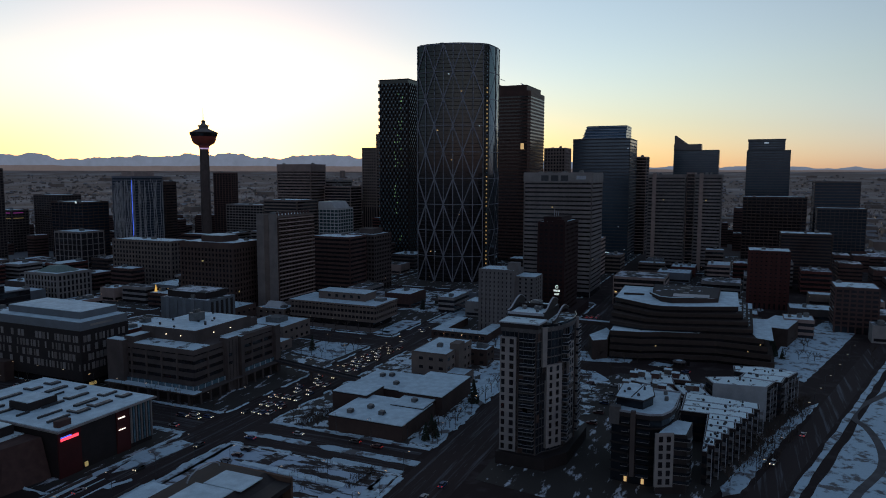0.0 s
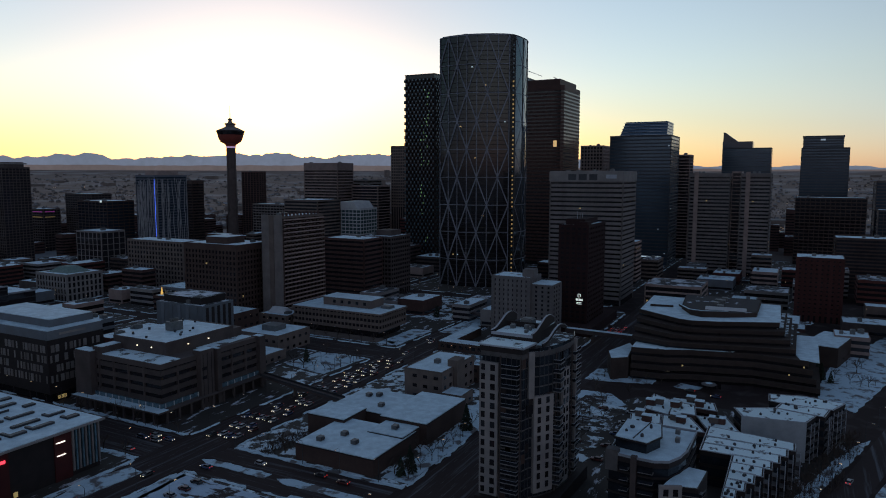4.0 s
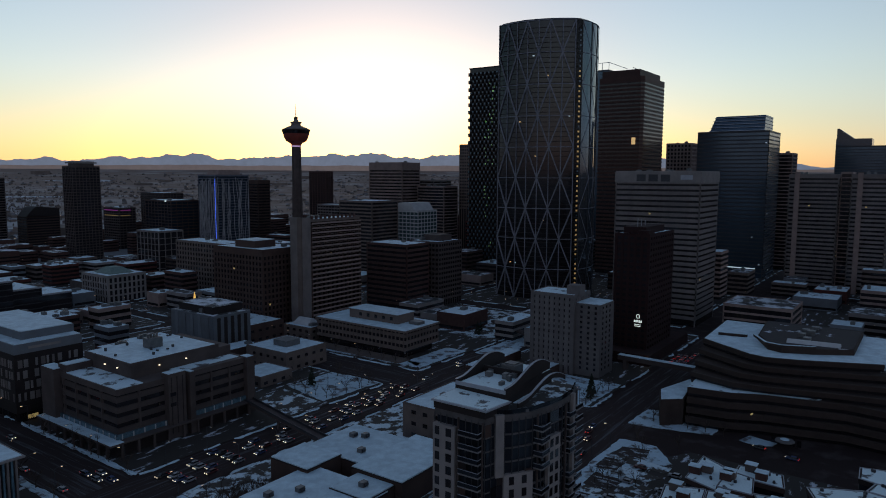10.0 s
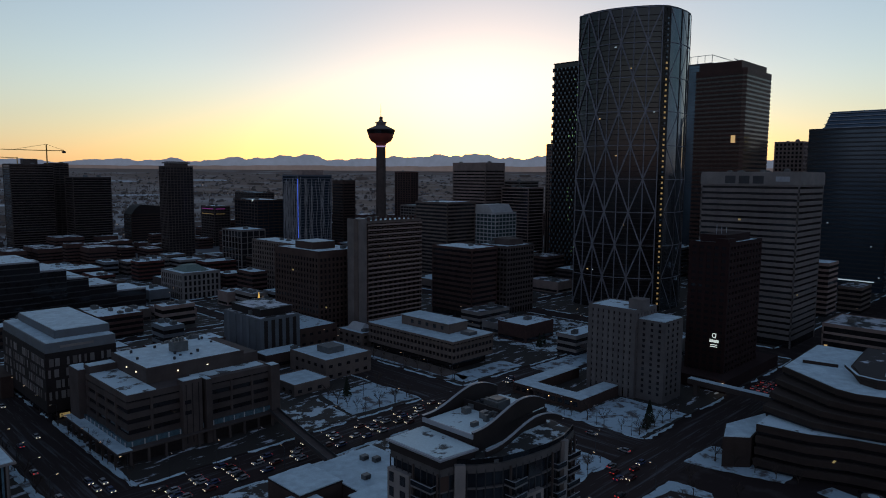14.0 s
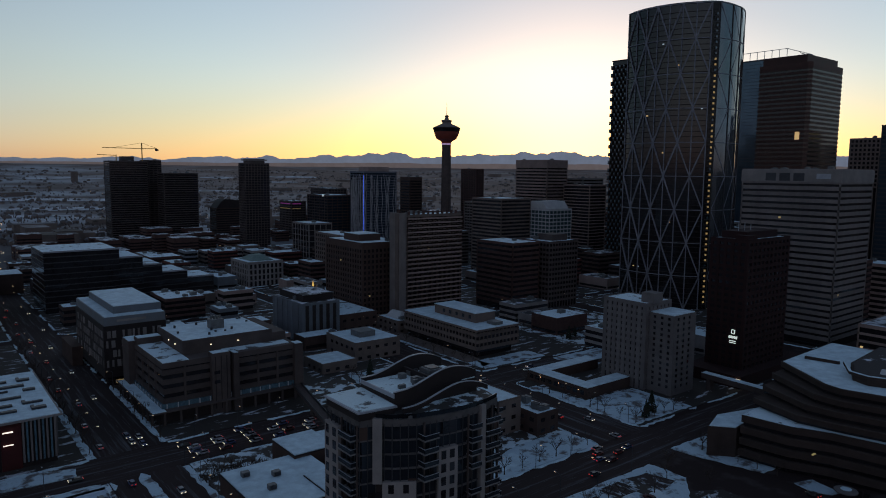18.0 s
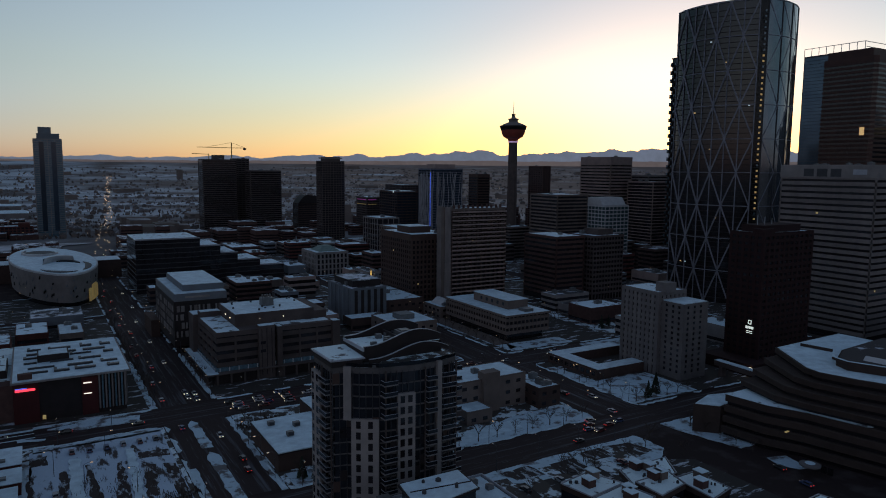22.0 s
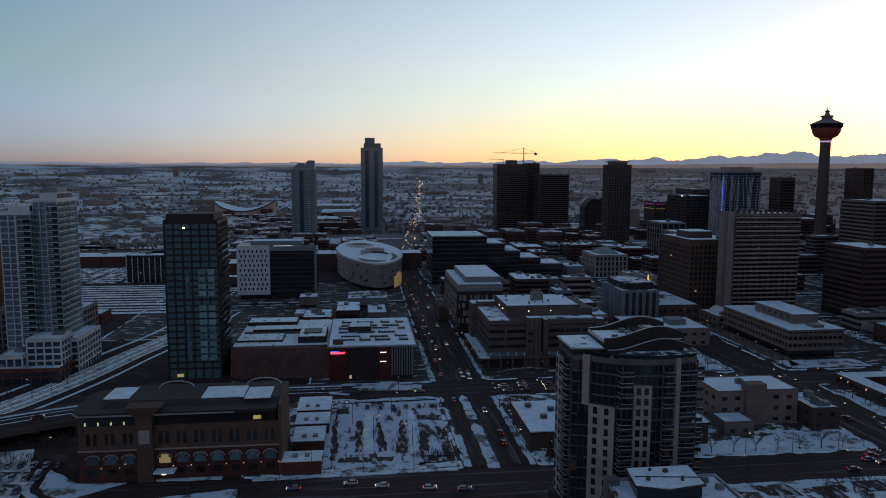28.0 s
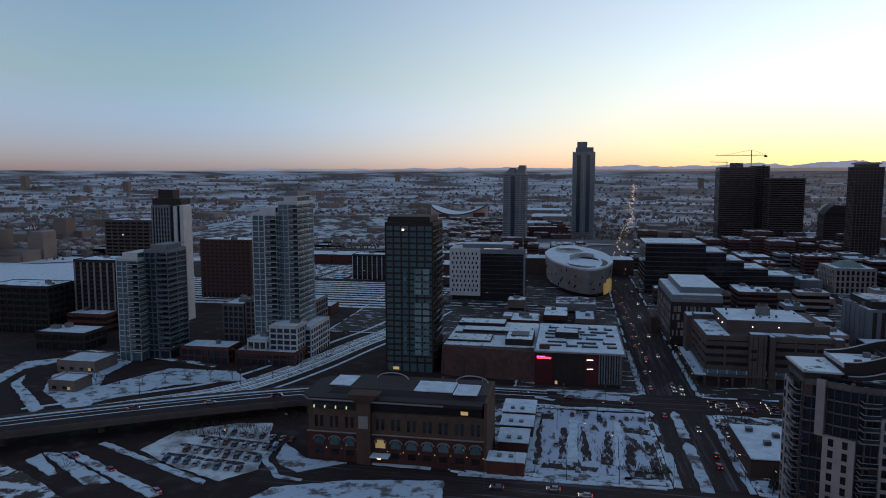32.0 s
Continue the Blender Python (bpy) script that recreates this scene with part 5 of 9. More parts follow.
def office_centre():
    b = thing("office_centre", 128, 266, 0, "grey concrete office block with ribbon windows and stair towers", "office building")
    part("glazing", Shape().box(99.6, 157.4, 241.6, 291.4, 0, 22), GLASS, b)
    for k, z in enumerate((7.6, 11.5, 15.4, 19.3)):
        part("spandrel", Shape().box(99, 158, 241, 292, z, z + 2.1), CONC, b)
    part("cornice", Shape().box(99, 158, 241, 292, 22, 24.2), CONC, b)
    # the sky's blue reflection is put into this band's pale colour
    part("mezzanine_glass", Shape().box(98.2, 157.8, 240.2, 291.6, 5.75, 7.6), PALEBLUE, b, "mezzanine windows, blue reflection put into the glass colour")
    part("arcade_slab", Shape().box(93.5, 158, 236.5, 292, 5.2, 5.7), CONC, b, "projecting arcade slab")
    part("arcade_snow", Shape().box(93.8, 99, 237, 291.6, 5.7, 5.95), SNOW, b)
    # dark cladding puts the shade under the slab into the wall colour
    part("arcade_shadow_wall", Shape().box(97.5, 157, 239.6, 291, 0, 5.2), DARK, b, "recessed ground storey coloured dark for the arcade's shade")
    o = part("arcade_column", Shape().box(94, 94.8, 240, 240.8, 0, 5.2), CONC, b)
    for k in range(1, 9):
        share("arcade_column", o.data, b, (128, 266 + 6.1 * k, 0))
    o = part("arcade_column", Shape().box(98, 98.8, 236.8, 237.6, 0, 5.2), CONC, b)
    for k in range(1, 10):
        share("arcade_column", o.data, b, (128 + 6.3 * k, 266, 0))
    for x0, x1, y0, y1, h in ((96.5, 102, 282, 292.5, 25.5), (118.5, 126, 238.6, 243.5, 25.8), (127.2, 129.6, 237.6, 243.5, 25.0), (156, 160, 239, 244, 24.5)):
        part("stair_tower", Shape().box(x0, x1, y0, y1, 0, h), CONC, b, "plain concrete stair tower")
        part("stair_tower_snow", Shape().box(x0 + 0.3, x1 - 0.3, y0 + 0.3, y1 - 0.3, h, h + 0.2), SNOW, b)
    for k in range(5):
        part("pier", Shape().box(98.8, 99.6, 251 + 9.4 * k, 251.7 + 9.4 * k, 7.6, 22), CONC, b)
    for x in (107.5, 139, 148, 157):
        part("pier", Shape().box(x, x + 0.8, 240.8, 241.6, 7.6, 22), CONC, b)
    for k in range(10):
        part("mezzanine_post", Shape().box(98.0, 98.3, 241 + 4.2 * k, 241.4 + 4.2 * k, 5.7, 7.6), WHITE, b, "pale mezzanine post")
    for k in range(13):
        part("mezzanine_post", Shape().box(100 + 4.4 * k, 100.4 + 4.4 * k, 240.0, 240.3, 5.7, 7.6), WHITE, b, "pale mezzanine post")
    part("corner_terrace", Shape().box(99.4, 109.9, 278, 284, 24.2, 27.2), CONC, b, "raised stair head")
    part("corner_terrace_snow", Shape().box(99.8, 109.5, 278.4, 283.6, 27.2, 27.4), SNOW, b)
    for x in (119.6, 122.0, 124.4):
        part("tower_groove", Shape().box(x, x + 0.35, 238.5, 238.7, 2, 24.5), DARK, b, "dark vertical groove")
    part("tower_slot", Shape().box(119.2, 121.6, 238.45, 238.7, 17, 18.4).box(119.2, 121.6, 238.45, 238.7, 13, 14.4), GLASS, b, "dark stair window")
    up = part("upper_storey", Shape().box(110, 150, 250, 284, 24.2, 29.6), CONC, b)
    part("roof_snow", Shape().box(110.5, 149.5, 250.5, 283.5, 29.6, 29.9), SNOW, b, "clean snow on the flat roof")
    part("parapet", Shape().box(110, 150, 250, 250.4, 29.6, 30.2).box(110, 110.4, 250.4, 284, 29.6, 30.2), CONC, b)
    part("upper_block", Shape().box(150, 157.6, 252, 288, 24.2, 28), CONC, b)
    part("low_roof_snow", Shape().box(99.5, 109.9, 241.5, 281.5, 24.2, 24.5).box(126.5, 155.5, 244, 249.9, 24.2, 24.5), ROOFSNOW, b)
    part("chimney_block", Shape().box(128, 134, 266, 271, 29.9, 34), UNIT, b)
    for k in range(4):
        part("flue", Shape().lathe(129 + 1.3 * k, 268.5, [(0.5, 34), (0.5, 35.5)], 10), UNIT, b)
    r = random.Random(2)
    for k in range(12):
        x, y = r.uniform(112, 147), r.uniform(252, 282)
        part("roof_vent", Shape().box(x, x + 0.8, y, y + 0.8, 29.9, 29.9 + r.uniform(0.6, 1.5)), DKSTEEL, b)
    for p in ((109.8, 259), (109.8, 268), (122, 249.8), (134, 249.8)):
        part("wall_lamp", Shape().box(p[0] - 0.2, p[0] + 0.25, p[1] - 0.2, p[1] + 0.25, 27, 27.4), SIGNLAMP, b, "small bright wall lamp")
    for k in range(6):
        part("lit_window", Shape().box(132 + 3.4 * k, 134 + 3.4 * k, 241.5, 241.9, 1.5, 3.4), LITGOLD if k in (1, 2, 4) else GLASS, b)


SIGNLAMP = lamp_mat("wall_lamp_glow", (1.0, 0.8, 0.5), 1.6)
office_centre()


def college():
    b = thing("college_building", 105, 335, 0, "dark college block with a pale staggered window grid", "college")
    part("body", Shape().box(91, 119, 303, 366, 4.5, 29), DARK, b)
    part("ground_storey", Shape().box(93, 117, 305, 366, 0, 4.5), GLASS, b)
    r = random.Random(6)
    for f in range(4):
        z = 9.5 + f * 4.6
        for k in range(12):
            x = 92 + k * 2.25 + (f % 2) * 0.5
            if r.random() < 0.8:
                part("window", Shape().box(x, x + r.choice((0.9, 1.7)), 302.85, 303.2, z, z + 3.3), PALECONC if r.random() < 0.6 else STONE, b, "pale window panel")
        for k in range(24):
            y = 304 + k * 2.55 + (f % 2) * 0.6
            if r.random() < 0.75:
                part("window", Shape().box(90.85, 91.2, y, y + r.choice((0.9, 1.8)), z, z + 3.3), PALECONC if r.random() < 0.5 else STONE, b, "pale window panel")
    part("upper_storey", Shape().box(91.5, 119, 303.5, 366, 29, 33), GREYPAN, b)
    part("lettering_bar", Shape().box(97, 110, 303.3, 303.6, 30.6, 31.6), PALECONC, b, "plain lettering bar")
    part("roof_snow", Shape().box(92, 118.6, 304, 365.5, 33, 33.3), SNOW, b)
    part("attic", Shape().box(97, 119, 310, 362, 33.3, 36.6), GREYPAN, b)
    part("attic_snow", Shape().box(97.4, 118.6, 310.4, 361.6, 36.6, 36.9), SNOW, b)
    part("lit_entrance", Shape().box(96, 100, 304.7, 305.1, 1, 2.6), LITGOLD, b, "lit ground-floor window")
    part("rear_block", Shape().box(86, 91, 352, 380, 0, 10), BROWN, b)


college()


LIBGOLD = lamp_mat("dim_library_glow", (1.0, 0.66, 0.22), 0.05)


DULLGLASS = mat("frosted_dark_skylight", (0.022, 0.026, 0.032), 0.6, (0.016, 0.019, 0.024), 0.3, 2, 0.0, spec=0.2)


def library():
    cx, cy, n = 41.0, 561.0, 56
    b = thing("library", cx, cy, 0, "white oval library with a curved snowy roof", "library")
    def ring(k, z, tilt=0.0):
        pts = []
        for i in range(n):
            a = 2 * math.pi * i / n
            c, w = math.cos(a), math.sin(a)
            pts.append((cx + 30 * k * math.copysign(abs(c) ** 1.25, c) - 9 * k * w, cy + 98 * k * w))
        return pts
    part("glass_wall", Shape().prism(ring(0.9, 0), 0, 22), GLASS, b)
    skin = part("patterned_wall", Shape().prism(ring(0.95, 0), 4, 24, ring(1.0, 0)), PALECONC, b, "white patterned wall panels")
    r = random.Random(9)
    lo, hi = ring(0.958, 0), ring(1.006, 0)
    for k in range(120):
        i = r.randrange(n)
        f = r.random() * 0.8
        z = r.uniform(5, 21)
        t = (z - 4) / 20
        p = Vector(lo[i]).lerp(Vector(hi[i]), t)
        q = Vector(lo[(i + 1) % n]).lerp(Vector(hi[(i + 1) % n]), t)
        u, v = p.lerp(q, f), p.lerp(q, f + 0.16)
        k0 = Shape()
        k0.bar((u.x, u.y, z), (v.x, v.y, z + r.uniform(0.8, 2.8)), 0.7)
        part("window", k0, GLASS if k % 3 == 0 else GREYPAN, skin)
    part("roof_rim", Shape().prism(ring(1.0, 0), 24, 25.2), WHITE, b)
    part("roof_snow", Shape().prism(ring(0.97, 0), 25.2, 25.5), SNOW, b)

    def oval(x, y, rx, ry, turn=0.0, m=28):
        c, w = math.cos(turn), math.sin(turn)
        return [(x + rx * math.cos(2 * math.pi * i / m) * c - ry * math.sin(2 * math.pi * i / m) * w, y + rx * math.cos(2 * math.pi * i / m) * w + ry * math.sin(2 * math.pi * i / m) * c) for i in range(m)]

    def crescent(x, y, rx, ry, a0, a1, thick):
        out, m = [], 14
        for k in range(m + 1):
            a = a0 + (a1 - a0) * k / m
            out.append((x + rx * math.cos(a), y + ry * math.sin(a)))
        for k in range(m, -1, -1):
            a = a0 + (a1 - a0) * k / m
            f = 1 - thick * math.sin(math.pi * (0.04 + 0.92 * k / m))
            out.append((x + rx * f * math.cos(a), y + ry * f * math.sin(a)))
        return out

    # roof well at the far end, its shade drawn as a dark slab; swirled skylights and a curled lip at the near end
    part("roof_well", Shape().prism(oval(33, 603, 12, 19, 0.1), 25.5, 25.9), DULLGLASS, b, "dark slab in place of a long roof well's shade")
    part("roof_well_kerb", Shape().prism(crescent(33, 603, 14, 22, 2.4, 6.0, 0.13), 25.5, 27.2), WHITE, b, "white raised kerb")
    part("skylight", Shape().prism(crescent(47, 512, 17, 40, 3.6, 5.2, 0.20), 25.5, 25.9), DULLGLASS, b, "curved dark skylight")
    part("skylight", Shape().prism(crescent(47, 508, 19, 34, -0.9, 0.7, 0.24), 25.5, 25.9), DULLGLASS, b, "curved dark skylight")
    part("skylight", Shape().prism(crescent(49, 520, 10, 22, 0.1, 2.2, 0.38), 25.5, 26.3), DULLGLASS, b, "curved dark skylight")
    part("skylight_lip", Shape().prism(crescent(46, 516, 13, 32, 0.7, 2.9, 0.20), 25.5, 30.0, crescent(46, 516, 11.5, 29, 0.7, 2.9, 0.20)), WHITE, b, "white curled skylight lip")
    part("skylight_glass", Shape().prism(crescent(46, 516, 14.2, 35, 1.5, 2.6, 0.09), 25.5, 28.6), PALEBLUE, b, "pale skylight glass")
    edge = ring(0.985, 0)
    for k in range(1, 5):
        p, q = Vector(edge[(46 + k) % n]), Vector(edge[(47 + k) % n])
        d = (q - p).normalized() * 1.2
        out = Vector((d.y, -d.x)) / 3
        top = 5 + 9 * math.sin(math.pi * (k + 0.5) / 6)
        part("lit_window", Shape().prism([tuple(p + d + out * 0.6), tuple(q - d + out * 0.6), tuple(q - d - out * 2), tuple(p + d - out * 2)], 2, top), LIBGOLD, b, "tall golden lit window")


library()


def stepped_hall():
    b = thing("stepped_hall", 150, 530, 0, "stepped dark glass municipal hall with snowy terraces", "town hall")
    steps = [(97, 146, 43), (146, 163, 36), (163, 178, 29), (178, 198, 22), (198, 220, 16)]
    for k, (x0, x1, h) in enumerate(steps):
        part("glass_block", Shape().box(x0, x1, 505 + k * 3, 560 - k * 2, 0, h), GLASS, b, "dark glass step")
        part("terrace_snow", Shape().box(x0 + 0.5, x1 - 0.5, 505.5 + k * 3, 559.5 - k * 2, h, h + 0.3), ROOFSNOW, b)
        part("terrace_edge", Shape().box(x0 - 0.2, x1, 504.7 + k * 3, 505.3 + k * 3, h - 0.2, h + 0.9), STEEL, b)
        for q in range(int(h / 4)):
            part("floor_band", Shape().box(x0 - 0.15, x1, 504.8 + k * 3, 505.4 + k * 3, 3.4 + q * 4, 4.1 + q * 4), DKSTEEL, b)
            if k == 0:
                part("floor_band", Shape().box(96.8, 97.4, 505.4, 560, 3.4 + q * 4, 4.1 + q * 4), DKSTEEL, b)
    part("long_wing", Shape().box(-20, 97, 610, 640, 0, 16), BROWN, b, "long low brown wing")
    part("long_wing_snow", Shape().box(-19.5, 96.5, 610.5, 639.5, 16, 16.3), SNOW, b)


stepped_hall()


def theatre():
    b = thing("theatre_block", 38, 255, 0, "dark red block with neon lettering bars and snowy roof", "theatre")
    part("wall", Shape().box(18.5, 58.5, 225.5, 287, 0, 16.4), DARK, b)
    part("red_wall", Shape().box(18.2, 27, 225, 225.6, 0, 16), HOTELRED2, b, "dark red front panel")
    part("red_wall", Shape().box(42, 48, 225, 225.6, 0, 16), HOTELRED2, b, "dark red front panel")
    part("roof_edge", Shape().box(17.5, 60.5, 224, 287.5, 16.4, 17), PALECONC, b)
    part("roof_snow", Shape().box(18.2, 59.8, 224.8, 287, 17, 17.25), SNOW, b)
    for k in range(9):
        part("facade_fin", Shape().box(48.2 + k * 1.2, 48.8 + k * 1.2, 224.6, 225.7, 2, 16.2), PALEBLUE if k % 2 else STONE, b, "vertical glass fin")
    for k in range(9):
        part("facade_fin", Shape().box(58.4, 59.2, 227 + k * 1.4, 227.7 + k * 1.4, 2, 16.2), PALEBLUE if k % 2 else STONE, b, "vertical glass fin")
    part("neon_sign", Shape().box(19.0, 25.8, 224.6, 224.9, 13.2, 14.1), NEONRED, b, "red neon lettering bar")
    part("neon_sign", Shape().box(19.0, 23.0, 224.6, 224.9, 14.2, 14.6), NEONBLUE, b, "blue neon lettering bar")
    part("white_sign", Shape().box(42.6, 45.6, 224.6, 224.9, 13.3, 13.7), SIGNWARM, b, "lit white lettering bar")
    part("white_sign", Shape().box(42.6, 45.6, 224.6, 224.9, 8.9, 9.2), SIGNWARM, b, "lit white lettering bar")
    part("doorway_glow", Shape().box(27.8, 29.0, 224.6, 225.0, 1, 2.6), LITGOLD, b, "lit doorway")
    r = random.Random(13)
    for y in (234, 241, 250, 259, 266, 274):
        x = 21 + r.uniform(0, 3)
        while x < 54:
            L = r.uniform(4, 11)
            part("roof_duct", Shape().box(x, min(57, x + L), y + r.uniform(-1, 1), y + 1.3, 17.25, 18.0), DKSTEEL, b)
            if r.random() < 0.6:
                part("roof_duct", Shape().box(x, x + 1.1, y + 1.3, y + r.uniform(3, 6), 17.25, 17.9), DKSTEEL, b)
            x += L + r.uniform(1.5, 5)
    part("roof_block", Shape().box(27, 39, 252, 262, 17.25, 20.2), DARK, b)
    part("roof_block_snow", Shape().box(27.6, 38.4, 252.6, 261.4, 20.2, 20.4), SNOW, b)
    part("roof_container", Shape().box(20, 25, 227, 229.4, 17.25, 19.4), DKBRICK, b, "dark red rooftop container")
    # the dark curved hall beside it
    h = thing("concert_hall", -18, 258, 0, "dark brick hall with sweeping curved walls", "concert hall")
    part("hall_wall", Shape().prism([(-30, 236), (18, 229), (18, 300), (-30, 300)], 0, 14, [(-30, 239), (18, 233), (18, 300), (-30, 300)]), DKBRICK, h)
    part("hall_roof_snow", Shape().box(-29.5, 17.5, 241, 299.5, 14, 14.3), PATCHROOF, h)
    for k in range(4):
        s = Shape()
        x = -28 + 12 * k
        pts = [(x + 1.4 * q, 234.5 - 0.9 * q * (8 - q) / 8 - k * 0.5, 1 + 1.2 * q * (8 - q) / 4) for q in range(9)]
        for p, q in zip(pts, pts[1:]):
            k0 = len(s.v)
            s.v += [(p[0], p[1], 0), (q[0], q[1], 0), (q[0], q[1] + 1.5, q[2] + 5), (p[0], p[1] + 1.5, p[2] + 5)]
            s.f.append((k0, k0 + 1, k0 + 2, k0 + 3))
        part("curved_wall", s, DKBRICK, h, "sweeping curved brick wall")
    for x0, x1, y0, y1, z in ((-29, -2, 286, 298, 16.2), (-24, 14, 270, 280, 15.6), (-29, -6, 248, 262, 15.2), (2, 16, 244, 266, 17.5)):
        part("raised_roof", Shape().box(x0, x1, y0, y1, 14, z), DARK, h)
        part("raised_roof_snow", Shape().box(x0 + 0.4, x1 - 0.4, y0 + 0.4, y1 - 0.4, z, z + 0.25), PATCHROOF, h)
    # inner well drawn as a dark block, its shade put into the colour
    part("roof_well", Shape().box(4.5, 13.5, 250, 260, 17.75, 18.3), DKSTEEL, h, "dark block in place of an inner roof well's shade")
    for k in range(5):
        part("roof_pipe", Shape().bar((-28, 265 + 1.1 * k, 14.6), (14 - 5 * k, 265 + 1.1 * k, 14.6), 0.35), DKSTEEL, h)


HOTELRED2 = mat("deep_red_panel", (0.060, 0.012, 0.012), 0.6, (0.045, 0.010, 0.010), 0.2, 6)
SIGNWARM = lamp_mat("warm_sign_glow", (1.0, 0.86, 0.72), 1.1)
theatre()


HALLBRICK = mat("dark_hall_brick", (0.058, 0.0225, 0.0185), 0.9, (0.041, 0.0165, 0.014), 0.4, 14)


def long_hall():
    """The tan and brick hall by the flyover."""
    x0, x1, y0, y1 = -57, 6.3, 122, 147
    b = thing("long_hall", -25, 136, 0, "long red brick and tan hall with arched windows", "hall")
    part("brick_base", Shape().box(x0, x1, y0, y1, 0, 10.5), HALLBRICK, b, "red brick lower storeys")
    part("tan_wall", Shape().box(x0 + 0.3, x1, y0 + 0.3, y1, 10.5, 18.5), TAN, b, "tan upper storeys")
    part("glass_storey", Shape().box(x0 + 1.5, x1 - 1, y0 + 1.5, y1 - 1, 18.5, 22), GLASS, b, "glazed top storey")
    part("roof_slab", Shape().prism([(x0 - 2.5, y0 + 3), (x0 + 1, y0 - 1), (x1 - 0.5, y0 - 1), (x1 - 0.5, y1), (x0 + 1, y1), (x0 - 2.5, y1 - 4)], 22, 23.2), DARK, b, "dark overhanging roof")
    part("roof_lip", Shape().prism([(x0 - 2.7, y0 + 2.8), (x0 + 0.9, y0 - 1.25), (x1 - 14, y0 - 1.25), (x1 - 14, y0 - 1), (x0 + 1, y0 - 1), (x0 - 2.5, y0 + 3)], 22.2, 22.7), PALECONC, b)
    part("end_wall", Shape().box(x1, x1 + 1, y0 - 0.4, y1, 0, 24.3), TAN, b, "tall tan end wall")
    part("upper_roof", Shape().prism([(x0 + 6, y0 + 4), (x1, y0 + 4), (x1, y1), (x0 + 6, y1)], 23.2, 24.4, [(x0 + 8, y0 + 8), (x1, y0 + 8), (x1, y1), (x0 + 8, y1)]), DARK, b)
    for a, c, y in ((-20, -6, 130), (-5.5, 3, 128), (-52, -44, 132)):
        part("roof_snow", Shape().box(a, c, y, y + 12, 24.4, 24.7), SNOW, b)
    tw = part("clock_pier", Shape().box(-38.4, -33.4, y0 - 1.6, y0 + 3, 0, 22), TAN, b, "tan tower pier")
    part("pier_cap", Shape().prism([(-38.6, y0 - 1.8), (-33.2, y0 - 1.8), (-33.2, y0 + 3), (-38.6, y0 + 3)], 22, 25.2, [(-41.5, y0 - 2.5), (-30.3, y0 - 2.5), (-30.3, y0 + 4), (-41.5, y0 + 4)]), TAN, tw, "flared pier cap")
    part("pier_panel", Shape().box(-37.6, -34.2, y0 - 1.75, y0 - 1.5, 13, 17.5), PALECONC, tw, "pale square panel")
    n = 0
    for k in range(11):
        x = x0 + 2.5 + 5.6 * k
        if -40 < x + 1.8 < -31:
            continue
        s = Shape()
        for q in range(8):
            a0, a1 = math.pi * q / 8, math.pi * (q + 1) / 8
            s.bar((x + 1.9 - 2.2 * math.cos(a0), y0 - 0.1, 7.6 + 1.5 * math.sin(a0)), (x + 1.9 - 2.2 * math.cos(a1), y0 - 0.1, 7.6 + 1.5 * math.sin(a1)), 0.35)
        part("arch", s, PALECONC, b, "pale arch moulding")
        w = part("arched_window", Shape().box(x + 0.1, x + 3.7, y0 - 0.08, y0 + 0.2, 5.8, 7.6).box(x + 0.7, x + 3.1, y0 - 0.08, y0 + 0.2, 7.6, 8.7), GREENGLASS if n != 3 else LIBGOLD, b, "green-glazed arched window")
        part("window", Shape().box(x + 0.5, x + 3.3, y0 - 0.08, y0 + 0.2, 2.2, 4.2), GLASS, b)
        for q in (0.2, 2.2):
            part("tan_window", Shape().box(x + q, x + q + 1.1, y0 + 0.2, y0 + 0.5, 12.2, 16.2), GLASS, b)
        part("wall_lamp", Shape().box(x + 4.4, x + 4.65, y0 - 0.3, y0 - 0.05, 4.6, 4.85), LITWARM, b, "small warm wall lamp")
        n += 1
    part("string_course", Shape().box(x0 - 0.1, x1, y0 - 0.15, y0 + 0.2, 10.3, 10.7), PALECONC, b)
    part("lit_window", Shape().box(-2, 0.5, y0 + 1.3, y0 + 1.6, 19, 20.2), LITGOLD, b, "lit top-storey window")
    for k in range(5):
        part("facade_lamp", Shape().box(x0 + 2 + 4 * k, x0 + 2.3 + 4 * k, y0 + 1.0, y0 + 1.4, 18.6, 19.6), LITGREEN, b, "greenish facade lamp")
    part("door_canopy", Shape().box(-33, -26.5, y0 - 4, y0, 3.6, 4.0), SNOW, b, "snowy door canopy")
    part("canopy_lamp", Shape().box(-30.4, -29, y0 - 3.9, y0 - 3.5, 3.3, 3.6), SODIUM, b)
    for cx, cy in ((-31, 143), (-1, 144)):
        s = Shape()
        for q in range(12):
            a0, a1 = math.pi * q / 12, math.pi * (q + 1) / 12
            s.bar((cx - 6 * math.cos(a0), cy, 24.4 + 2.4 * math.sin(a0)), (cx - 6 * math.cos(a1), cy, 24.4 + 2.4 * math.sin(a1)), 0.3)
        part("roof_arch", s, STEEL, b, "curved steel roof hoop")
    # low annexes
    a = thing("hall_annex", 15, 150, 0, "low brick annexes with snowy roofs", "annex")
    for k, (ax0, ax1, ay0, ay1, h) in enumerate(((8, 21, 170, 186, 5), (8.5, 21, 156, 168, 4.5), (9, 20, 140, 154, 4), (7.5, 20, 120, 128, 5))):
        part("wall", Shape().box(ax0, ax1, ay0, ay1, 0, h), BRICK, a)
        part("roof_snow", Shape().box(ax0 - 0.3, ax1 + 0.3, ay0 - 0.3, ay1 + 0.3, h, h + 0.25), SNOW, a)
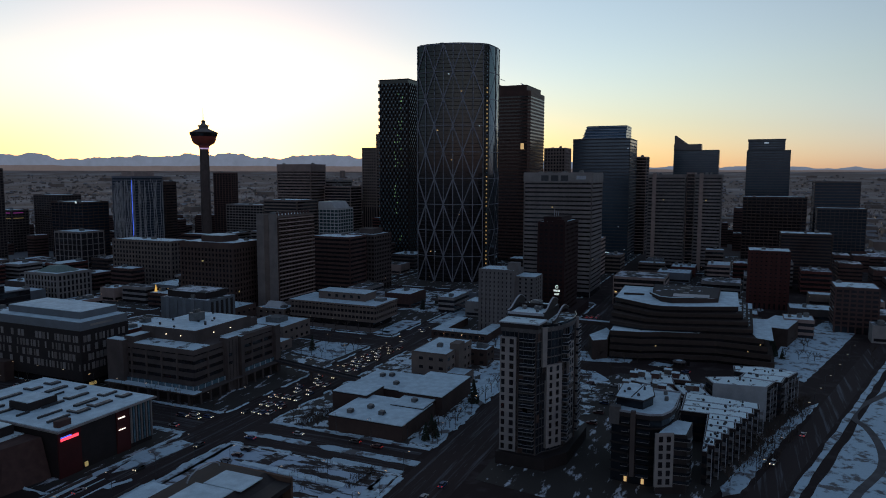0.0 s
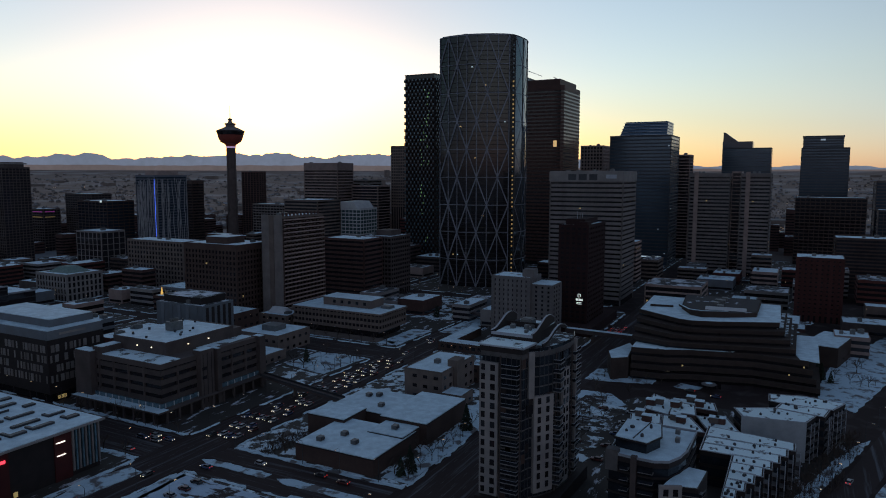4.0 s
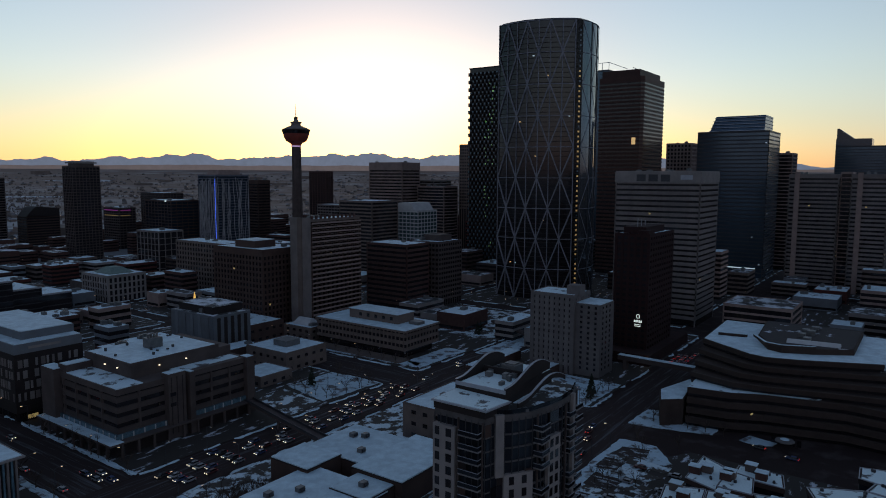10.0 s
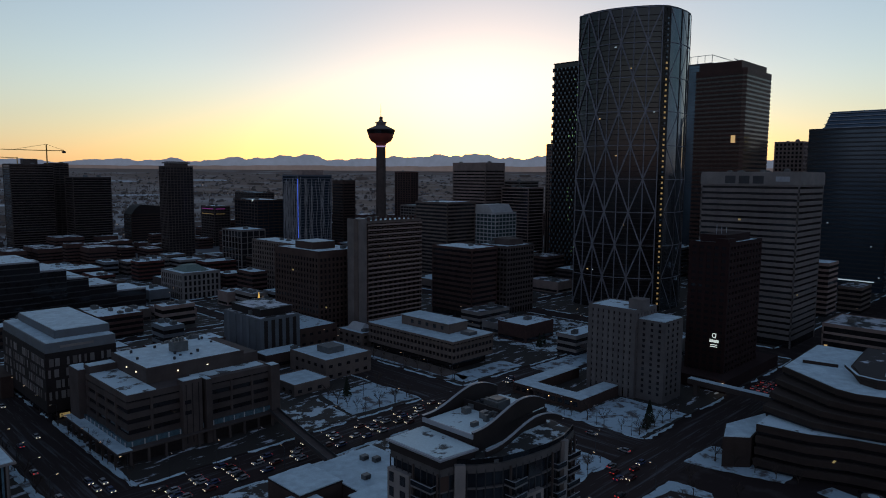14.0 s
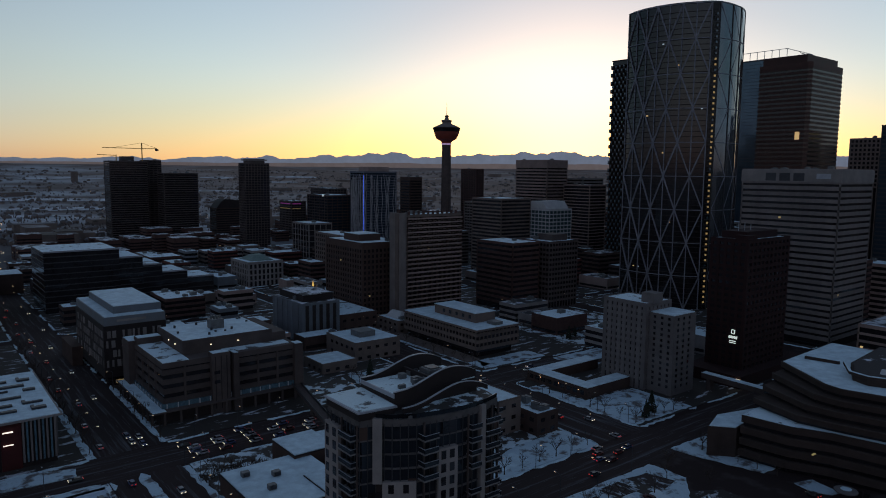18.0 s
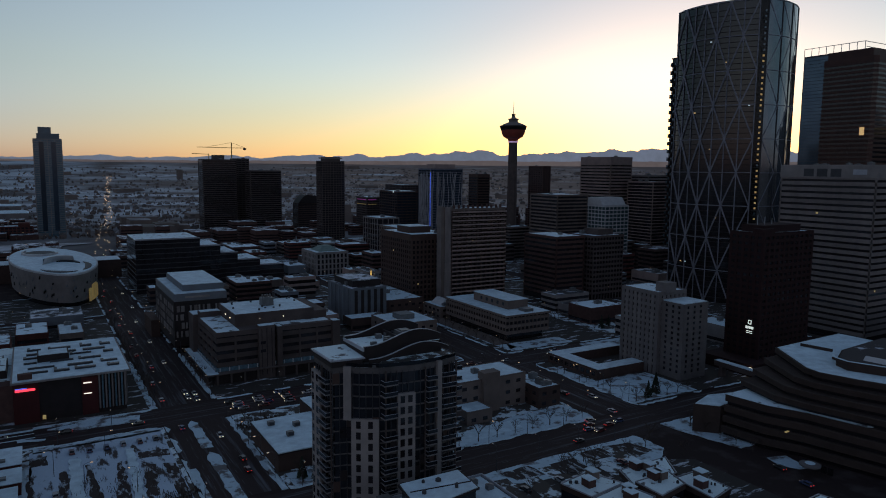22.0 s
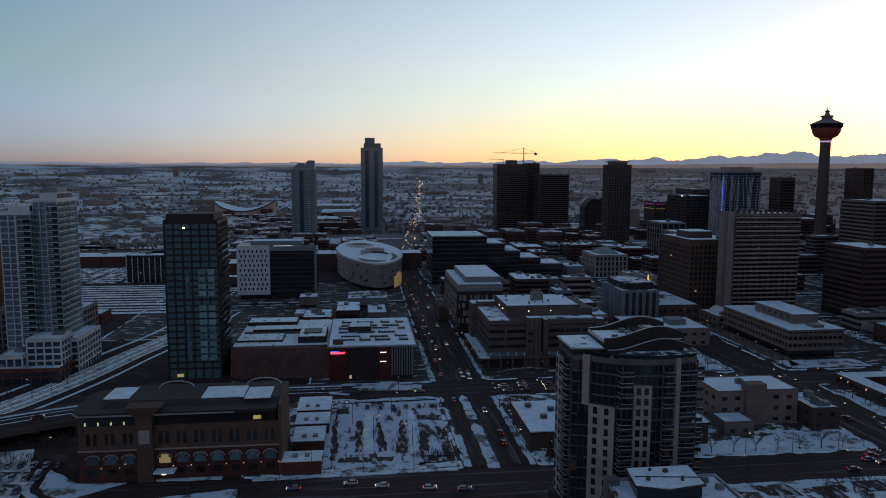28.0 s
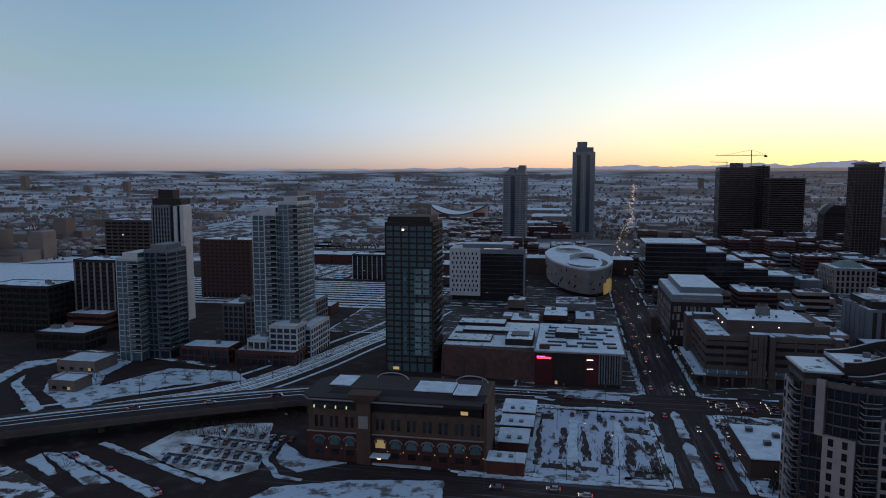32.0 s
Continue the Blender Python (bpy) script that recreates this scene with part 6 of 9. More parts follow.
        for q in range(2):
            part("skylight", Shape().box(ax0 + 3 + 4 * q, ax0 + 4.6 + 4 * q, ay0 + 3, ay0 + 5, h + 0.25, h + 0.9), UNIT, a)


TAN = mat("tan_stone", (0.090, 0.054, 0.038), 0.85, (0.066, 0.039, 0.029), 0.3, 8)
LITGREEN = lamp_mat("green_facade_lamp", (0.7, 1.0, 0.4), 0.35)
long_hall()


def government_building():
    b = thing("government_building", 279, 274, 0, "low brown office block with overhanging upper floors", "office building")
    part("ground_storey", Shape().box(266.5, 293, 242, 306, 0, 5), GLASS, b)
    part("window_band", Shape().box(264.6, 295, 239.6, 307.4, 5, 15), GLASS, b)
    for z in (4.6, 8.4, 12.2):
        part("spandrel", Shape().box(264, 296, 239, 308, z, z + 1.9), BEIGE, b)
    part("cornice", Shape().box(263.4, 296.6, 238.4, 308.6, 15, 16), BEIGE, b)
    part("roof_snow", Shape().box(264, 296, 239, 308, 16, 16.25), SNOW, b)
    o = part("pier", Shape().box(263.9, 264.7, 240, 240.5, 4.6, 15), BEIGE, b)
    for k in range(1, 24):
        share("pier", o.data, b, (279, 274 + 2.9 * k, 0))
    o = part("pier", Shape().box(266, 266.5, 238.9, 239.7, 4.6, 15), BEIGE, b)
    for k in range(1, 11):
        share("pier", o.data, b, (279 + 2.9 * k, 274, 0))
    part("penthouse", Shape().box(275, 290, 253, 291, 16.25, 21.6), BEIGE, b)
    part("penthouse_snow", Shape().box(274.6, 290.4, 252.6, 291.4, 21.6, 21.9), SNOW, b)
    for k in range(5):
        part("vent_window", Shape().box(274.9, 275.2, 257 + 6 * k, 259 + 6 * k, 18, 20), GLASS, b)
    part("roof_unit", Shape().box(280, 286, 242, 249, 16.25, 18), UNIT, b)
    part("podium_wall", Shape().box(255, 264, 236, 312, 0, 1.0), BEIGE, b)


government_building()


def low_roofs():
    # market halls: each a brick box, thick snow, kerb edge and units
    for x0, x1, y0, y1, h in ((94.5, 124, 133.5, 167, 6), (118, 133.5, 162.5, 180, 7.5), (127.5, 161.5, 131, 152, 8), (114.6, 127.3, 134, 149, 6.6), (133.7, 160, 152.3, 180, 6.2)):
        b = thing("market_hall", (x0 + x1) / 2, (y0 + y1) / 2, 0, "low brown brick hall under clean thick snow", "hall", "market halls")
        part("wall", Shape().box(x0, x1, y0, y1, 0, h), BROWN, b)
        part("roof_edge", Shape().box(x0 - 0.2, x1 + 0.2, y0 - 0.2, y1 + 0.2, h, h + 0.35), DARK, b)
        part("roof_snow", Shape().box(x0 + 0.1, x1 - 0.1, y0 + 0.1, y1 - 0.1, h + 0.35, h + 0.7), SNOW, b)
    for x, y, h in ((100, 160, 6.7), (108, 155, 6.7), (103, 147, 6.7), (121, 141, 7.3), (141, 160, 6.9), (150, 172, 6.9), (152, 168, 6.9)):
        u = thing("roof_unit", x, y, h, "grey rooftop air handler standing on a hall roof", "roof unit", "market roof units")
        part("casing", Shape().box(x - 1.2, x + 1.2, y - 1, y + 1, h, h + 1.5), UNIT, u)
        part("fan_hood", Shape().box(x - 0.8, x + 0.8, y - 1.5, y - 1, h + 0.4, h + 1.2), DKSTEEL, u)
    b = plain("school", "beige school block with a lift tower", 174.5, 209, 149, 168.5, 13.5, BEIGE, SNOW, 1)
    part("stair_tower", Shape().box(186, 194, 147, 152, 0, 17), BEIGE, b)
    plain("school", "brown school wing with a snowy roof", 209.2, 221, 140, 160, 8.5, BROWN, ROOFSNOW, 3)
    plain("school", "low grey school porch", 172, 184, 138, 148.8, 5, BEIGE, SNOW, 0)
    b = thing("courtyard_building", 280, 177, 0, "low flat building round a snowy courtyard", "building")
    for x0, x1, y0, y1 in ((260, 268, 158, 196), (268, 304, 188, 196), (268, 291, 158, 166)):
        part("wall", Shape().box(x0, x1, y0, y1, 0, 5), BROWN, b)
        part("roof_snow", Shape().box(x0 + 0.2, x1 - 0.2, y0 + 0.2, y1 - 0.2, 5, 5.3), SNOW, b)
    for k in range(9):
        part("window", Shape().box(259.9, 260.2, 160 + 4 * k, 162.4 + 4 * k, 1.6, 3.6), GLASS, b)
        part("wall_lamp", Shape().box(259.7, 259.95, 163 + 4 * k, 163.25 + 4 * k, 3.2, 3.5), SODIUM if k % 3 == 0 else GLASS, b)
    b = thing("louvre_block", 216, 347, 0, "grey block with tall dark louvres", "building")
    part("wall", Shape().box(203.5, 229, 327, 367, 0, 23), GREYPAN, b)
    for k in range(5):
        part("louvre", Shape().box(206 + 4.6 * k, 208.2 + 4.6 * k, 326.8, 327.2, 3, 22), DARK, b, "tall dark louvre")
        part("wall_rib", Shape().box(203.0, 203.6, 331 + 7.2 * k, 333.5 + 7.2 * k, 0, 22.6), GREYPAN, b)
    roof(b, 203.5, 229, 327, 367, 23, GREYPAN, THINSNOW, 0.5, 3)
    part("dark_attic", Shape().box(207, 227, 332, 364, 23.3, 27.5), DARK, b, "dark recessed attic storey")
    part("attic_roof", Shape().box(206.6, 227.4, 331.6, 364.4, 27.5, 27.8), THINSNOW, b)
    plain("brown_hall", "brown flat-roofed hall behind the grey block", 229.2, 262, 336, 392, 11, BROWN, ROOFSNOW, 5)
    b = plain("annex_office", "small brown office with thick snow on its roof", 207, 236, 272, 303.5, 10, BEIGE, SNOW, 0)
    part("plant_room", Shape().box(216, 226, 282, 292, 10.3, 13.5), UNIT, b)
    plain("annex_office", "low kiosk with a snowy roof", 182, 202, 262, 282, 5, BEIGE, SNOW, 0)
    b = plain("low_hotel", "low beige block with a pale rooftop tent", 262, 280, 312, 336, 8, BEIGE, SNOW, 1)
    part("roof_tent", Shape().prism([(266, 318), (276, 318), (276, 332), (266, 332)], 8.3, 12, [(270, 319), (272, 319), (272, 331), (270, 331)]), WHITE, b, "pale rooftop tent")


low_roofs()


def stacked_balconies(b, x0, x1, y0, y1, h, fh, z0=6.0, white=None):
    """A balcony round the corner of a condominium tower on every storey, with a glass rail."""
    w, d = x1 - x0, y1 - y0
    u, v = x0 + 0.58 * w, y0 + 0.62 * d
    floor = [(u, y0 - 1.5), (x1 + 1.4, y0 - 1.5), (x1 + 1.4, v), (x1 - 0.1, v), (x1 - 0.1, y0 + 0.1), (u, y0 + 0.1)]
    guard = [(u, y0 - 1.46), (x1 + 1.36, y0 - 1.46), (x1 + 1.36, v), (x1 + 1.28, v), (x1 + 1.28, y0 - 1.38), (u, y0 - 1.38)]
    o = part("balcony", Shape().prism(floor, z0, z0 + 0.3), white or WHITE, b, "white balcony slab round the corner")
    g = part("rail", Shape().prism(guard, z0 + 0.3, z0 + 1.2), GREENGLASS, b, "greenish glass rail")
    k = 1
    while z0 + k * fh < h - 2:
        share("balcony", o.data, b, (b.location.x, b.location.y, b.location.z + k * fh))
        share("rail", g.data, b, (b.location.x, b.location.y, b.location.z + k * fh))
        k += 1
    part("blade_wall", Shape().box(u - 0.3, u, y0 - 1.4, y0 + 0.3, 0, h - 1.5), white or WHITE, b, "white blade wall")
    part("blade_wall", Shape().box(x0 + 0.28 * w, x0 + 0.28 * w + 0.3, y0 - 0.5, y0 + 0.3, 0, h - 1.5), white or WHITE, b, "white blade wall")
    part("dark_bay", Shape().box(x1 - 0.24 * w, x1 - 0.1, y0 - 0.1, y0 + 0.3, z0 - 1, h - 2), CONDOGLASS, b, "dark glazing behind the balconies")
    part("crown_frame", Shape().box(x0 + 0.3 * w, x1 - 0.2, y0 + 0.4, y0 + 0.8, h, h + 3.4).box(x0 + 0.3 * w, x1 - 0.2, y0 + 0.8, y1 - 2, h + 3.0, h + 3.4), white or WHITE, b, "white roof frame")
    part("crown_glass", Shape().box(x0 + 0.36 * w, x1 - 1.2, y0 + 1.2, y1 - 3, h + 0.3, h + 3.0), PALEBLUE, b, "glazed penthouse")


# plain pale teal for the mid-storey windows
PALETEAL = mat("pale_teal_window", (0.17, 0.245, 0.255), 0.4, (0.10, 0.155, 0.165), 0.8, 3, 0.0, vary=0.3)


def east_towers():
    b = thing("hotel_block", -32, 457, 0, "white and black hotel block with dotted windows", "hotel")
    part("white_wing", Shape().box(-62, -37, 445, 470, 4, 42.4), WHITE, b, "white wing")
    part("black_wing", Shape().box(-37, -1, 446, 470, 4, 40), GLASS, b, "black glass wing")
    part("ground_storey", Shape().box(-60, -2, 447, 469, 0, 4), GLASS, b)
    for k in range(9):
        for q in range(7):
            part("window", Shape().box(-60 + q * 3.2 + (k % 2) * 1.0, -58.9 + q * 3.2 + (k % 2) * 1.0, 444.9, 445.2, 7.5 + k * 3.7, 9.6 + k * 3.7), GLASS, b)
    for k in range(9):
        part("floor_line", Shape().box(-37, -1, 445.8, 446.1, 6.5 + k * 3.7, 6.9 + k * 3.7), DKSTEEL, b)
    part("frame", Shape().box(-37, -1, 445, 446, 38.4, 42).box(-2.5, -1, 445, 446, 4, 38.4), GREYPAN, b)
    part("attic", Shape().box(-52, -12, 450, 466, 42.4, 45.6), GREYPAN, b)
    part("attic_snow", Shape().box(-51.6, -12.4, 450.4, 465.6, 45.6, 45.9), SNOW, b)
    b = tower("dark_condo_tower", "dark glass condominium tower with pale mid-storey windows", -59, -34, 236, 262, 76.5, DARK, GREENGLASS, 3.0, 0.9, 4, 0.7, units=2, snow=THINSNOW)
    for k in range(20):
        bal = part("balcony", Shape().box(-34, -32.4, 238, 259, 7.5 + 3.35 * k, 7.7 + 3.35 * k), CONC, b)
        part("rail", Shape().box(-32.5, -32.4, 238, 259, 7.7 + 3.35 * k, 8.7 + 3.35 * k), GLASS, bal)
    for k in range(13):
        if k == 8:
            continue
        for u, w, m in ((-49.5, 1.8, PALEBLUE), (-43.6, 3.4, PALETEAL), (-39.2, 3.2, PALETEAL)):
            part("pale_window", Shape().box(u, u + w, 235.7, 236.2, 9 + 3.5 * k, 11.6 + 3.5 * k), m, b, "pale teal window")
    part("roof_frame", Shape().box(-58, -36, 238, 260, 77.2, 80), DARK, b)
    part("roof_lamp", Shape().box(-50, -49, 235.6, 236, 73, 73.8), SIGNLAMP, b, "bright lamp near the roof")
    part("base_block", Shape().box(-59, -24, 262, 285, 0, 9), DARK, b)
    part("lit_base_window", Shape().box(-55, -52, 235.7, 236.1, 1, 2.4), LITGOLD, b)
    for x0, x1, y0, y1, h in ((-139, -125, 252, 276, 80), (-125, -113.5, 255, 279, 86)):
        b = tower("condo_tower", "blue glass condominium tower with white slab edges", x0, x1, y0, y1, h, WHITE, PALEBLUE, 2.95, 0.42, 9, 0.3, units=1, group="east condominium towers", snow=THINSNOW)
        stacked_balconies(b, x0, x1, y0, y1, h, 2.95)
    part("plant_room", Shape().box(-123, -116, 262, 274, 89.5, 92), GREYPAN, b)
    b = tower("condo_tower", "blue glass condominium tower with white slab edges", -208, -195, 230, 250, 56, WHITE, PALEBLUE, 2.95, 0.42, 9, 0.3, units=1, group="east condominium towers", snow=THINSNOW)
    stacked_balconies(b, -208, -195, 230, 250, 56, 2.95)
    b = tower("condo_tower", "grey condominium tower with white slab edges", -195, -181.5, 236, 256, 60, GREYPAN, BLUEGLASS, 2.95, 0.5, 9, 0.5, units=1, group="east condominium towers", snow=THINSNOW)
    stacked_balconies(b, -195, -181.5, 236, 256, 60, 2.95, white=GREYPAN)
    b = tower("white_tower", "white residential tower with a dark top", -251, -237, 330, 343, 80, GREYPAN, GLASS, 3.0, 0.5, 2.2, 1.0, units=0)
    part("window_shaft", Shape().box(-237, -234.4, 331, 342, 0, 80), GLASS, b)
    part("white_flank", Shape().box(-234.4, -231.8, 330, 342, 0, 80), WHITE, b, "white blank flank wall")
    part("window_shaft", Shape().box(-231.8, -230.2, 331, 342, 0, 80), GLASS, b)
    part("white_flank", Shape().box(-230.2, -227.6, 331, 342, 0, 80), WHITE, b, "white blank flank wall")
    part("dark_top", Shape().box(-250.5, -229, 331, 343, 80.7, 85), DARK, b)
    part("plant_room", Shape().box(-247, -236, 333, 341, 85, 91), DARK, b)
    tower("brown_block", "dark brown apartment block with plain walls", -267, -222, 420, 445, 48, DKBRICK, GLASS, 3.0, 2.2, 4, 1.8, units=3)
    tower("grey_apartments", "grey apartment block with balcony bands", -354, -312, 420, 450, 63, CONC, GLASS, 3.0, 1.4, 6, 1.0, units=2, lights=5)
    tower("dark_apartments", "dark apartment block with pale piers", -290, -255, 300, 325, 45, DARK, GLASS, 3.0, 0.9, 5, 1.2, units=1, pier_wall=PALECONC)
    tower("dark_offices", "black office block with a dark flat roof", -338, -293, 279, 304, 30, DARK, GLASS, 3.6, 1.4, 5, 0.7, units=2)
    tower("dark_offices", "dark low glazed block", -272, -240, 243, 263, 10, DARK, GLASS, 3.6, 1.2, 5, 0.7, units=2, snow=SNOW)
    # podium terraces of the towers
    for x0, x1, y0, y1, h, m in ((-142, -108, 234, 252, 7, BRICK), (-125, -109, 240, 254, 20, WHITE), (-136, -125, 236, 251, 13, WHITE), (-174, -146, 234, 250, 8, BRICK), (-113, -106, 252, 282, 17, WHITE)):
        tower("podium_block", "brick and white glazed terrace block with snowy roof", x0, x1, y0, y1, h, m, BLUEGLASS, 3.0, 0.8, 4, 0.6, units=1, snow=SNOW, base=3, lights=3 if m is BRICK else 0)
    for k in range(4):
        tower("mid_rise", "pale mid-rise apartment block with snowy terraces", -176 + k * 15, -162 + k * 15, 285, 310, 22 + (k % 2) * 3, STONE, BLUEGLASS, 3.0, 1.0, 4, 0.8, units=3, snow=SNOW, base=3)


east_towers()

# ---- roads, snow banks and the flyover ----
def snow_patch(poly, material=GROUNDSNOW, h=0.22, label="bank of ploughed snow beside the road"):
    r = random.Random(int(poly[0][0] * 13 + poly[0][1] * 7))
    out = []
    for p, q in zip(poly, poly[1:] + poly[:1]):
        L = math.hypot(q[0] - p[0], q[1] - p[1])
        n = max(1, min(24, int(L / 2.4)))
        nx, ny = (q[1] - p[1]) / L, (p[0] - q[0]) / L
        for i in range(n):
            f, j = i / n, (r.uniform(-0.45, 0.45) if i else 0.0)
            out.append((p[0] + (q[0] - p[0]) * f + nx * j, p[1] + (q[1] - p[1]) * f + ny * j))
    return solid("snow_bank", Shape().prism(out, -0.2, h), material, label, "snow")


def ribbon(pts, w, thick):
    """A strip of width w along a run of (x, y, z) points, thick metres deep."""
    s = Shape()
    for i, p in enumerate(pts):
        a, c = Vector(pts[max(0, i - 1)]), Vector(pts[min(len(pts) - 1, i + 1)])
        d = (c - a)
        d.z = 0
        d.normalize()
        side = Vector((-d.y, d.x, 0)) * w / 2
        p = Vector(p)
        t = thick if thick > 0 else p.z + 0.3
        s.v += [tuple(p - side), tuple(p + side), tuple(p + side - Vector((0, 0, t))), tuple(p - side - Vector((0, 0, t)))]
    for i in range(len(pts) - 1):
        k = 4 * i
        s.f += [(k, k + 4, k + 5, k + 1), (k + 1, k + 5, k + 6, k + 2), (k + 2, k + 6, k + 7, k + 3), (k + 3, k + 7, k + 4, k)]
    s.f += [(0, 1, 2, 3), (len(s.v) - 1, len(s.v) - 2, len(s.v) - 3, len(s.v) - 4)]
    return s


def smooth(pts, n=6):
    """Catmull-Rom through the points."""
    P = [Vector(p) for p in pts]
    out = []
    for i in range(len(P) - 1):
        a, b, c, d = P[max(0, i - 1)], P[i], P[i + 1], P[min(len(P) - 1, i + 2)]
        for k in range(n):
            t = k / n
            out.append(tuple(0.5 * ((2 * b) + (c - a) * t + (2 * a - 5 * b + 4 * c - d) * t * t + (3 * b - a - 3 * c + d) * t ** 3)))
    return out + [tuple(P[-1])]


def offset(pts, o, dz=0.0):
    out = []
    for i, p in enumerate(pts):
        a, c = Vector(pts[max(0, i - 1)]), Vector(pts[min(len(pts) - 1, i + 1)])
        d = c - a
        d.z = 0
        d.normalize()
        q = Vector(p) + Vector((-d.y, d.x, 0)) * o
        out.append((q.x, q.y, q.z + dz))
    return out


def flyover():
    line = smooth([(-420, -40, 8), (-300, 15, 8), (-225, 70, 8), (-180, 108, 7.6), (-147, 132, 7), (-112, 155, 6.4), (-80, 176, 5), (-45, 194, 3), (-5, 204, 1.0), (25, 207, 0.12)])
    b = thing("flyover", -112, 155, 0, "curved concrete road flyover with snowy edges", "flyover")
    part("deck", ribbon(line[:38], 21, 1.6), CONC, b, "curved concrete deck")
    part("embankment", ribbon([p for p in line[36:]], 21, 0), CONC, b)
    part("carriageway", ribbon([(x, y, z + 0.03) for x, y, z in line], 18, 0.02), ASPHALT, b, "dark wet road surface")
    for o in (-10.2, 10.2):
        part("parapet", ribbon(offset(line, o, 0.9), 0.45, 0.95), CONC, b)
    for o, w in ((8.9, 1.8), (-9.2, 0.9), (0.2, 0.7), (5.0, 0.5)):
        part("snow_edge", ribbon(offset(line, o, 0.10), w, 0.08), SNOW, b, "line of ploughed snow")
    for i in (14, 19, 24, 29, 34):
        x, y, z = line[i]
        part("pier", Shape().lathe(x, y, [(1.3, 0), (1.3, z - 2.4), (2.6, z - 1.5)], 14), CONC, b)
    # snow-covered curve running below and behind it
    curve = smooth([(-420, 5, 0), (-260, 78, 0), (-190, 135, 0), (-150, 166, 0), (-122, 192, 0), (-104, 235, 0), (-91, 285, 0), (-78, 330, 0), (-66, 400, 0)])
    solid("snow_bank", ribbon([(x, y, 0.32) for x, y, z in curve], 15, 0.5), TRACKSNOW, "snow-covered verge with wheel tracks along the curved road", "snow")
    for o, w in ((-5.6, 0.7), (-3.9, 0.5), (-0.6, 0.8), (1.2, 0.5), (4.4, 0.6), (6.0, 0.5)):
        solid("wheel_track", ribbon([(x, y, 0.34) for x, y, z in offset(curve, o)], w, 0.1), ASPHALT, "dark wheel track worn through the snow", "track")
    solid("snow_bank", ribbon([(x, y, 0.22) for x, y, z in offset(curve, 17)], 2.0, 0.4), SNOW, "line of snow along the kerb", "snow")
    solid("snow_bank", ribbon([(x, y, 0.22) for x, y, z in offset(curve, -14)], 1.6, 0.4), SNOW, "line of snow along the kerb", "snow")


TRACKSNOW = mat("tracked_snow", (0.60, 0.69, 0.715), 0.8, (0.20, 0.20, 0.21), 0.22, 1.2, 0.3, vary=0.05, lo=0.36, hi=0.48)
LOTSNOW = mat("driven_lot_snow", (0.52, 0.60, 0.62), 0.8, (0.20, 0.19, 0.18), 0.10, 1.2, 0.3, vary=0.05, lo=0.38, hi=0.56)
flyover()


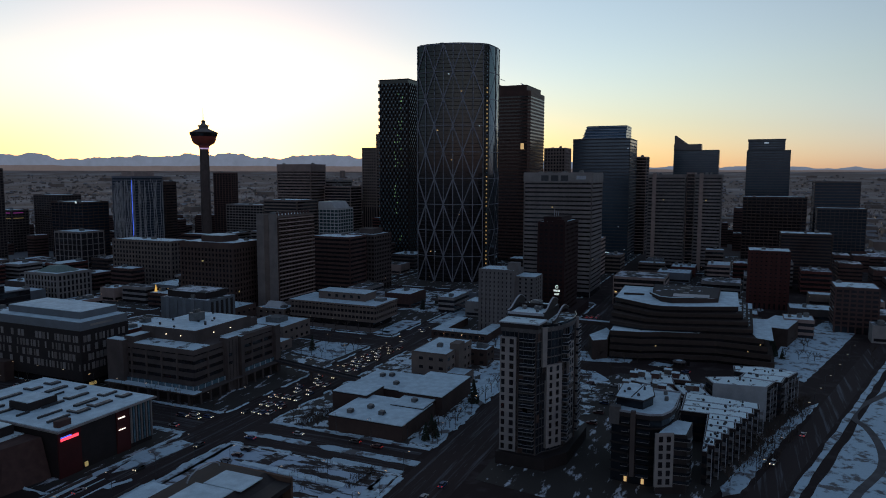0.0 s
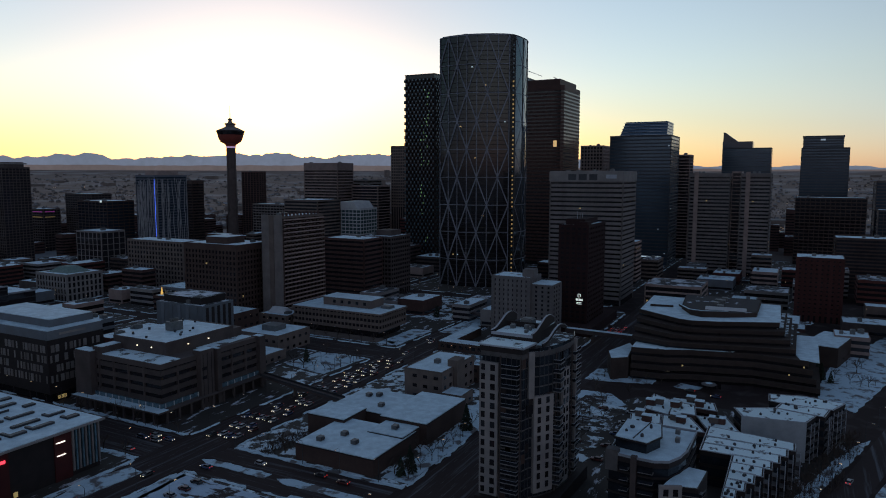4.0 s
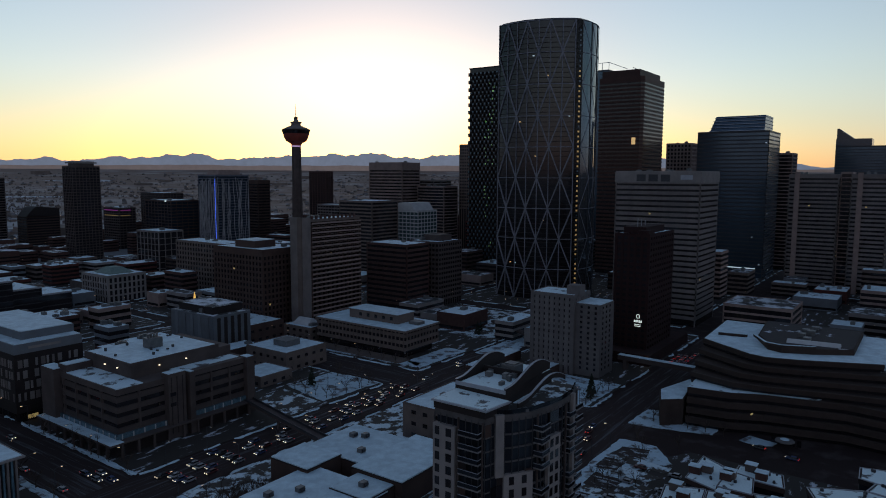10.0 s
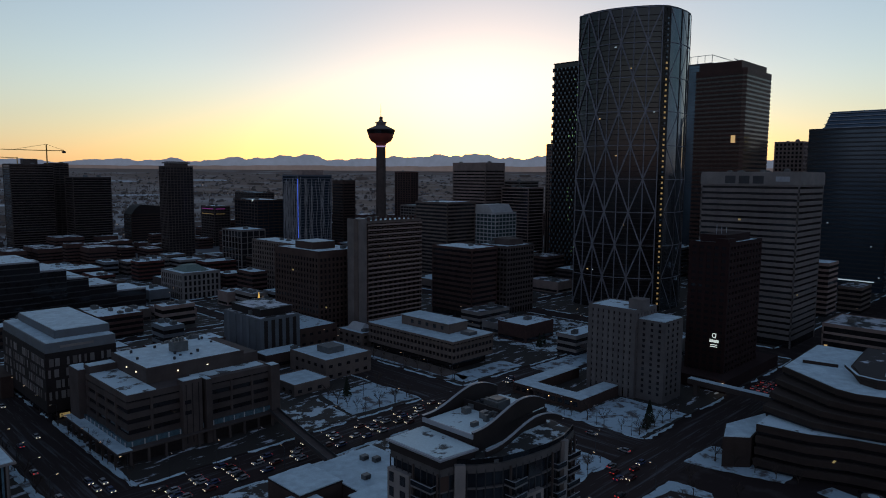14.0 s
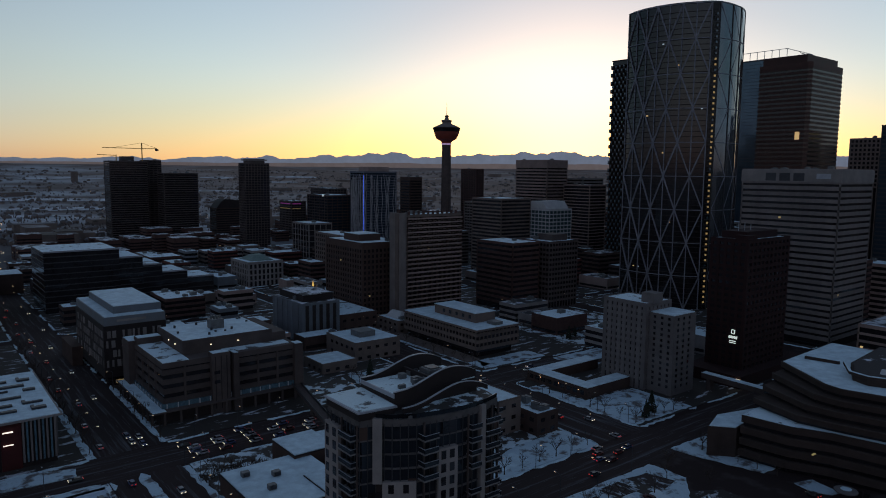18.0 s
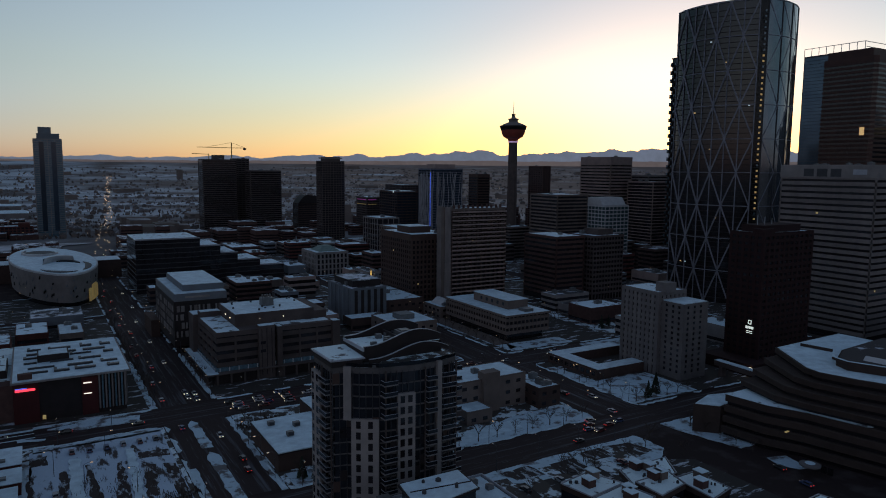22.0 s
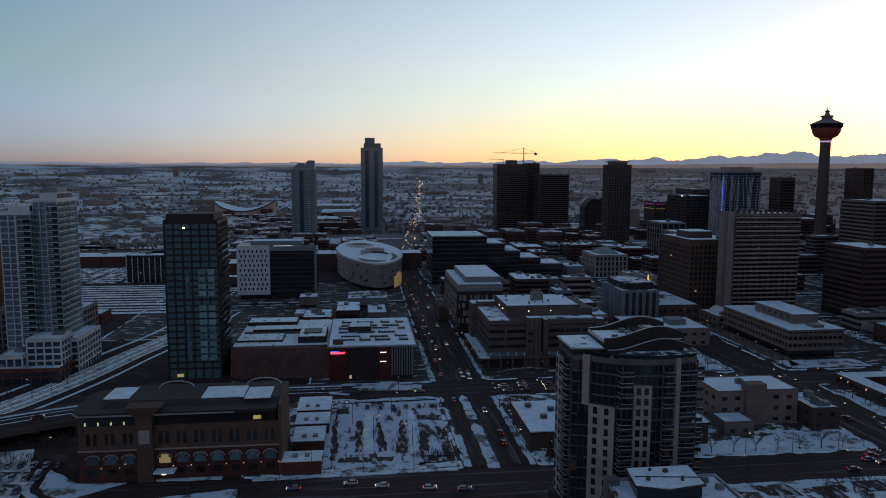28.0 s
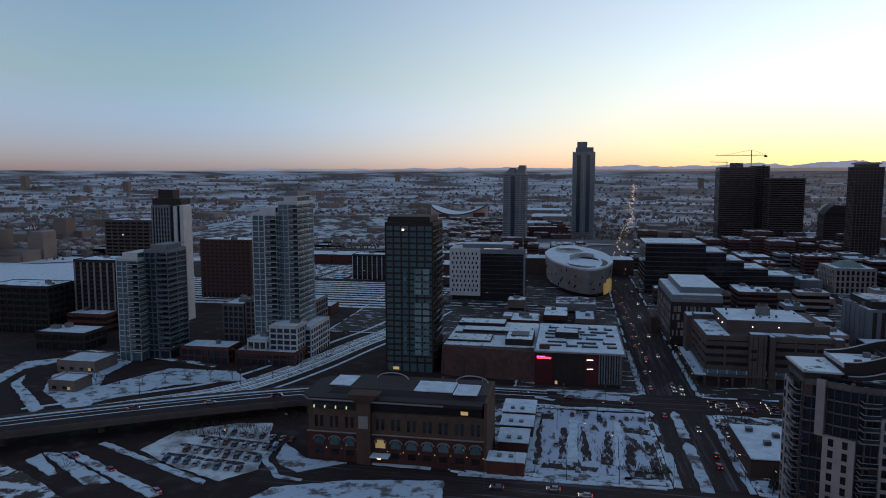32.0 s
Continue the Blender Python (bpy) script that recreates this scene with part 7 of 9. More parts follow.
def snow_banks():
    snow_patch([(248.5, 60), (256, 57.6), (253.6, 47.5), (249.5, 48.5), (247, 54)], label="snowy bed before the office entrance")
    sp = snow_patch
    sp([(76.6, 119), (80.6, 119), (80.6, 158), (78.4, 162), (76.6, 158)])
    sp([(76.8, 166), (80.6, 166), (80.6, 193), (78.6, 197), (76.8, 193)])
    sp([(69, 121), (71.2, 121), (71.2, 150), (69, 150)])
    sp([(91.5, 120.5), (93.6, 120.5), (93.6, 194), (91.5, 194)])
    sp([(24, 190), (66, 191), (68, 195), (24, 195)])
    sp([(24, 123), (66, 123), (66, 126), (24, 126)])
    sp([(20, 124), (23.6, 124), (23.6, 184), (20, 184)])
    sp([(-6, 215.5), (64, 217), (67, 219), (-6, 219)])
    sp([(66.5, 219), (69.5, 219), (68.8, 300), (66.5, 300)])
    sp([(92, 221), (94.2, 221), (94.2, 300), (92, 300)])
    # bare lot: two windrows with churned soil beside them
    sp([(34.8, 178), (38.2, 177), (37.9, 135), (33.9, 135)][::-1], SNOW, 0.6)
    sp([(52.5, 178), (55.4, 177.6), (53.6, 134), (50.8, 133.5)][::-1], SNOW, 0.6)
    sp([(18.6, 189), (22, 175), (21.7, 134), (18.9, 135)][::-1], GROUNDSNOW, 0.4)
    sp([(24, 126.8), (53.3, 125.6), (52.7, 120.5), (24.6, 121.8)][::-1], GROUNDSNOW, 0.34)
    sp([(55.4, 124.9), (66, 125.6), (66, 121.4), (55.5, 120.9)][::-1], GROUNDSNOW, 0.34)
    soil = "churned dark soil showing through the snow"
    for p in ([(22.4, 166), (24, 166), (25.2, 130.6), (22.4, 131)], [(31.6, 168.3), (33.6, 169.4), (33.6, 137.8), (31, 137)], [(39.2, 171), (40.8, 170.6), (42.8, 137.8), (39.4, 135.8)],
              [(49.0, 167.5), (50.6, 168.7), (50.2, 134.6), (45.6, 135.1)], [(56.2, 163.6), (60.3, 160.2), (57.6, 135.4), (54.4, 136.7)], [(62.5, 160), (66.2, 158), (66.2, 130.5), (63, 130)],
              [(54, 132), (66.2, 131), (66.2, 126.4), (55.3, 126)], [(23, 184.8), (28.4, 186), (28.5, 177), (23, 177.3)], [(56.2, 173.4), (66, 172), (65.8, 166), (56, 167.5)], [(25, 133), (45, 132), (44, 128), (25, 128.6)]):
        sp(p[::-1], SOIL, 0.27, soil)
    # islands at the crossing by the neon block
    sp([(29, 213.5), (40, 208), (61, 206.7), (62, 213.4), (50.4, 217.3), (39.6, 215.9)], GROUNDSNOW, 0.3, "snowy traffic island")
    sp([(14, 205), (27.8, 202.4), (28.4, 203.6), (16, 208)], GROUNDSNOW, 0.3, "snowy traffic island")
    # yard and parking bays between the condominiums and the avenue
    sp([(140, 98.4), (222, 98.4), (223, 96), (223, 84), (210, 74), (196, 84), (167, 85), (150, 90)][::-1], GROUNDSNOW, 0.24, "snowy yard with parking bays")
    for p in ([(206, 95.9), (215.5, 94.4), (218, 84.8), (208.7, 83.2)], [(177, 93.5), (188, 93.6), (187.4, 83), (176, 85.3)], [(192, 96), (202, 96), (203, 88), (193, 88)], [(158, 96), (170, 96.4), (171, 88), (160, 89)]):
        sp(p[::-1], SOIL, 0.29, "bare dark parking bay")
    sp([(159, 133), (191, 134.5), (190.5, 126.3), (152, 121)][::-1], SNOW, 0.34, "snowy school lawn")
    # plazas
    sp([(252, 312), (255, 224), (263, 228), (263, 236), (256, 240), (256, 312)], GROUNDSNOW, 0.3, "snowy lawn beside the office block")
    sp([(255, 222), (300, 222), (300, 236), (262, 236)], GROUNDSNOW, 0.3, "snowy lawn beside the office block")
    sp([(186, 224), (222, 222), (222, 254), (192, 254)], GROUNDSNOW, 0.3, "snowy park square")
    sp([(160, 222), (184, 223), (188, 252), (166, 250)], PATCHSNOW, 0.3, "snowy park square")
    sp([(96, 120.5), (222, 120.5), (222, 138), (196, 138), (168, 130), (128, 129), (96, 131)], GROUNDSNOW, 0.3, "snowy yard beside the brick halls")
    sp([(94.5, 168), (117, 168), (117, 190), (95, 192)], PATCHSNOW, 0.3, "snowy yard beside the brick halls")
    sp([(250, 125), (290, 124), (290, 156), (258, 157), (256, 186), (251, 186)], GROUNDSNOW, 0.25, "snowy garden round the courtyard building")
    sp([(300, 200), (390, 200), (390, 216), (300, 216)], GROUNDSNOW, 0.25, "snowy square before the towers")
    sp([(330, 222), (415, 222), (415, 300), (336, 300)], PATCHSNOW, 0.25, "snowy square before the towers")
    # car park by the condominiums
    for k in range(7):
        x = 140 + k * 10
        sp([(x, 74 + (k % 2) * 3), (x + 6.5, 73), (x + 8, 92), (x + 1.5, 93)], PATCHSNOW, 0.26, "ploughed snow between parking rows")
    sp([(241, 102), (242.5, 91), (248, 70), (258, 69), (254, 81), (264, 96), (262, 101)], GROUNDSNOW, 0.3, "snowy lawn before the terraced offices")
    # riverside road and its edges
    solid("road", ribbon(smooth([(56, 20, 0.014), (100, 6, 0.014), (163, -12, 0.014), (200, -22.5, 0.014), (309, -53, 0.014), (420, -85, 0.014)]), 9.5, 0.1), ROADX, "dark riverside road between snowy verges", "road")
    d = (0.967, -0.254)
    sp([(95, 18), (100, 12.8), (163, -4), (188, -12.6), (212, -19.4), (206, -15.5), (186, -7), (160, 1.5), (130, 10.5), (102, 19)], GROUNDSNOW, 0.25, "snowy verge along the riverside road")
    sp([(246, -16), (330, -41), (420, -66), (440, -50), (372, -25), (330, -10), (292, -4), (262, -2)], GROUNDSNOW, 0.3, "snowy riverside lawn")
    sp([(92, 1.5), (108, -3), (309, -61), (400, -87), (400, -89.5), (309, -63.5), (108, -5.5), (92, -1)], GROUNDSNOW, 0.35, "line of snow along the riverside road")
    sp([(88, -3.5), (108, -9), (309, -67), (420, -99), (420, -200), (90, -120)], GROUNDSNOW, 0.25, "snowy riverbank park")
    solid("path", ribbon([(x, y, 0.30) for x, y, z in smooth([(92, -14, 0), (115.5, -22.8, 0), (140, -33, 0), (161.6, -36, 0), (182, -35, 0), (196, -31.5, 0), (214, -36, 0), (240, -50, 0), (290, -72, 0), (340, -90, 0)])], 3.0, 0.1), PAVING, "cleared path curving through the snowy park", "path")
    # lower roads by the flyover
    sp([(-121, 118), (-118, 137), (-99, 150), (-84.5, 153), (-75, 127), (-70.4, 110), (-79, 99), (-99.6, 106.5)], LOTSNOW, 0.12, "snowy car park beside the flyover")
    for k in range(3):
        sp([(-112 + 2.5 * k, 118 + 9 * k), (-111.5 + 2.5 * k, 115.5 + 9 * k), (-77 + 2.5 * k, 111.5 + 9 * k), (-77 + 2.5 * k, 114 + 9 * k)], SOIL, 0.14, "dark wheel-worn aisle of the car park")
    sp([(-155, 102), (-137.8, 92.4), (-136.2, 94.4), (-153.9, 108.2)], GROUNDSNOW, 0.35)
    sp([(-153.7, 109), (-121.6, 88.6), (-113.7, 91.3), (-146.8, 109.5)], GROUNDSNOW, 0.35)
    sp([(-147.4, 110.6), (-94.9, 84), (-91.9, 87), (-142, 112)], GROUNDSNOW, 0.35)
    sp([(-139.5, 120), (-83.2, 95.6), (-83.4, 98.2), (-138.2, 122.4)], GROUNDSNOW, 0.35)
    sp([(-161, 97.2), (-175, 70), (-140.5, 72), (-122, 79), (-149.3, 93.8)], PATCHSNOW, 0.3)
    sp([(-128, 70), (-104, 62), (-90, 76), (-100, 80)], PATCHSNOW, 0.3)
    sp([(-200, 96), (-182, 84), (-180, 62), (-170, 40), (-230, 40)], PATCHSNOW, 0.3)
    sp([(-70.5, 133.7), (-68.4, 120), (-63.4, 114), (-56.3, 110), (-42, 120.4), (-57.6, 121.4)], GROUNDSNOW, 0.35, "snowy island beside the brick hall")
    sp([(-75, 134), (-72.4, 117), (-62, 104.6), (-52.5, 103.6), (-52.4, 105), (-61, 106.4), (-70.4, 118), (-73.4, 134)], GROUNDSNOW, 0.35)
    sp([(-64, 88), (-3.7, 99), (-5.8, 112), (-36.4, 107.2), (-60, 97.6)], GROUNDSNOW, 0.3, "snowy lawn before the brick hall")
    sp([(-120, 60), (60, 88), (60, 94), (20, 95), (-30, 88), (-110, 66)], GROUNDSNOW, 0.3)
    sp([(-42, 139), (-39.5, 139), (-33, 121), (-12, 120), (-12, 121.8), (-31, 123), (-37, 141)], GROUNDSNOW, 0.35)
    sp([(-2, 117.5), (66, 118.5), (66, 120.6), (-2, 119.6)], GROUNDSNOW, 0.3)
    # open ground by the small pavilion
    sp([(-189, 180), (-174, 163), (-153.7, 193), (-122.5, 207), (-134.4, 220), (-171, 219)], GROUNDSNOW, 0.3, "snowy open ground round a small pavilion")
    sp([(-223, 197), (-209, 174), (-181, 154), (-171, 157), (-197, 202), (-199, 227), (-217, 234)], GROUNDSNOW, 0.25, "snowy open ground round a small pavilion")
    sp([(-236, 194), (-232, 180), (-191, 146), (-190, 152), (-228, 182)], GROUNDSNOW, 0.35)
    sp([(-256, 217), (-250, 192), (-238, 180), (-246, 205), (-237, 221), (-242, 227)], GROUNDSNOW, 0.35)
    sp([(-262, 160), (-236, 140), (-215, 128), (-205, 128), (-228, 150), (-255, 175)], PATCHSNOW, 0.3)
    sp([(-250, 240), (-200, 238), (-150, 226), (-150, 230), (-200, 243), (-250, 246)], PATCHSNOW, 0.3)
    solid("road", ribbon([(x, y, 0.26) for x, y, z in smooth([(-300, 236, 0), (-262, 226, 0), (-242, 186, 0), (-215, 158, 0), (-170, 120, 0)])], 8, 0.1), ASPHALT, "narrow dark road between snow banks", "road")
    # rail yard
    for k in range(12):
        y = 396 + k * 11
        sp([(-330, y), (-70, y + 4), (-70, y + 9.5 - (k % 3)), (-330, y + 5.5)], TRACKSNOW, 0.2, "strip of snow between railway tracks")
    solid("water", Shape().prism([(-900, 440), (-360, 400), (-330, 520), (-420, 640), (-900, 700)], -0.2, 0.12), SNOW, "frozen river under snow", "river")
    for k in range(6):
        sp([(-330 + 30 * k, 540), (-305 + 30 * k, 540), (-300 + 30 * k, 640), (-330 + 30 * k, 640)], PATCHSNOW, 0.2)


snow_banks()


def skyway():
    b = thing("skyway", 150, 212, 0, "low footbridge crossing the busy avenue", "footbridge")
    part("deck", ribbon([(157, 240, 5.6), (151, 214, 5.6), (144, 182, 5.6)], 4, 0.9), CONC, b)
    for o in (-1.9, 1.9):
        part("rail", ribbon(offset([(157, 240, 6.6), (151, 214, 6.6), (144, 182, 6.6)], o), 0.15, 1.0), DKSTEEL, b)
    part("pier", Shape().lathe(151, 214, [(0.6, 0), (0.6, 4.7)], 12), CONC, b)
    part("pier", Shape().lathe(144.5, 184, [(0.6, 0), (0.6, 4.7)], 12), CONC, b)
    b = thing("skyway", 318, 112, 0, "pale footbridge between the hotel and the terraced offices", "footbridge")
    part("deck", ribbon([(320, 137, 7.4), (317.5, 90, 7.4)], 4, 2.4), CONC, b)
    part("roof_snow", ribbon([(320, 137, 7.6), (317.5, 90, 7.6)], 3.8, 0.2), SNOW, b)
    part("end_pier", Shape().box(317.6, 320.6, 132, 134, 0, 5.0), CONC, b)
    b = thing("skyway", 340, 210, 0, "long concrete footbridge over the avenue", "footbridge")
    part("deck", ribbon([(330, 188, 6.2), (345, 214, 6.2), (360, 240, 6.2)], 4, 1.4), CONC, b)


skyway()


def pavilion():
    for x0, x1, y0, y1, h in ((-206, -192, 174, 186, 5), (-226, -204, 204, 222, 5.5)):
        b = plain("pavilion", "small pale pavilion with a clean snowy roof", x0, x1, y0, y1, h, BEIGE, SNOW, 0)
        part("lit_window", Shape().box(x1 - 4, x1 - 2.4, y0 - 0.1, y0 + 0.2, 1.2, 2.6), LIBGOLD, b)
    plain("brick_shed", "small red brick shed beside the tracks", -152, -136, 368, 386, 6, BRICK, SNOW, 0)
    plain("depot", "long low depot with a snowy roof", -190, -70, 600, 640, 8, BRICK, SNOW, 3, gap=22)
    plain("depot", "long low depot with a snowy roof", -330, -210, 660, 700, 9, BRICK, SNOW, 3, gap=22)
    plain("depot", "long low depot with a snowy roof", -150, -60, 700, 740, 9, CONC, SNOW, 3, gap=22)
    tower("brick_flats", "dark apartment block with a white end", -175, -135, 540, 560, 24, DARK, GLASS, 3, 1.2, 5, 0.7, pier_wall=WHITE)
    cx, cy, w, n = -226, 1520, 67, 40
    b = thing("saddle_arena", cx, cy, 0, "arena with a sagging saddle roof under snow", "arena")
    ring = [(cx + w * math.cos(2 * math.pi * i / n), cy + w * math.sin(2 * math.pi * i / n)) for i in range(n)]

    def sag(x, y):
        return 15 + 17 * ((x - cx) / w) ** 2 - 3 * ((y - cy) / w) ** 2

    s = Shape()
    s.v = [(x, y, 0) for x, y in ring] + [(x, y, sag(x, y)) for x, y in ring]
    s.f = [(i, (i + 1) % n, n + (i + 1) % n, n + i) for i in range(n)]
    part("wall", s, TAUPE, b)
    s = Shape()
    for f in (1.0, 0.75, 0.5, 0.25):
        s.v += [(cx + (x - cx) * f, cy + (y - cy) * f, 0.3 + sag(cx + (x - cx) * f, cy + (y - cy) * f)) for x, y in ring]
    s.v.append((cx, cy, 15.3))
    for j in range(3):
        s.f += [(j * n + i, j * n + (i + 1) % n, (j + 1) * n + (i + 1) % n, (j + 1) * n + i) for i in range(n)]
    s.f += [(3 * n + i, 3 * n + (i + 1) % n, 4 * n) for i in range(n)]
    part("roof_snow", s, SNOW, b, "snow on the saddle roof")
    s = Shape()
    for (x, y), (u, v) in zip(ring, ring[1:] + ring[:1]):
        s.bar((x, y, sag(x, y) - 0.6), (u, v, sag(u, v) - 0.6), 1.6, 2.4)
    part("roof_rim", s, DARK, b, "dark concrete roof rim")
    part("entrance_block", Shape().box(-262, -240, 1446, 1468, 0, 13), BRICK, b, "red entrance block")
    part("entrance_block", Shape().box(-185, -160, 1462, 1480, 0, 16), BRICK, b, "red entrance block")
    # exhibition sheds beyond the railway
    for x0, x1, y0, y1, h in ((-52, 24, 1430, 1500, 12), (-80, -10, 1240, 1275, 9), (-95, 10, 1700, 1760, 12)):
        b = thing("exhibition_shed", (x0 + x1) / 2, (y0 + y1) / 2, 0, "long exhibition shed under a low snowy vault", "shed")
        part("wall", Shape().box(x0, x1, y0, y1, 0, h), STONE, b)
        my = (y0 + y1) / 2
        part("roof_snow", Shape().prism([(x0 - 0.5, y0 - 0.5), (x1 + 0.5, y0 - 0.5), (x1 + 0.5, y1 + 0.5), (x0 - 0.5, y1 + 0.5)], h, h + 3.2, [(x0 + 6, my - 14), (x1 - 6, my - 14), (x1 - 6, my + 14), (x0 + 6, my + 14)]), SNOW, b, "low snowy vault")
    b = tower("brick_flats", "long brown brick warehouse block with a raised end", -34, 30, 1030, 1056, 17, BRICK, GLASS, 3.4, 1.6, 5, 1.4, units=2, snow=SNOW)
    part("raised_end", Shape().box(12, 26, 1029, 1050, 17.3, 22), BRICK, b)


pavilion()

# ---- further blocks of the town ----
def fill():
    t = tower
    t("brown_midrise", "dark brown slab of offices", 370, 398, 322, 362, 50, DKBRICK, GLASS, 3.6, 1.9, 0, units=1)
    t("banded_office", "pale banded office block with a barrel roof", 480, 520, 453, 497, 76, BEIGE, GLASS, 3.5, 1.6, 0, units=1)
    b = t("green_glass_office", "green glass office with an arched top", 520, 552, 427, 462, 66, WHITE, GREENGLASS, 3.7, 1.0, 5, 0.6, units=0)
    part("arched_top", Shape().prism([(520, 431), (552, 431), (552, 458), (520, 458)], 66.4, 74, [(520, 437), (552, 437), (552, 452), (520, 452)]), WHITE, b)
    t("pale_office", "pale office slab with ribbon windows", 524, 550, 462, 482, 70, PALECONC, GLASS, 3.6, 1.6, 0, units=1)
    t("white_office", "white banded office block", 700, 740, 540, 577, 95, PALECONC, GLASS, 3.7, 1.8, 0, units=1)
    t("dark_office", "dark glass office block", 660, 690, 495, 536, 88, TAUPE, GLASS, 3.7, 1.1, 0, units=2)
    t("brown_office", "brown banded office block", 560, 580, 718, 741, 94, BROWN, GLASS, 3.6, 1.7, 0, units=2, top=4)
    t("brick_apartments", "brick apartment tower with pale balconies", 640, 654, 676, 708, 106, DKBRICK, GLASS, 3.0, 1.1, 5, 1.0, units=1)
    t("grey_slab", "grey office slab with a snowy roof", 600, 625, 582, 652, 64, STONE, GLASS, 3.5, 1.4, 5, 0.8, units=2, snow=SNOW)
    t("frame_building", "white framed office block with tall bays", 376, 405, 652, 692, 43, STONE, GLASS, 6, 0.6, 7, 0.9, units=1, snow=SNOW)
    t("old_office", "beige stone office with deep cornice", 335, 360, 488, 560, 43, BEIGE, GLASS, 3.8, 1.6, 4, 1.6, units=2)
    b = t("dark_arch_block", "dark office block with a rounded top", 395, 438, 985, 1012, 44, BROWN, GLASS, 3.4, 1.5, 0, units=0)
    s = Shape()
    n = 14
    for k in range(n + 1):
        f = k / n
        z = 44 + 14 * min(1.0, math.sin(min(1.0, f / 0.36) * math.pi / 2)) - 5 * max(0.0, f - 0.36)
        s.v += [(395 + 43 * f, 985, 43.8), (395 + 43 * f, 985, z), (395 + 43 * f, 1012, z), (395 + 43 * f, 1012, 43.8)]
    s.f += [(4 * k + i, 4 * k + 4 + i, 4 * k + 4 + (i + 1) % 4, 4 * k + (i + 1) % 4) for k in range(n) for i in range(4)]
    s.f += [(0, 1, 2, 3), (4 * n + 3, 4 * n + 2, 4 * n + 1, 4 * n)]
    part("vaulted_roof", s, DARK, b, "dark vaulted roof")
    b = t("screen_block", "grey offices crowned by a coloured screen band", 478, 502, 905, 945, 56, CONC, GLASS, 3.4, 1.3, 5, 0.8, units=2)
    part("screen_band", Shape().box(477.7, 478.1, 908, 942, 52, 53.2).box(480, 494, 904.7, 905.1, 52, 53.2), SCREENPINK, b, "magenta lit band")
    part("screen_band", Shape().box(477.7, 478.1, 908, 942, 45, 46).box(480, 494, 904.7, 905.1, 45, 46), SCREENGOLD, b, "yellow lit band")
    b = t("dark_slab", "dark glass office slab with a bright corner", 439, 476, 725, 778, 71, BROWN, BLUEGLASS, 3.6, 1.0, 7, 0.6, units=2)
    # the bright corner is a small glowing block
    part("bright_corner", Shape().box(438.6, 439.2, 734, 736.5, 70, 72), SIGNWHITE, b, "small bright glowing block at the roof corner")
    t("grey_tower", "grey apartment tower far off", 510, 540, 850, 905, 76, CONC, GLASS, 3.0, 1.2, 5, 0.8, units=1)
    t("parking_garage", "low dark parking garage with snowy deck", 425, 462, 70, 110, 22, TAUPE, GLASS, 3.4, 1.3, 0, units=2, snow=THINSNOW, lights=3)
    t("brick_tower", "dark red brick apartment tower with plain walls", 450, 478, -19, 11, 45, TOWERBRICK, GLASS, 3.0, 2.0, 4, 2.2, units=1)
    t("brick_tower", "wide brown apartment slab with banded storeys", 600, 628, -62, -18, 48, BROWN, GLASS, 3.0, 1.2, 0, units=2)
    t("dark_slim_tower", "dark slim office tower", 800, 830, 134, 156, 127, TAUPE, GLASS, 3.8, 1.2, 0, units=1)
    t("stepped_stone_tower", "pale stone tower stepping at its top", 700, 730, 478, 500, 140, BEIGE, GLASS, 3.8, 1.8, 4, 1.2, units=0, base=60)
    t("stepped_stone_tower", "pale stone tower shoulder", 700, 730, 462, 478, 158, BEIGE, GLASS, 3.8, 1.8, 4, 1.2, units=0, base=60)
    t("far_office", "dark office block beyond the main street", 900, 940, -122, -69, 95, CONC, BLUEGLASS, 3.8, 1.3, 0, units=1)
    t("far_office", "blue glass office block with a red lamp", 860, 890, -125, -70, 62, CONC, BLUEGLASS, 3.8, 1.0, 5, 0.6, units=1)
    t("dark_apartments", "dark brown apartment block", 380, 408, -68, -42, 30, DKBRICK, GLASS, 3.0, 1.3, 4, 1.0, units=1)
    # low blocks along the streets
    r = random.Random(21)
    rows = []
    walls = [BROWN, BEIGE, CONC, DKBRICK, BRICK, TAUPE, GREYPAN, PALECONC]
    taken = [(255, 330, 320, 412), (255, 292, 530, 580), (370, 410, 646, 706), (596, 630, 578, 656), (330, 365, 484, 566), (398, 438, 310, 350), (365, 400, 318, 366), (88, 122, 300, 375),
             (200, 265, 325, 395), (93, 225, 500, 565), (560, 612, 648, 745), (448, 502, 655, 768), (636, 716, 490, 700), (470, 560, 230, 320), (585, 640, 370, 416), (655, 732, 246, 300),
             (515, 556, 420, 486), (476, 524, 450, 500), (440, 498, 128, 196), (325, 402, 120, 156), (425, 546, 60, 112), (660, 780, 30, 216), (695, 745, 460, 580), (796, 842, 130, 275), (422, 464, 66, 114), (445, 482, -25, 15), (596, 632, -66, -14), (376, 410, -70, -40),
             (-300, -150, 1440, 1600), (434, 480, 720, 782), (474, 506, 900, 950), (390, 442, 980, 1016), (507, 545, 846, 910), (358, 400, 792, 824), (840, 920, 360, 445), (796, 842, -58, 20)]

    def free(x0, x1, y0, y1):
        return all(x1 < a or x0 > b or y1 < c or y0 > d for a, b, c, d in taken)

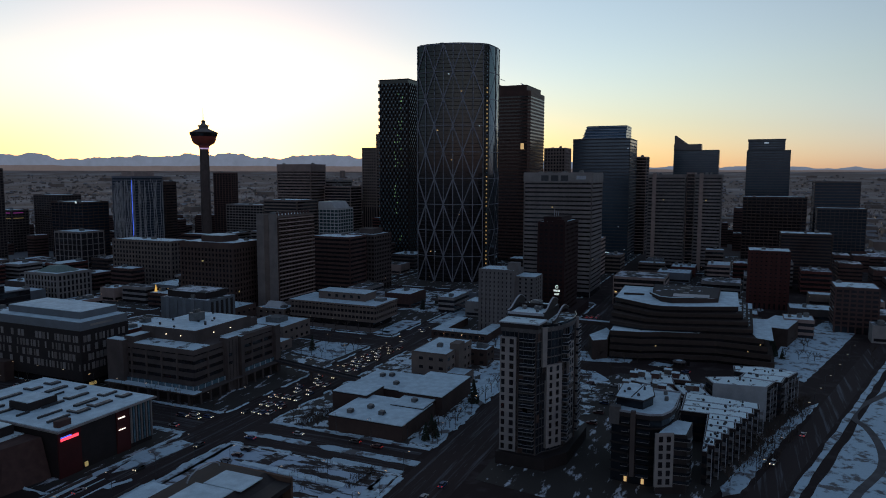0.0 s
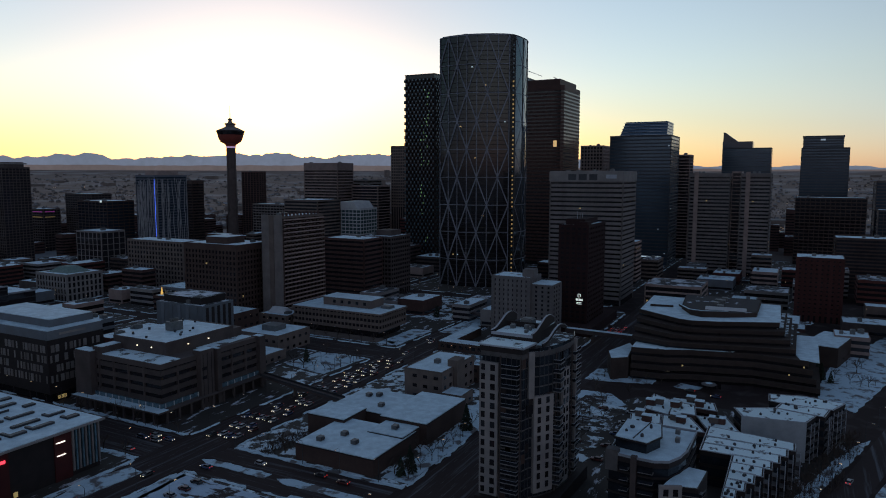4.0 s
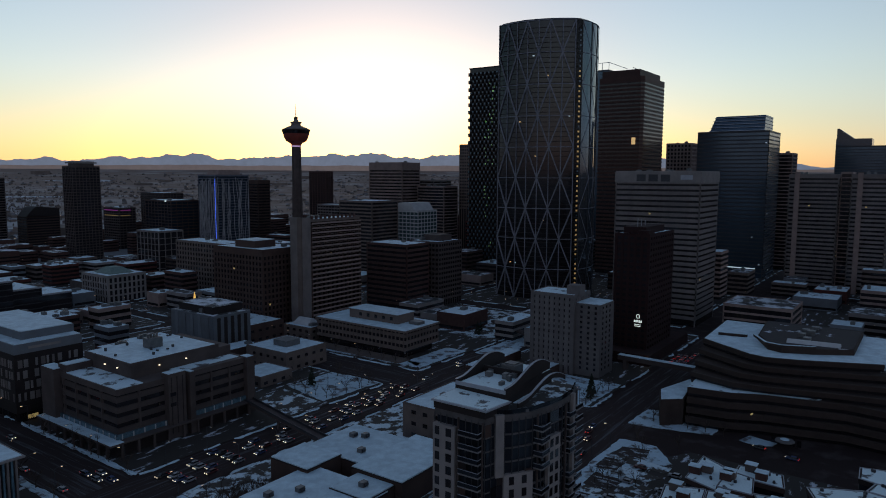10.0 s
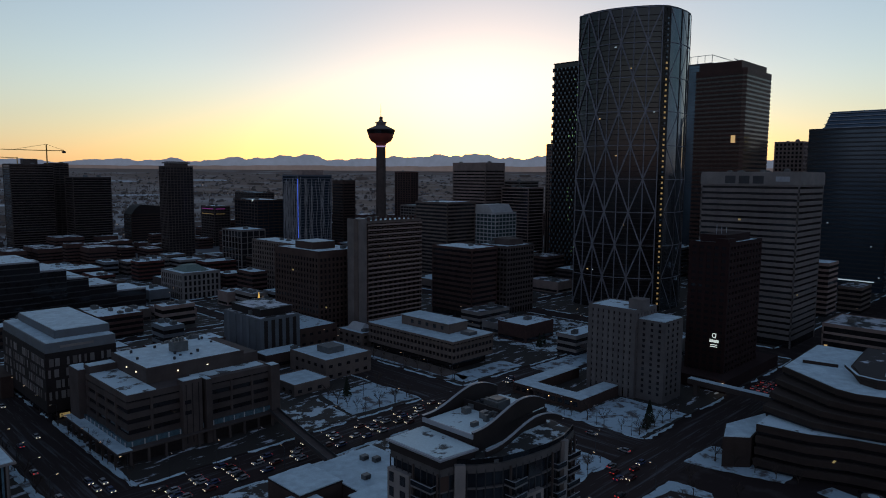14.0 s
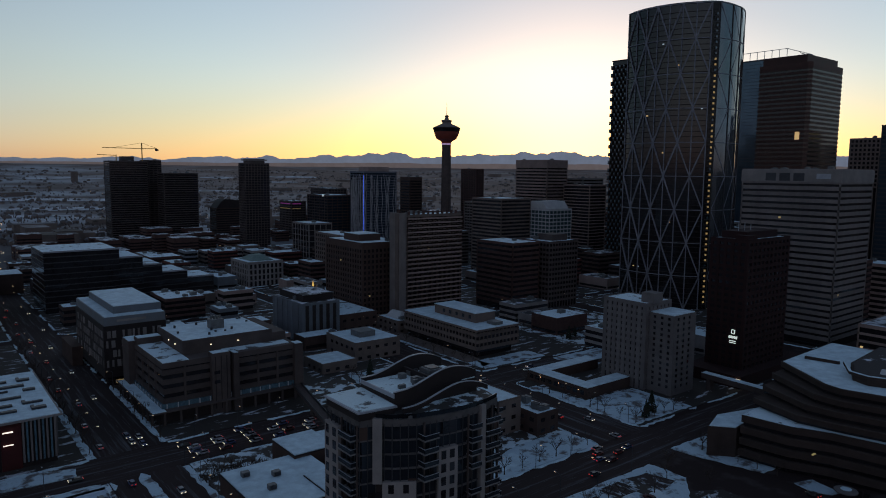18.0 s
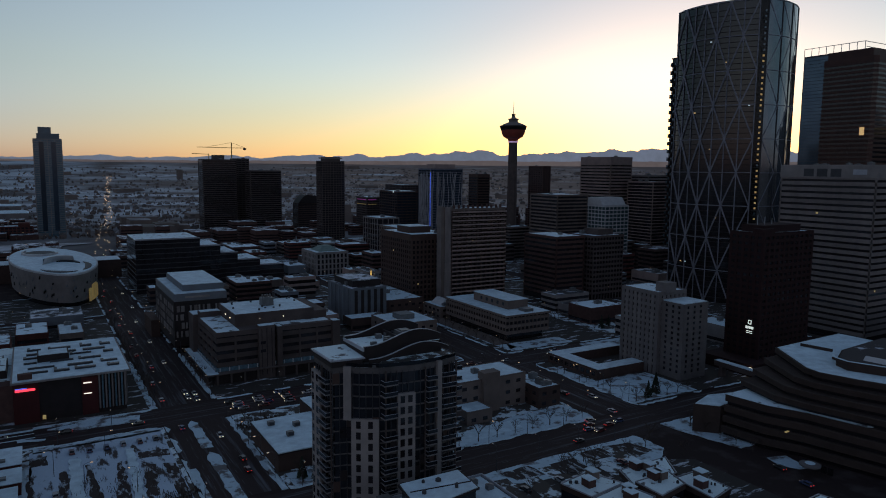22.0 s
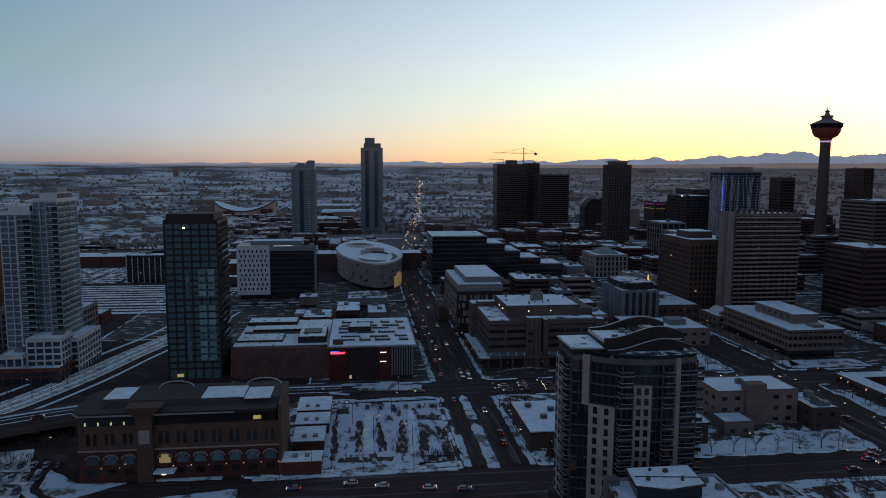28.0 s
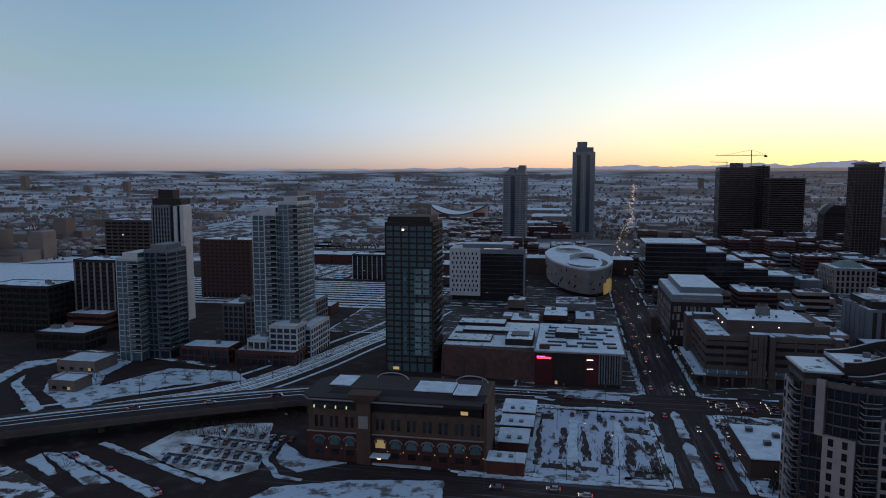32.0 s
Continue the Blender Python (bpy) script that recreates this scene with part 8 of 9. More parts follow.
    def rows_of(x0, x1, y0, y1, hmin, hmax, n, far=None):
        made = 0
        for q in range(n * 6):
            w, d = r.uniform(12, 34), r.uniform(12, 34)
            x, y = r.uniform(x0, x1 - w), r.uniform(y0, y1 - d)
            if not free(x - 2, x + w + 2, y - 2, y + d + 2):
                continue
            taken.append((x, x + w, y, y + d))
            h = r.uniform(hmin, hmax)
            wl = r.choice(walls)
            sn = r.choice([ROOFSNOW, ROOFSNOW, THINSNOW, SNOW])
            if far is not None:
                far[0].box(x, x + w, y, y + d, 0, h)
                far[2].box(x + 0.6, x + w - 0.6, y + 0.6, y + d - 0.6, h, h + 0.4)
                for f in range(1, int(h / 3.6)):
                    far[1].box(x - 0.1, x + w + 0.1, y - 0.1, y + d + 0.1, f * 3.6, f * 3.6 + 1.5)
            else:
                street_block(x, w, y, d, h, wl, sn, q)
            made += 1
            if made >= n:
                break

    for x0, x1, y0, y1, lo, hi, n in (
        (122, 240, 308, 325, 6, 12, 4), (122, 200, 330, 420, 6, 14, 9), (96, 240, 432, 500, 7, 16, 12), (256, 420, 412, 520, 8, 24, 12), (225, 420, 532, 640, 7, 20, 16),
        (96, 240, 570, 640, 8, 18, 10), (96, 240, 652, 760, 8, 18, 12), (256, 420, 652, 760, 8, 22, 12), (440, 620, 342, 520, 8, 26, 12), (330, 400, 160, 312, 5, 12, 7), (440, 620, 532, 650, 14, 40, 10),
        (440, 520, 10, 66, 6, 14, 6), (345, 440, 0, 100, 4, 10, 9), (350, 520, -90, -10, 4, 12, 10), (520, 660, -60, 120, 8, 30, 14), (540, 660, 130, 250, 15, 45, 8), (640, 820, 300, 480, 20, 70, 8),
        (-30, 66, 330, 430, 4, 9, 8), (-120, -66, 430, 520, 8, 16, 5), (-330, -200, 270, 330, 6, 12, 4)):
        rows_of(x0, x1, y0, y1, lo, hi, n)
    far = (Shape(), Shape(), Shape())
    for x0, x1, y0, y1, lo, hi, n in ((100, 420, 780, 960, 8, 24, 30), (440, 800, 760, 1000, 10, 45, 30), (-120, 60, 660, 900, 6, 16, 24), (-260, 40, 1000, 1160, 6, 12, 34), (-420, 60, 1180, 1420, 6, 13, 44), (720, 1000, 580, 800, 15, 60, 16), (860, 1120, -60, 300, 15, 60, 16), (540, 900, -200, -70, 6, 20, 20)):
        rows_of(x0, x1, y0, y1, lo, hi, n, far)
    solid("far_town_walls", far[0], DKBRICK, "brown walls of town blocks far off", "town blocks", "stuff")
    solid("far_town_windows", far[1], GLASS, "window bands of town blocks far off", "town blocks", "stuff")
    solid("far_town_roofs", far[2], THINSNOW, "snowy roofs of town blocks far off", "town blocks", "stuff")
    # spire with golden lights near the market square
    s = thing("lit_spire", 270, 440, 0, "slim spire wrapped in golden lights", "monument")
    part("base", Shape().box(267, 273, 437, 443, 0, 8), CONC, s)
    part("spire", Shape().lathe(270, 440, [(1.5, 8), (1.0, 12), (0.2, 17)], 10), LITGOLD2, s, "golden lit cone")


TOWERBRICK = mat("dark_red_tower_brick", (0.062, 0.021, 0.018), 0.9, (0.045, 0.016, 0.014), 0.4, 14)
LITGOLD2 = lamp_mat("golden_lights", (1.0, 0.55, 0.12), 0.6)
SCREENPINK = lamp_mat("magenta_screen", (0.9, 0.12, 0.6), 0.05)
SCREENGOLD = lamp_mat("yellow_screen", (1.0, 0.62, 0.18), 0.035)
fill()

# ---- suburbs, woods and mountains ----
def suburbs():
    r = random.Random(31)
    walls, roofs, trees = Shape(), Shape(), Shape()
    lights = Shape()
    for q in range(6200):
        a = radians(r.uniform(-22, 138))
        d = 900 * (4.6 ** r.random())
        x, y = 20 + d * math.cos(a), -20 + d * math.sin(a)
        if d < 1250 and x < 1150 and -80 < y < 1000 and x > -60:
            continue
        z = land(x, y)
        w, l, h = r.uniform(6, 11), r.uniform(7, 13), r.uniform(2.8, 5.5)
        big = r.random()
        if big > 0.97:
            w, l, h = r.uniform(25, 70), r.uniform(25, 60), r.uniform(7, 16)
        if big > 0.997:
            w, l, h = 22, 22, r.uniform(25, 50)
        walls.box(x - w / 2, x + w / 2, y - l / 2, y + l / 2, z - 3, z + h)
        if h < 8 and w < 16:
            k = len(roofs.v)
            roofs.v += [(x - w / 2 - .4, y - l / 2, z + h), (x + w / 2 + .4, y - l / 2, z + h), (x + w / 2 + .4, y + l / 2, z + h), (x - w / 2 - .4, y + l / 2, z + h), (x, y - l / 2, z + h + 3), (x, y + l / 2, z + h + 3)]
            roofs.f += [(k, k + 4, k + 5, k + 3), (k + 1, k + 2, k + 5, k + 4), (k, k + 1, k + 4), (k + 3, k + 5, k + 2)]
        else:
            roofs.box(x - w / 2, x + w / 2, y - l / 2, y + l / 2, z + h, z + h + 0.5)
    stands = [(r.uniform(-22, 138), 850 * (4.9 ** r.random())) for q in range(420)]
    for q in range(26000):
        a = radians(r.uniform(-22, 138))
        d = 850 * (4.9 ** r.random())
        if q % 3:
            deg, d = r.choice(stands)
            a, d = radians(deg + r.gauss(0, 1.6)), d * (1 + r.gauss(0, 0.022))
        x, y = 20 + d * math.cos(a), -20 + d * math.sin(a)
        if d < 1250 and x < 1150 and -80 < y < 1000 and x > -60:
            continue
        z = land(x, y)
        w, h = r.uniform(0.9, 2.2), r.uniform(3.0, 6.5)
        k = len(trees.v)
        trees.v += [(x, y, z + h), (x, y, z)]
        m = 5
        for i in range(m):
            u = 2 * math.pi * i / m + r.random()
            ww = w * r.uniform(0.6, 1.2)
            trees.v.append((x + ww * math.cos(u), y + ww * math.sin(u), z + h * r.uniform(0.35, 0.7)))
        trees.f += [(k, k + 2 + i, k + 2 + (i + 1) % m) for i in range(m)] + [(k + 1, k + 2 + (i + 1) % m, k + 2 + i) for i in range(m)]
    for q in range(900):
        a = radians(r.uniform(-18, 126))
        d = 420 * (8.5 ** r.random())
        x, y = 20 + d * math.cos(a), -20 + d * math.sin(a)
        z = land(x, y) + r.uniform(7, 11)
        e = 0.12 + d * 0.00019
        k = len(lights.v)
        lights.v += [(x - e, y, z), (x + e, y, z), (x, y - e, z), (x, y + e, z), (x, y, z - e), (x, y, z + e)]
        lights.f += [(k, k + 2, k + 5), (k + 2, k + 1, k + 5), (k + 1, k + 3, k + 5), (k + 3, k, k + 5), (k + 2, k, k + 4), (k + 1, k + 2, k + 4), (k + 3, k + 1, k + 4), (k, k + 3, k + 4)]
    # two lit roads running out of town
    for ax, ay, bx, by, n in ((82, 640, 330, 3300, 110), (700, 108, 3200, -160, 60)):
        for k in range(n):
            t = (k / n) ** 1.5
            x, y = ax + (bx - ax) * t + r.uniform(-9, 9), ay + (by - ay) * t
            z = land(x, y) + r.uniform(1.0, 8)
            e = 0.25 + 0.00032 * math.hypot(x, y)
            k0 = len(lights.v)
            lights.v += [(x - e, y, z), (x + e, y, z), (x, y - e, z), (x, y + e, z), (x, y, z - e), (x, y, z + e)]
            lights.f += [(k0, k0 + 2, k0 + 5), (k0 + 2, k0 + 1, k0 + 5), (k0 + 1, k0 + 3, k0 + 5), (k0 + 3, k0, k0 + 5), (k0 + 2, k0, k0 + 4), (k0 + 1, k0 + 2, k0 + 4), (k0 + 3, k0 + 1, k0 + 4), (k0, k0 + 3, k0 + 4)]
    # haze put into these colours: paler walls and woods, duller brownish roof snow
    hw = mat("hazed_house_walls", (0.20, 0.155, 0.135), 0.9, (0.12, 0.095, 0.085), 0.01, 0.2, 0)
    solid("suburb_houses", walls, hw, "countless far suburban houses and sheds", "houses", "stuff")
    solid("suburb_roofs", roofs, mat("hazed_roof_snow", (0.24, 0.24, 0.26), 0.9, (0.08, 0.068, 0.062), 0.01, 0.15, 0, lo=0.42, hi=0.62), "snowy roofs of far suburban houses", "roofs", "stuff")
    wood = mat("hazed_bare_woods", (0.13, 0.098, 0.085), 0.95, (0.075, 0.058, 0.052), 0.02, 0.3, 0)
    solid("far_woods", trees, wood, "bare brown woods and street trees far off", "woods", "stuff")
    solid("far_lights", lights, FARLIGHT, "countless street lights of the far suburbs", "lights", "stuff")


FARLIGHT = lamp_mat("far_street_light", (1.0, 0.62, 0.32), 1.6)
suburbs()


RIDGE = [(-30, 138), (-8, 150), (4, 160), (12, 184), (20, 206), (32, 226), (42, 228), (50, 214), (58, 214), (64, 190), (72, 180), (80, 166), (90, 156), (104, 147), (118, 139), (132, 126), (145, 110)]


def mountains():
    """A backdrop ridge beyond the plain, with a lower line of foothills before it."""
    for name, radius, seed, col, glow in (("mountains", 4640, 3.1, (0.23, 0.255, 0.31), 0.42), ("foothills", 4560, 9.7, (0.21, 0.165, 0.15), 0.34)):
        v, f = [], []
        n = 1400
        for i in range(n + 1):
            deg = -30 + 170 * i / n
            a = radians(deg)
            top = float(np.interp(deg, [p[0] for p in RIDGE], [p[1] for p in RIDGE]))
            h = 0.0
            for o in range(6):
                s = 2 ** o
                h += (1 - 2.2 * abs(noise.noise((deg * 0.30 * s, seed + o * 3.3, 0.5)))) / (1.75 ** o)
            if name == "mountains":
                z = top + 3 + (top - 118) * 0.24 * (h - 1.25)
            else:
                z = 128 + (top - 128) * 0.34 + 3.0 * (h - 1.2)
            x, y = 20 + radius * math.cos(a), -20 + radius * math.sin(a)
            v += [(x, y, 60), (x, y, z)]
        for i in range(n):
            f.append((2 * i + 2, 2 * i, 2 * i + 1, 2 * i + 3))
        s = Shape()
        s.v, s.f = v, f
        # haze is put into the ridge colour and lifted by a faint glow
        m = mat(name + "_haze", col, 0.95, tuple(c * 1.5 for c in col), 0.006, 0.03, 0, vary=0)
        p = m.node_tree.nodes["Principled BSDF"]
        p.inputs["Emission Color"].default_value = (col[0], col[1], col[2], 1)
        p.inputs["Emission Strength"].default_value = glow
        solid("backdrop_" + name, s, m, "blue mountain backdrop, haze and glow put into its colour" if name == "mountains" else "low foothill backdrop, warm haze and glow put into its colour", "mountains")


mountains()


def snow_fields():
    """Open fields, frozen river flats and bluffs between the suburbs."""
    r = random.Random(77)
    s = Shape()
    for k in range(150):
        deg = 62 + 72 * r.random() ** 0.7
        a, d = radians(deg), 800 * (4.6 ** r.random())
        if d < 1200 and deg < 92:
            continue
        cx, cy = 20 + d * math.cos(a), -20 + d * math.sin(a)
        L, W = r.uniform(30, 170) * (0.6 + d / 2500), r.uniform(14, 50) * (0.6 + d / 2500)
        n = 14
        base = len(s.v)
        for i in range(n):
            u = 2 * math.pi * i / n
            q = r.uniform(0.6, 1.1)
            p, w = L * q * math.cos(u), W * q * math.sin(u)
            x, y = cx - p * math.sin(a) + w * math.cos(a), cy + p * math.cos(a) + w * math.sin(a)
            s.v.append((x, y, land(x, y) + 1.2))
        s.f.append(tuple(range(base, base + n)))
    solid("snow_field", s, mat("field_snow", (0.52, 0.55, 0.60), 0.9, (0.20, 0.19, 0.19), 0.012, 0.1, 0, vary=0, lo=0.40, hi=0.56), "open snowy fields between the far suburbs", "snow", "stuff")


snow_fields()


def bluff():
    """The wooded, half-snowy river bluff below the suburbs."""
    s = Shape()
    n, m = 60, 10
    for i in range(n + 1):
        f = i / n
        bx, by = -640 + 560 * f, 850 + 120 * f - 60 * math.sin(f * math.pi)
        fade = min(1.0, 5 * f, 5 * (1 - f))
        for j in range(m + 1):
            g = j / m
            rise = (3 * g * g - 2 * g ** 3) if g < 0.75 else 1.0 - (g - 0.75) * 0.2
            q = noise.noise((bx * 0.02, g * 3.0, 1.7))
            s.v.append((bx - 60 * g + 8 * q, by + 330 * g, -0.3 + fade * (20 + 6 * q) * rise))
    for i in range(n):
        for j in range(m):
            k = i * (m + 1) + j
            s.f.append((k, k + m + 1, k + m + 2, k + 1))
    m2 = mat("bluff_slope", (0.42, 0.49, 0.52), 0.95, (0.085, 0.062, 0.054), 0.035, 0.4, 0.3, vary=0, lo=0.46, hi=0.55)
    solid("bluff", s, m2, "river bluff with brown scrub and snow", "hillside")


bluff()

# ---- trees, lamps and cars ----
def bare_tree(seed, h):
    """A trunk with limbs that fork down to twigs."""
    r = random.Random(seed)
    trunk, crown = Shape(), Shape()
    trunk.lathe(0, 0, [(0.22, 0), (0.15, h * 0.2), (0.12, h * 0.36)], 7)

    def grow(p, d, L, w, depth):
        q = p + d * L
        crown.bar(tuple(p), tuple(q), w)
        if depth == 0:
            return
        for k in range(3 if depth > 1 else 4):
            e = (d + Vector((r.uniform(-1, 1), r.uniform(-1, 1), r.uniform(-0.25, 0.6))) * 0.62).normalized()
            grow(p + d * L * r.uniform(0.55, 1.0), e, L * r.uniform(0.55, 0.8), max(0.045, w * 0.55), depth - 1)

    for k in range(5):
        a = k * 1.26 + r.random()
        grow(Vector((0, 0, h * (0.26 + 0.03 * k))), Vector((math.cos(a) * 0.6, math.sin(a) * 0.6, 0.85)).normalized(), h * 0.27, 0.12, 2)
    t = thing("bare_tree", 0, 0, -40, "leafless street tree with fine dark twigs", "tree", "street trees")
    t.location = (0, 0, 0)
    part("trunk", trunk, BARK, t)
    part("crown", crown, BARK, t)
    return t


def conifer(seed, h):
    r = random.Random(seed)
    t = thing("conifer", 0, 0, 0, "dark spruce tree with ragged tiers", "tree", "conifers")
    part("trunk", Shape().lathe(0, 0, [(0.25, 0), (0.12, h * 0.8)], 7), BARK, t)
    s = Shape()
    for k in range(260):
        f = r.random() ** 0.8
        z = h * (0.1 + 0.88 * f)
        R = (1 - f) * h * 0.24 + 0.15
        a = r.uniform(0, 2 * math.pi)
        p = Vector((0.15 * R * math.cos(a), 0.15 * R * math.sin(a), z))
        q = Vector((R * math.cos(a), R * math.sin(a), z - R * 0.35))
        sd = Vector((-math.sin(a), math.cos(a), 0)) * (0.18 + R * 0.22)
        k0 = len(s.v)
        s.v += [tuple(p), tuple(q + sd), tuple(q + Vector((0, 0, -0.3))), tuple(q - sd)]
        s.f += [(k0, k0 + 1, k0 + 2), (k0, k0 + 2, k0 + 3)]
    part("crown", s, NEEDLE, t)
    return t


def plant():
    r = random.Random(17)
    kinds = [bare_tree(k, 7.5 + k) for k in range(3)]
    spots = []
    for x in np.arange(99, 220, 8.5):
        spots.append((x, 122.5))
    for x in np.arange(100, 128, 6):
        spots.append((x, 128.5))
    for y in np.arange(226, 252, 7):
        spots += [(190, y), (219, y)]
    for x in np.arange(192, 220, 9):
        spots.append((x, 224))
    for y in np.arange(228, 310, 9):
        spots.append((253.5, y))
    for y in np.arange(126, 192, 8):
        spots.append((252.5, y))
    for x in np.arange(258, 290, 7):
        spots.append((x, 126))
    for x in np.arange(104, 212, 3.6):
        spots.append((x, 17.5 - (x - 98) * 0.285 + r.uniform(-2.5, 2.5)))
    for y in np.arange(66, 100, 7):
        spots.append((249, y))
    for y in np.arange(168, 192, 6):
        spots += [(97, y), (104, y + 2)]
    for k in range(26):
        spots.append((r.uniform(330, 412), r.uniform(200, 300)))
    for k in range(18):
        spots.append((r.uniform(150, 330), -50 - r.uniform(0, 50) - 0.1 * k))
    for k in range(10):
        spots.append((r.uniform(265, 350), r.uniform(-28, -8)))
    for x in np.arange(-190, -110, 10):
        spots.append((x, 186 + (x + 190) * 0.35))
    for k in range(14):
        spots.append((r.uniform(140, 225), r.uniform(74, 96)))
    for y in np.arange(225, 420, 12):
        spots += [(68.5, y), (93, y)]
    for k in range(20):
        spots.append((r.uniform(-230, -120), r.uniform(40, 100)))
    for i, (x, y) in enumerate(spots):
        m = Matrix.Translation((x, y, 0.1)) @ Matrix.Rotation(r.uniform(0, 6.28), 4, "Z") @ Matrix.Scale(r.uniform(0.7, 1.15), 4)
        k = kinds[i % 3]
        if i < 3:
            k.matrix_basis = m
        else:
            copy_thing(k, m)
    kinds = [conifer(k, 10 + 3 * k) for k in range(2)]
    spots = [(345, 262), (352, 256), (358, 266), (340, 240), (362, 230), (368, 240), (372, 228), (350, 244), (100, 126), (104, 123.5), (108, 127), (300, 4), (296, -4), (290, -8), (306, -2), (335, -8), (341, -12), (348, -6), (150, 125), (262, 128), (270, 131), (200, 246), (355, 285), (375, 270)]
    for i, (x, y) in enumerate(spots):
        m = Matrix.Translation((x, y, 0.1)) @ Matrix.Rotation(r.uniform(0, 6.28), 4, "Z") @ Matrix.Scale(r.uniform(0.7, 1.1), 4)
        k = kinds[i % 2]
        if i < 2:
            k.matrix_basis = m
        else:
            copy_thing(k, m)
    # brown scrub on the riverbank and under the flyover
    s = Shape()
    for cx, cy, n, R in ((200, -62, 700, 9), (214, -66, 500, 7), (170, -2, 400, 12), (140, 6, 500, 12), (200, -9, 400, 10), (-100, 142, 500, 14), (-75, 160, 400, 12), (-205, 70, 600, 18), (-180, 85, 400, 12), (104, 180, 500, 8), (112, 174, 300, 6), (50, 150, 150, 12), (60, 132, 200, 6)):
        for k in range(n):
            a, d = r.uniform(0, 6.28), R * r.random() ** 0.5
            x, y = cx + d * math.cos(a) * 1.5, cy + d * math.sin(a) * 0.6
            s.bar((x, y, 0.05), (x + r.uniform(-0.6, 0.6), y + r.uniform(-0.6, 0.6), r.uniform(0.6, 2.0)), 0.09)
    solid("scrub", s, BARK, "brown leafless scrub standing in the snow", "scrub", "stuff")


plant()


def street_lamp():
    t = thing("street_lamp", 0, 0, 0, "grey steel street lamp with a curved arm", "street lamp", "street lamps")
    part("pole", Shape().lathe(0, 0, [(0.12, 0), (0.07, 8.6)], 8), DKSTEEL, t)
    part("arm", Shape().bar((0, 0, 8.6), (0.9, 0, 9.1), 0.09).bar((0.9, 0, 9.1), (2.0, 0, 9.15), 0.09), DKSTEEL, t)
    h = part("head", Shape().box(1.8, 2.7, -0.16, 0.16, 9.06, 9.22), STEEL, t)
    part("lens", Shape().box(1.9, 2.6, -0.12, 0.12, 8.98, 9.06), SODIUM, h, "glowing lamp lens")
    return t


def lamps():
    a = street_lamp()
    spots = [(x, 196, 90) for x in range(-40, 68, 18)] + [(x, 195.5, 90) for x in range(100, 222, 17)] + [(x, 219, -90) for x in range(104, 222, 17)]
    spots += [(x, 119.6, -90) for x in range(0, 70, 17)] + [(x, 120, -90) for x in range(98, 222, 18)] + [(x, 98, 90) for x in range(140, 224, 18)]
    spots += [(92.2, y, 180) for y in range(130, 196, 16)] + [(69.5, y, 0) for y in range(226, 420, 18)] + [(93, y, 180) for y in range(226, 420, 18)]
    spots += [(223.5, y, 0) for y in range(128, 196, 16)] + [(250, y, 180) for y in range(128, 196, 16)] + [(250, y, 180) for y in range(226, 320, 18)]
    spots += [(38, 150, 0), (46, 176, 0), (52, 140, 180), (30, 166, 180), (205, 240, 0), (-90, 120, 0), (-75, 140, 0), (-40, 112, 90), (-20, 108, 90), (8, 108, 90)]
    # the nine riverside lamps are invented; no lit lamp is known there
    spots += [(110 + 24 * k, 8 - 6.3 * k, -104) for k in range(9)] + [(-160 + 20 * k, 176 + 10 * k, -60) for k in range(4)] + [(-110 + 6 * k, 210 + 22 * k, 160) for k in range(6)]
    for i, (x, y, rot) in enumerate(spots):
        m = pose(x, y, 0.1, 0, 0, rot)
        if i == 0:
            a.matrix_basis = m
        else:
            copy_thing(a, m)


lamps()


def car(name, label, paint, lit_front, lit_rear):
    t = thing(name, 0, 0, 0, label, "car", "cars in the streets")
    body = Shape().prism([(-2.2, -0.85), (2.2, -0.85), (2.2, 0.85), (-2.2, 0.85)], 0.3, 0.62)
    body.prism([(-2.2, -0.85), (2.2, -0.85), (2.2, 0.85), (-2.2, 0.85)], 0.62, 0.92, [(-2.1, -0.78), (2.05, -0.78), (2.05, 0.78), (-2.1, 0.78)])
    part("body", body, paint, t)
    cab = part("cabin", Shape().prism([(-1.9, -0.76), (1.1, -0.76), (1.1, 0.76), (-1.9, 0.76)], 0.92, 1.42, [(-1.4, -0.62), (0.4, -0.62), (0.4, 0.62), (-1.4, 0.62)]), GLASS, t)
    part("roof", Shape().box(-1.42, 0.42, -0.63, 0.63, 1.42, 1.47), paint, cab)
    w = Shape()
    for x in (-1.35, 1.35):
        for y in (-0.8, 0.8):
            n, k = 8, len(w.v)
            for e in (-0.1, 0.1):
                w.v += [(x + 0.32 * math.cos(2 * math.pi * i / n), y + e, 0.32 + 0.32 * math.sin(2 * math.pi * i / n)) for i in range(n)]
            w.f += [tuple(range(k, k + n)), tuple(range(k + 2 * n - 1, k + n - 1, -1))] + [(k + i, k + n + i, k + n + (i + 1) % n, k + (i + 1) % n) for i in range(n)]
    part("running_gear", w, RUBBER, t, kind="stuff")
    for y in (-0.6, 0.6):
        part("headlight", Shape().box(2.16, 2.24, y - 0.2, y + 0.2, 0.6, 0.82), HEADLAMP if lit_front else STEEL, t)
        part("tail_light", Shape().box(-2.24, -2.14, y - 0.2, y + 0.2, 0.66, 0.86), TAILLAMP if lit_rear else RED, t)
    return t


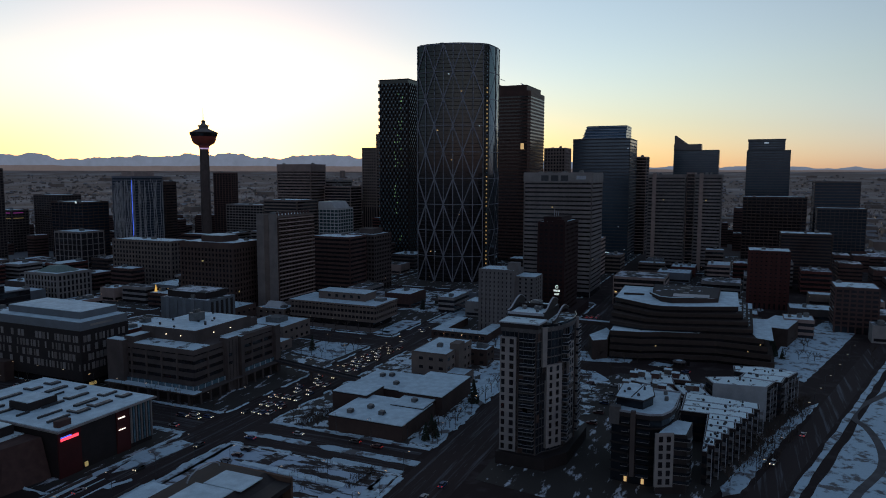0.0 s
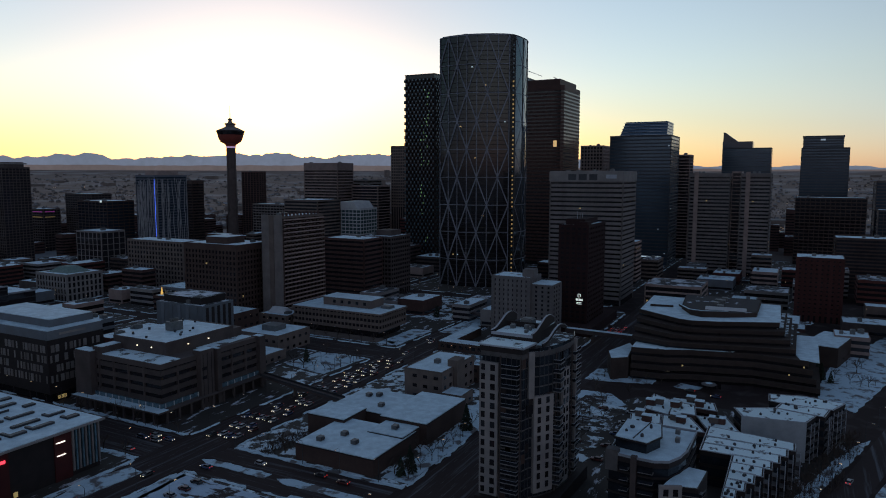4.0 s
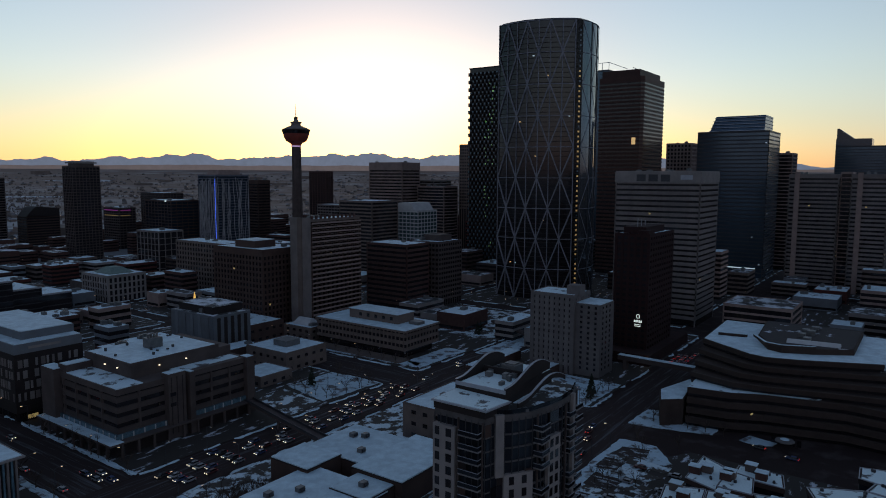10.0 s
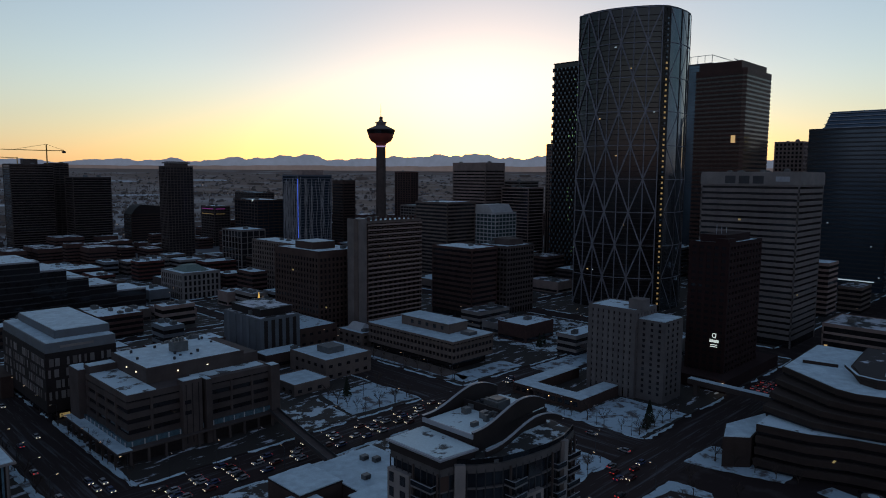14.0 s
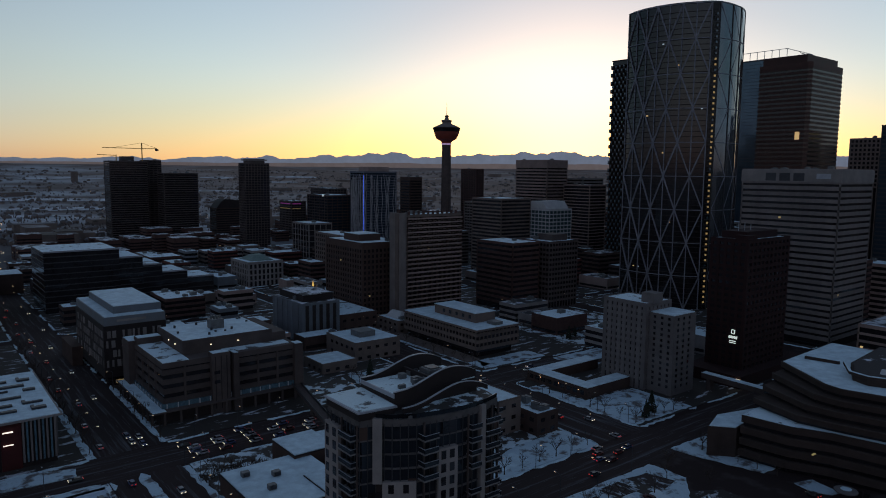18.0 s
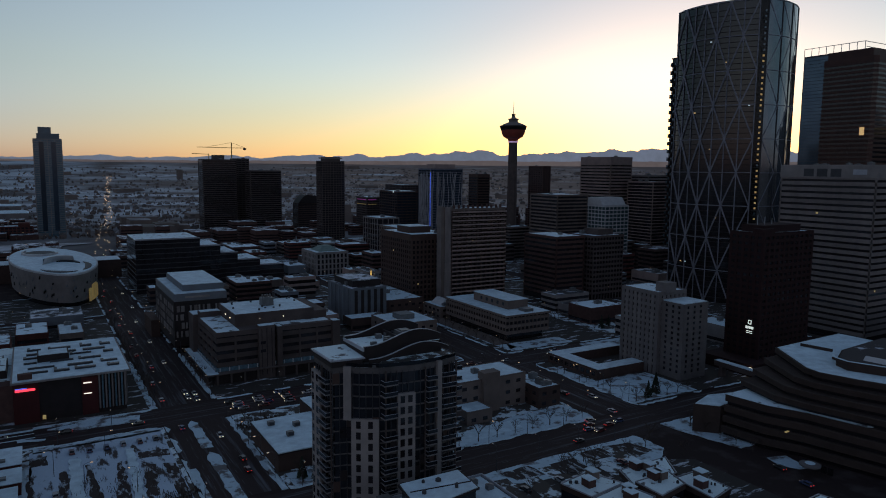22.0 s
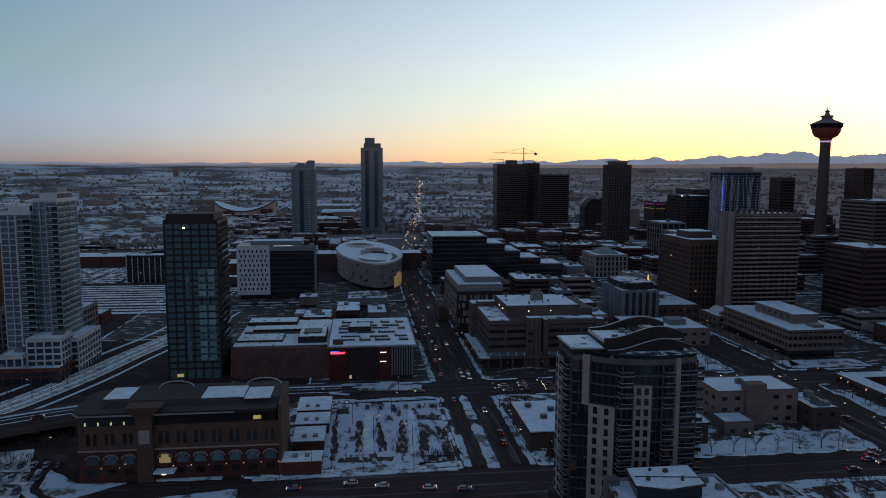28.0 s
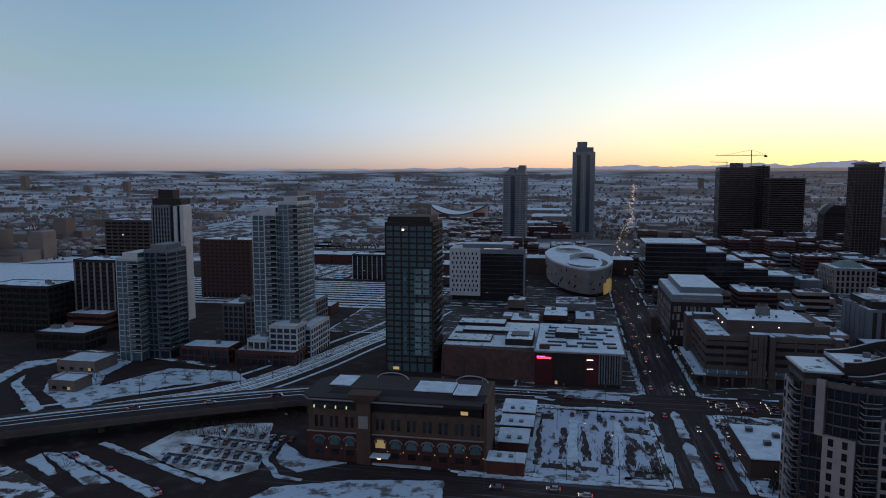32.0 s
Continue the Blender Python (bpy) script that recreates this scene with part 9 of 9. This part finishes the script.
def traffic():
    r = random.Random(23)
    paints = [mat("car_paint_" + n, c, 0.3, c, 1, 4, 0, spec=0.7, vary=0.2) for n, c in (("white", (0.26, 0.26, 0.27)), ("black", (0.02, 0.02, 0.022)), ("grey", (0.2, 0.2, 0.21)), ("blue", (0.03, 0.05, 0.12)), ("red", (0.07, 0.012, 0.012)))]
    words = ["white", "black", "grey", "dark blue", "dark red"]
    lit_cars = [car("car", "%s car with lit headlights on the road" % w, p, True, True) for w, p in zip(words, paints)]
    cold = [car("car", "%s parked car dusted with snow" % w, p, False, False) for w, p in zip(words, paints)]
    used = set()

    def put(src, x, y, z, rot):
        m = pose(x, y, z, 0, 0, rot)
        if src.name in used:
            copy_thing(src, m)
        else:
            used.add(src.name)
            src.matrix_basis = m

    for lane, y in enumerate((200.5, 204, 207.5, 211)):
        x = 97 + r.uniform(0, 4)
        while x < 226:
            put(r.choice(lit_cars), x, y + r.uniform(-0.3, 0.3), 0.02, 180)
            x += r.uniform(7.5, 18)
    for k in range(6):
        put(r.choice(lit_cars), r.uniform(240, 420), r.choice((203, 207, 211)), 0.02, 180)
    for k in range(13):
        put(r.choice(lit_cars), 340 + 7.5 * (k // 3) + r.uniform(-1, 1), (110.5, 114, 117.5)[k % 3], 0.02, 0)
    for k in range(4):
        put(r.choice(lit_cars), 211 + 3.6 * k, (111, 114.5, 118)[k % 3], 0.02, 0)
    for k in range(6):
        put(r.choice(lit_cars), 440 + 28 * k + r.uniform(-8, 8), r.choice((100, 104, 108)) + 0, 0.02, r.choice((0, 180)))
    for k in range(12):
        y = 225 + 28 * k + r.uniform(-5, 5)
        put(r.choice(lit_cars), r.choice((72.5, 76)), y, 0.02, 90)
        if k % 2 == 0:
            put(r.choice(lit_cars), r.choice((83, 87)), y + 6, 0.02, -90)
    for x, y, rot in ((86, 222, -90), (83, 226, -90), (86.5, 230, -90), (83, 233, -90), (74, 190, 90), (85, 175, -90), (87, 150, 90), (86, 140, 90), (60, 203, 180), (35, 207, 180), (14, 211, 0), (-10, 206.6, 200), (120, 214, 180), (55, 106, 0), (40, 109, 180), (30, 112, 180), (66, 104, 0), (12, 110, 180), (200, 104, 0), (214, 108, 180), (228, 112, 180), (234, 122, 90), (232, 150, 90), (240, 140, -90), (130, 2, 166), (165, -10, -14), (240, 40, 80), (244, 52, 80), (-60, 153, 70), (-95, 88, 150), (-120, 100, 150), (-140, 108, 150)):
        put(r.choice(lit_cars), x, y, 0.02, rot)
    for x, y, z, rot in ((-112, 153.5, 6.45, 33), (-90, 170, 5.5, 33), (-138, 140, 6.9, 34)):
        put(r.choice(lit_cars), x, y, z, rot)
    for k in range(32):
        put(r.choice(cold), -106 + 4.2 * (k % 8) + (k // 8) * 2.5, 111 + 9.5 * (k // 8) - 0.5 * (k % 8) + r.uniform(-0.5, 0.5), 0.13, r.choice((97, 100, 277)))
    for k in range(10):
        put(r.choice(cold), 144 + 14 * (k % 5), 70 + 12 * (k // 5), 0.15, 90)
    for k in range(6):
        put(r.choice(cold), 36 + 5.5 * k, 184 + r.uniform(-1, 1), 0.17, 90)
    put(cold[0], 30, 150, 0.17, 90)


traffic()
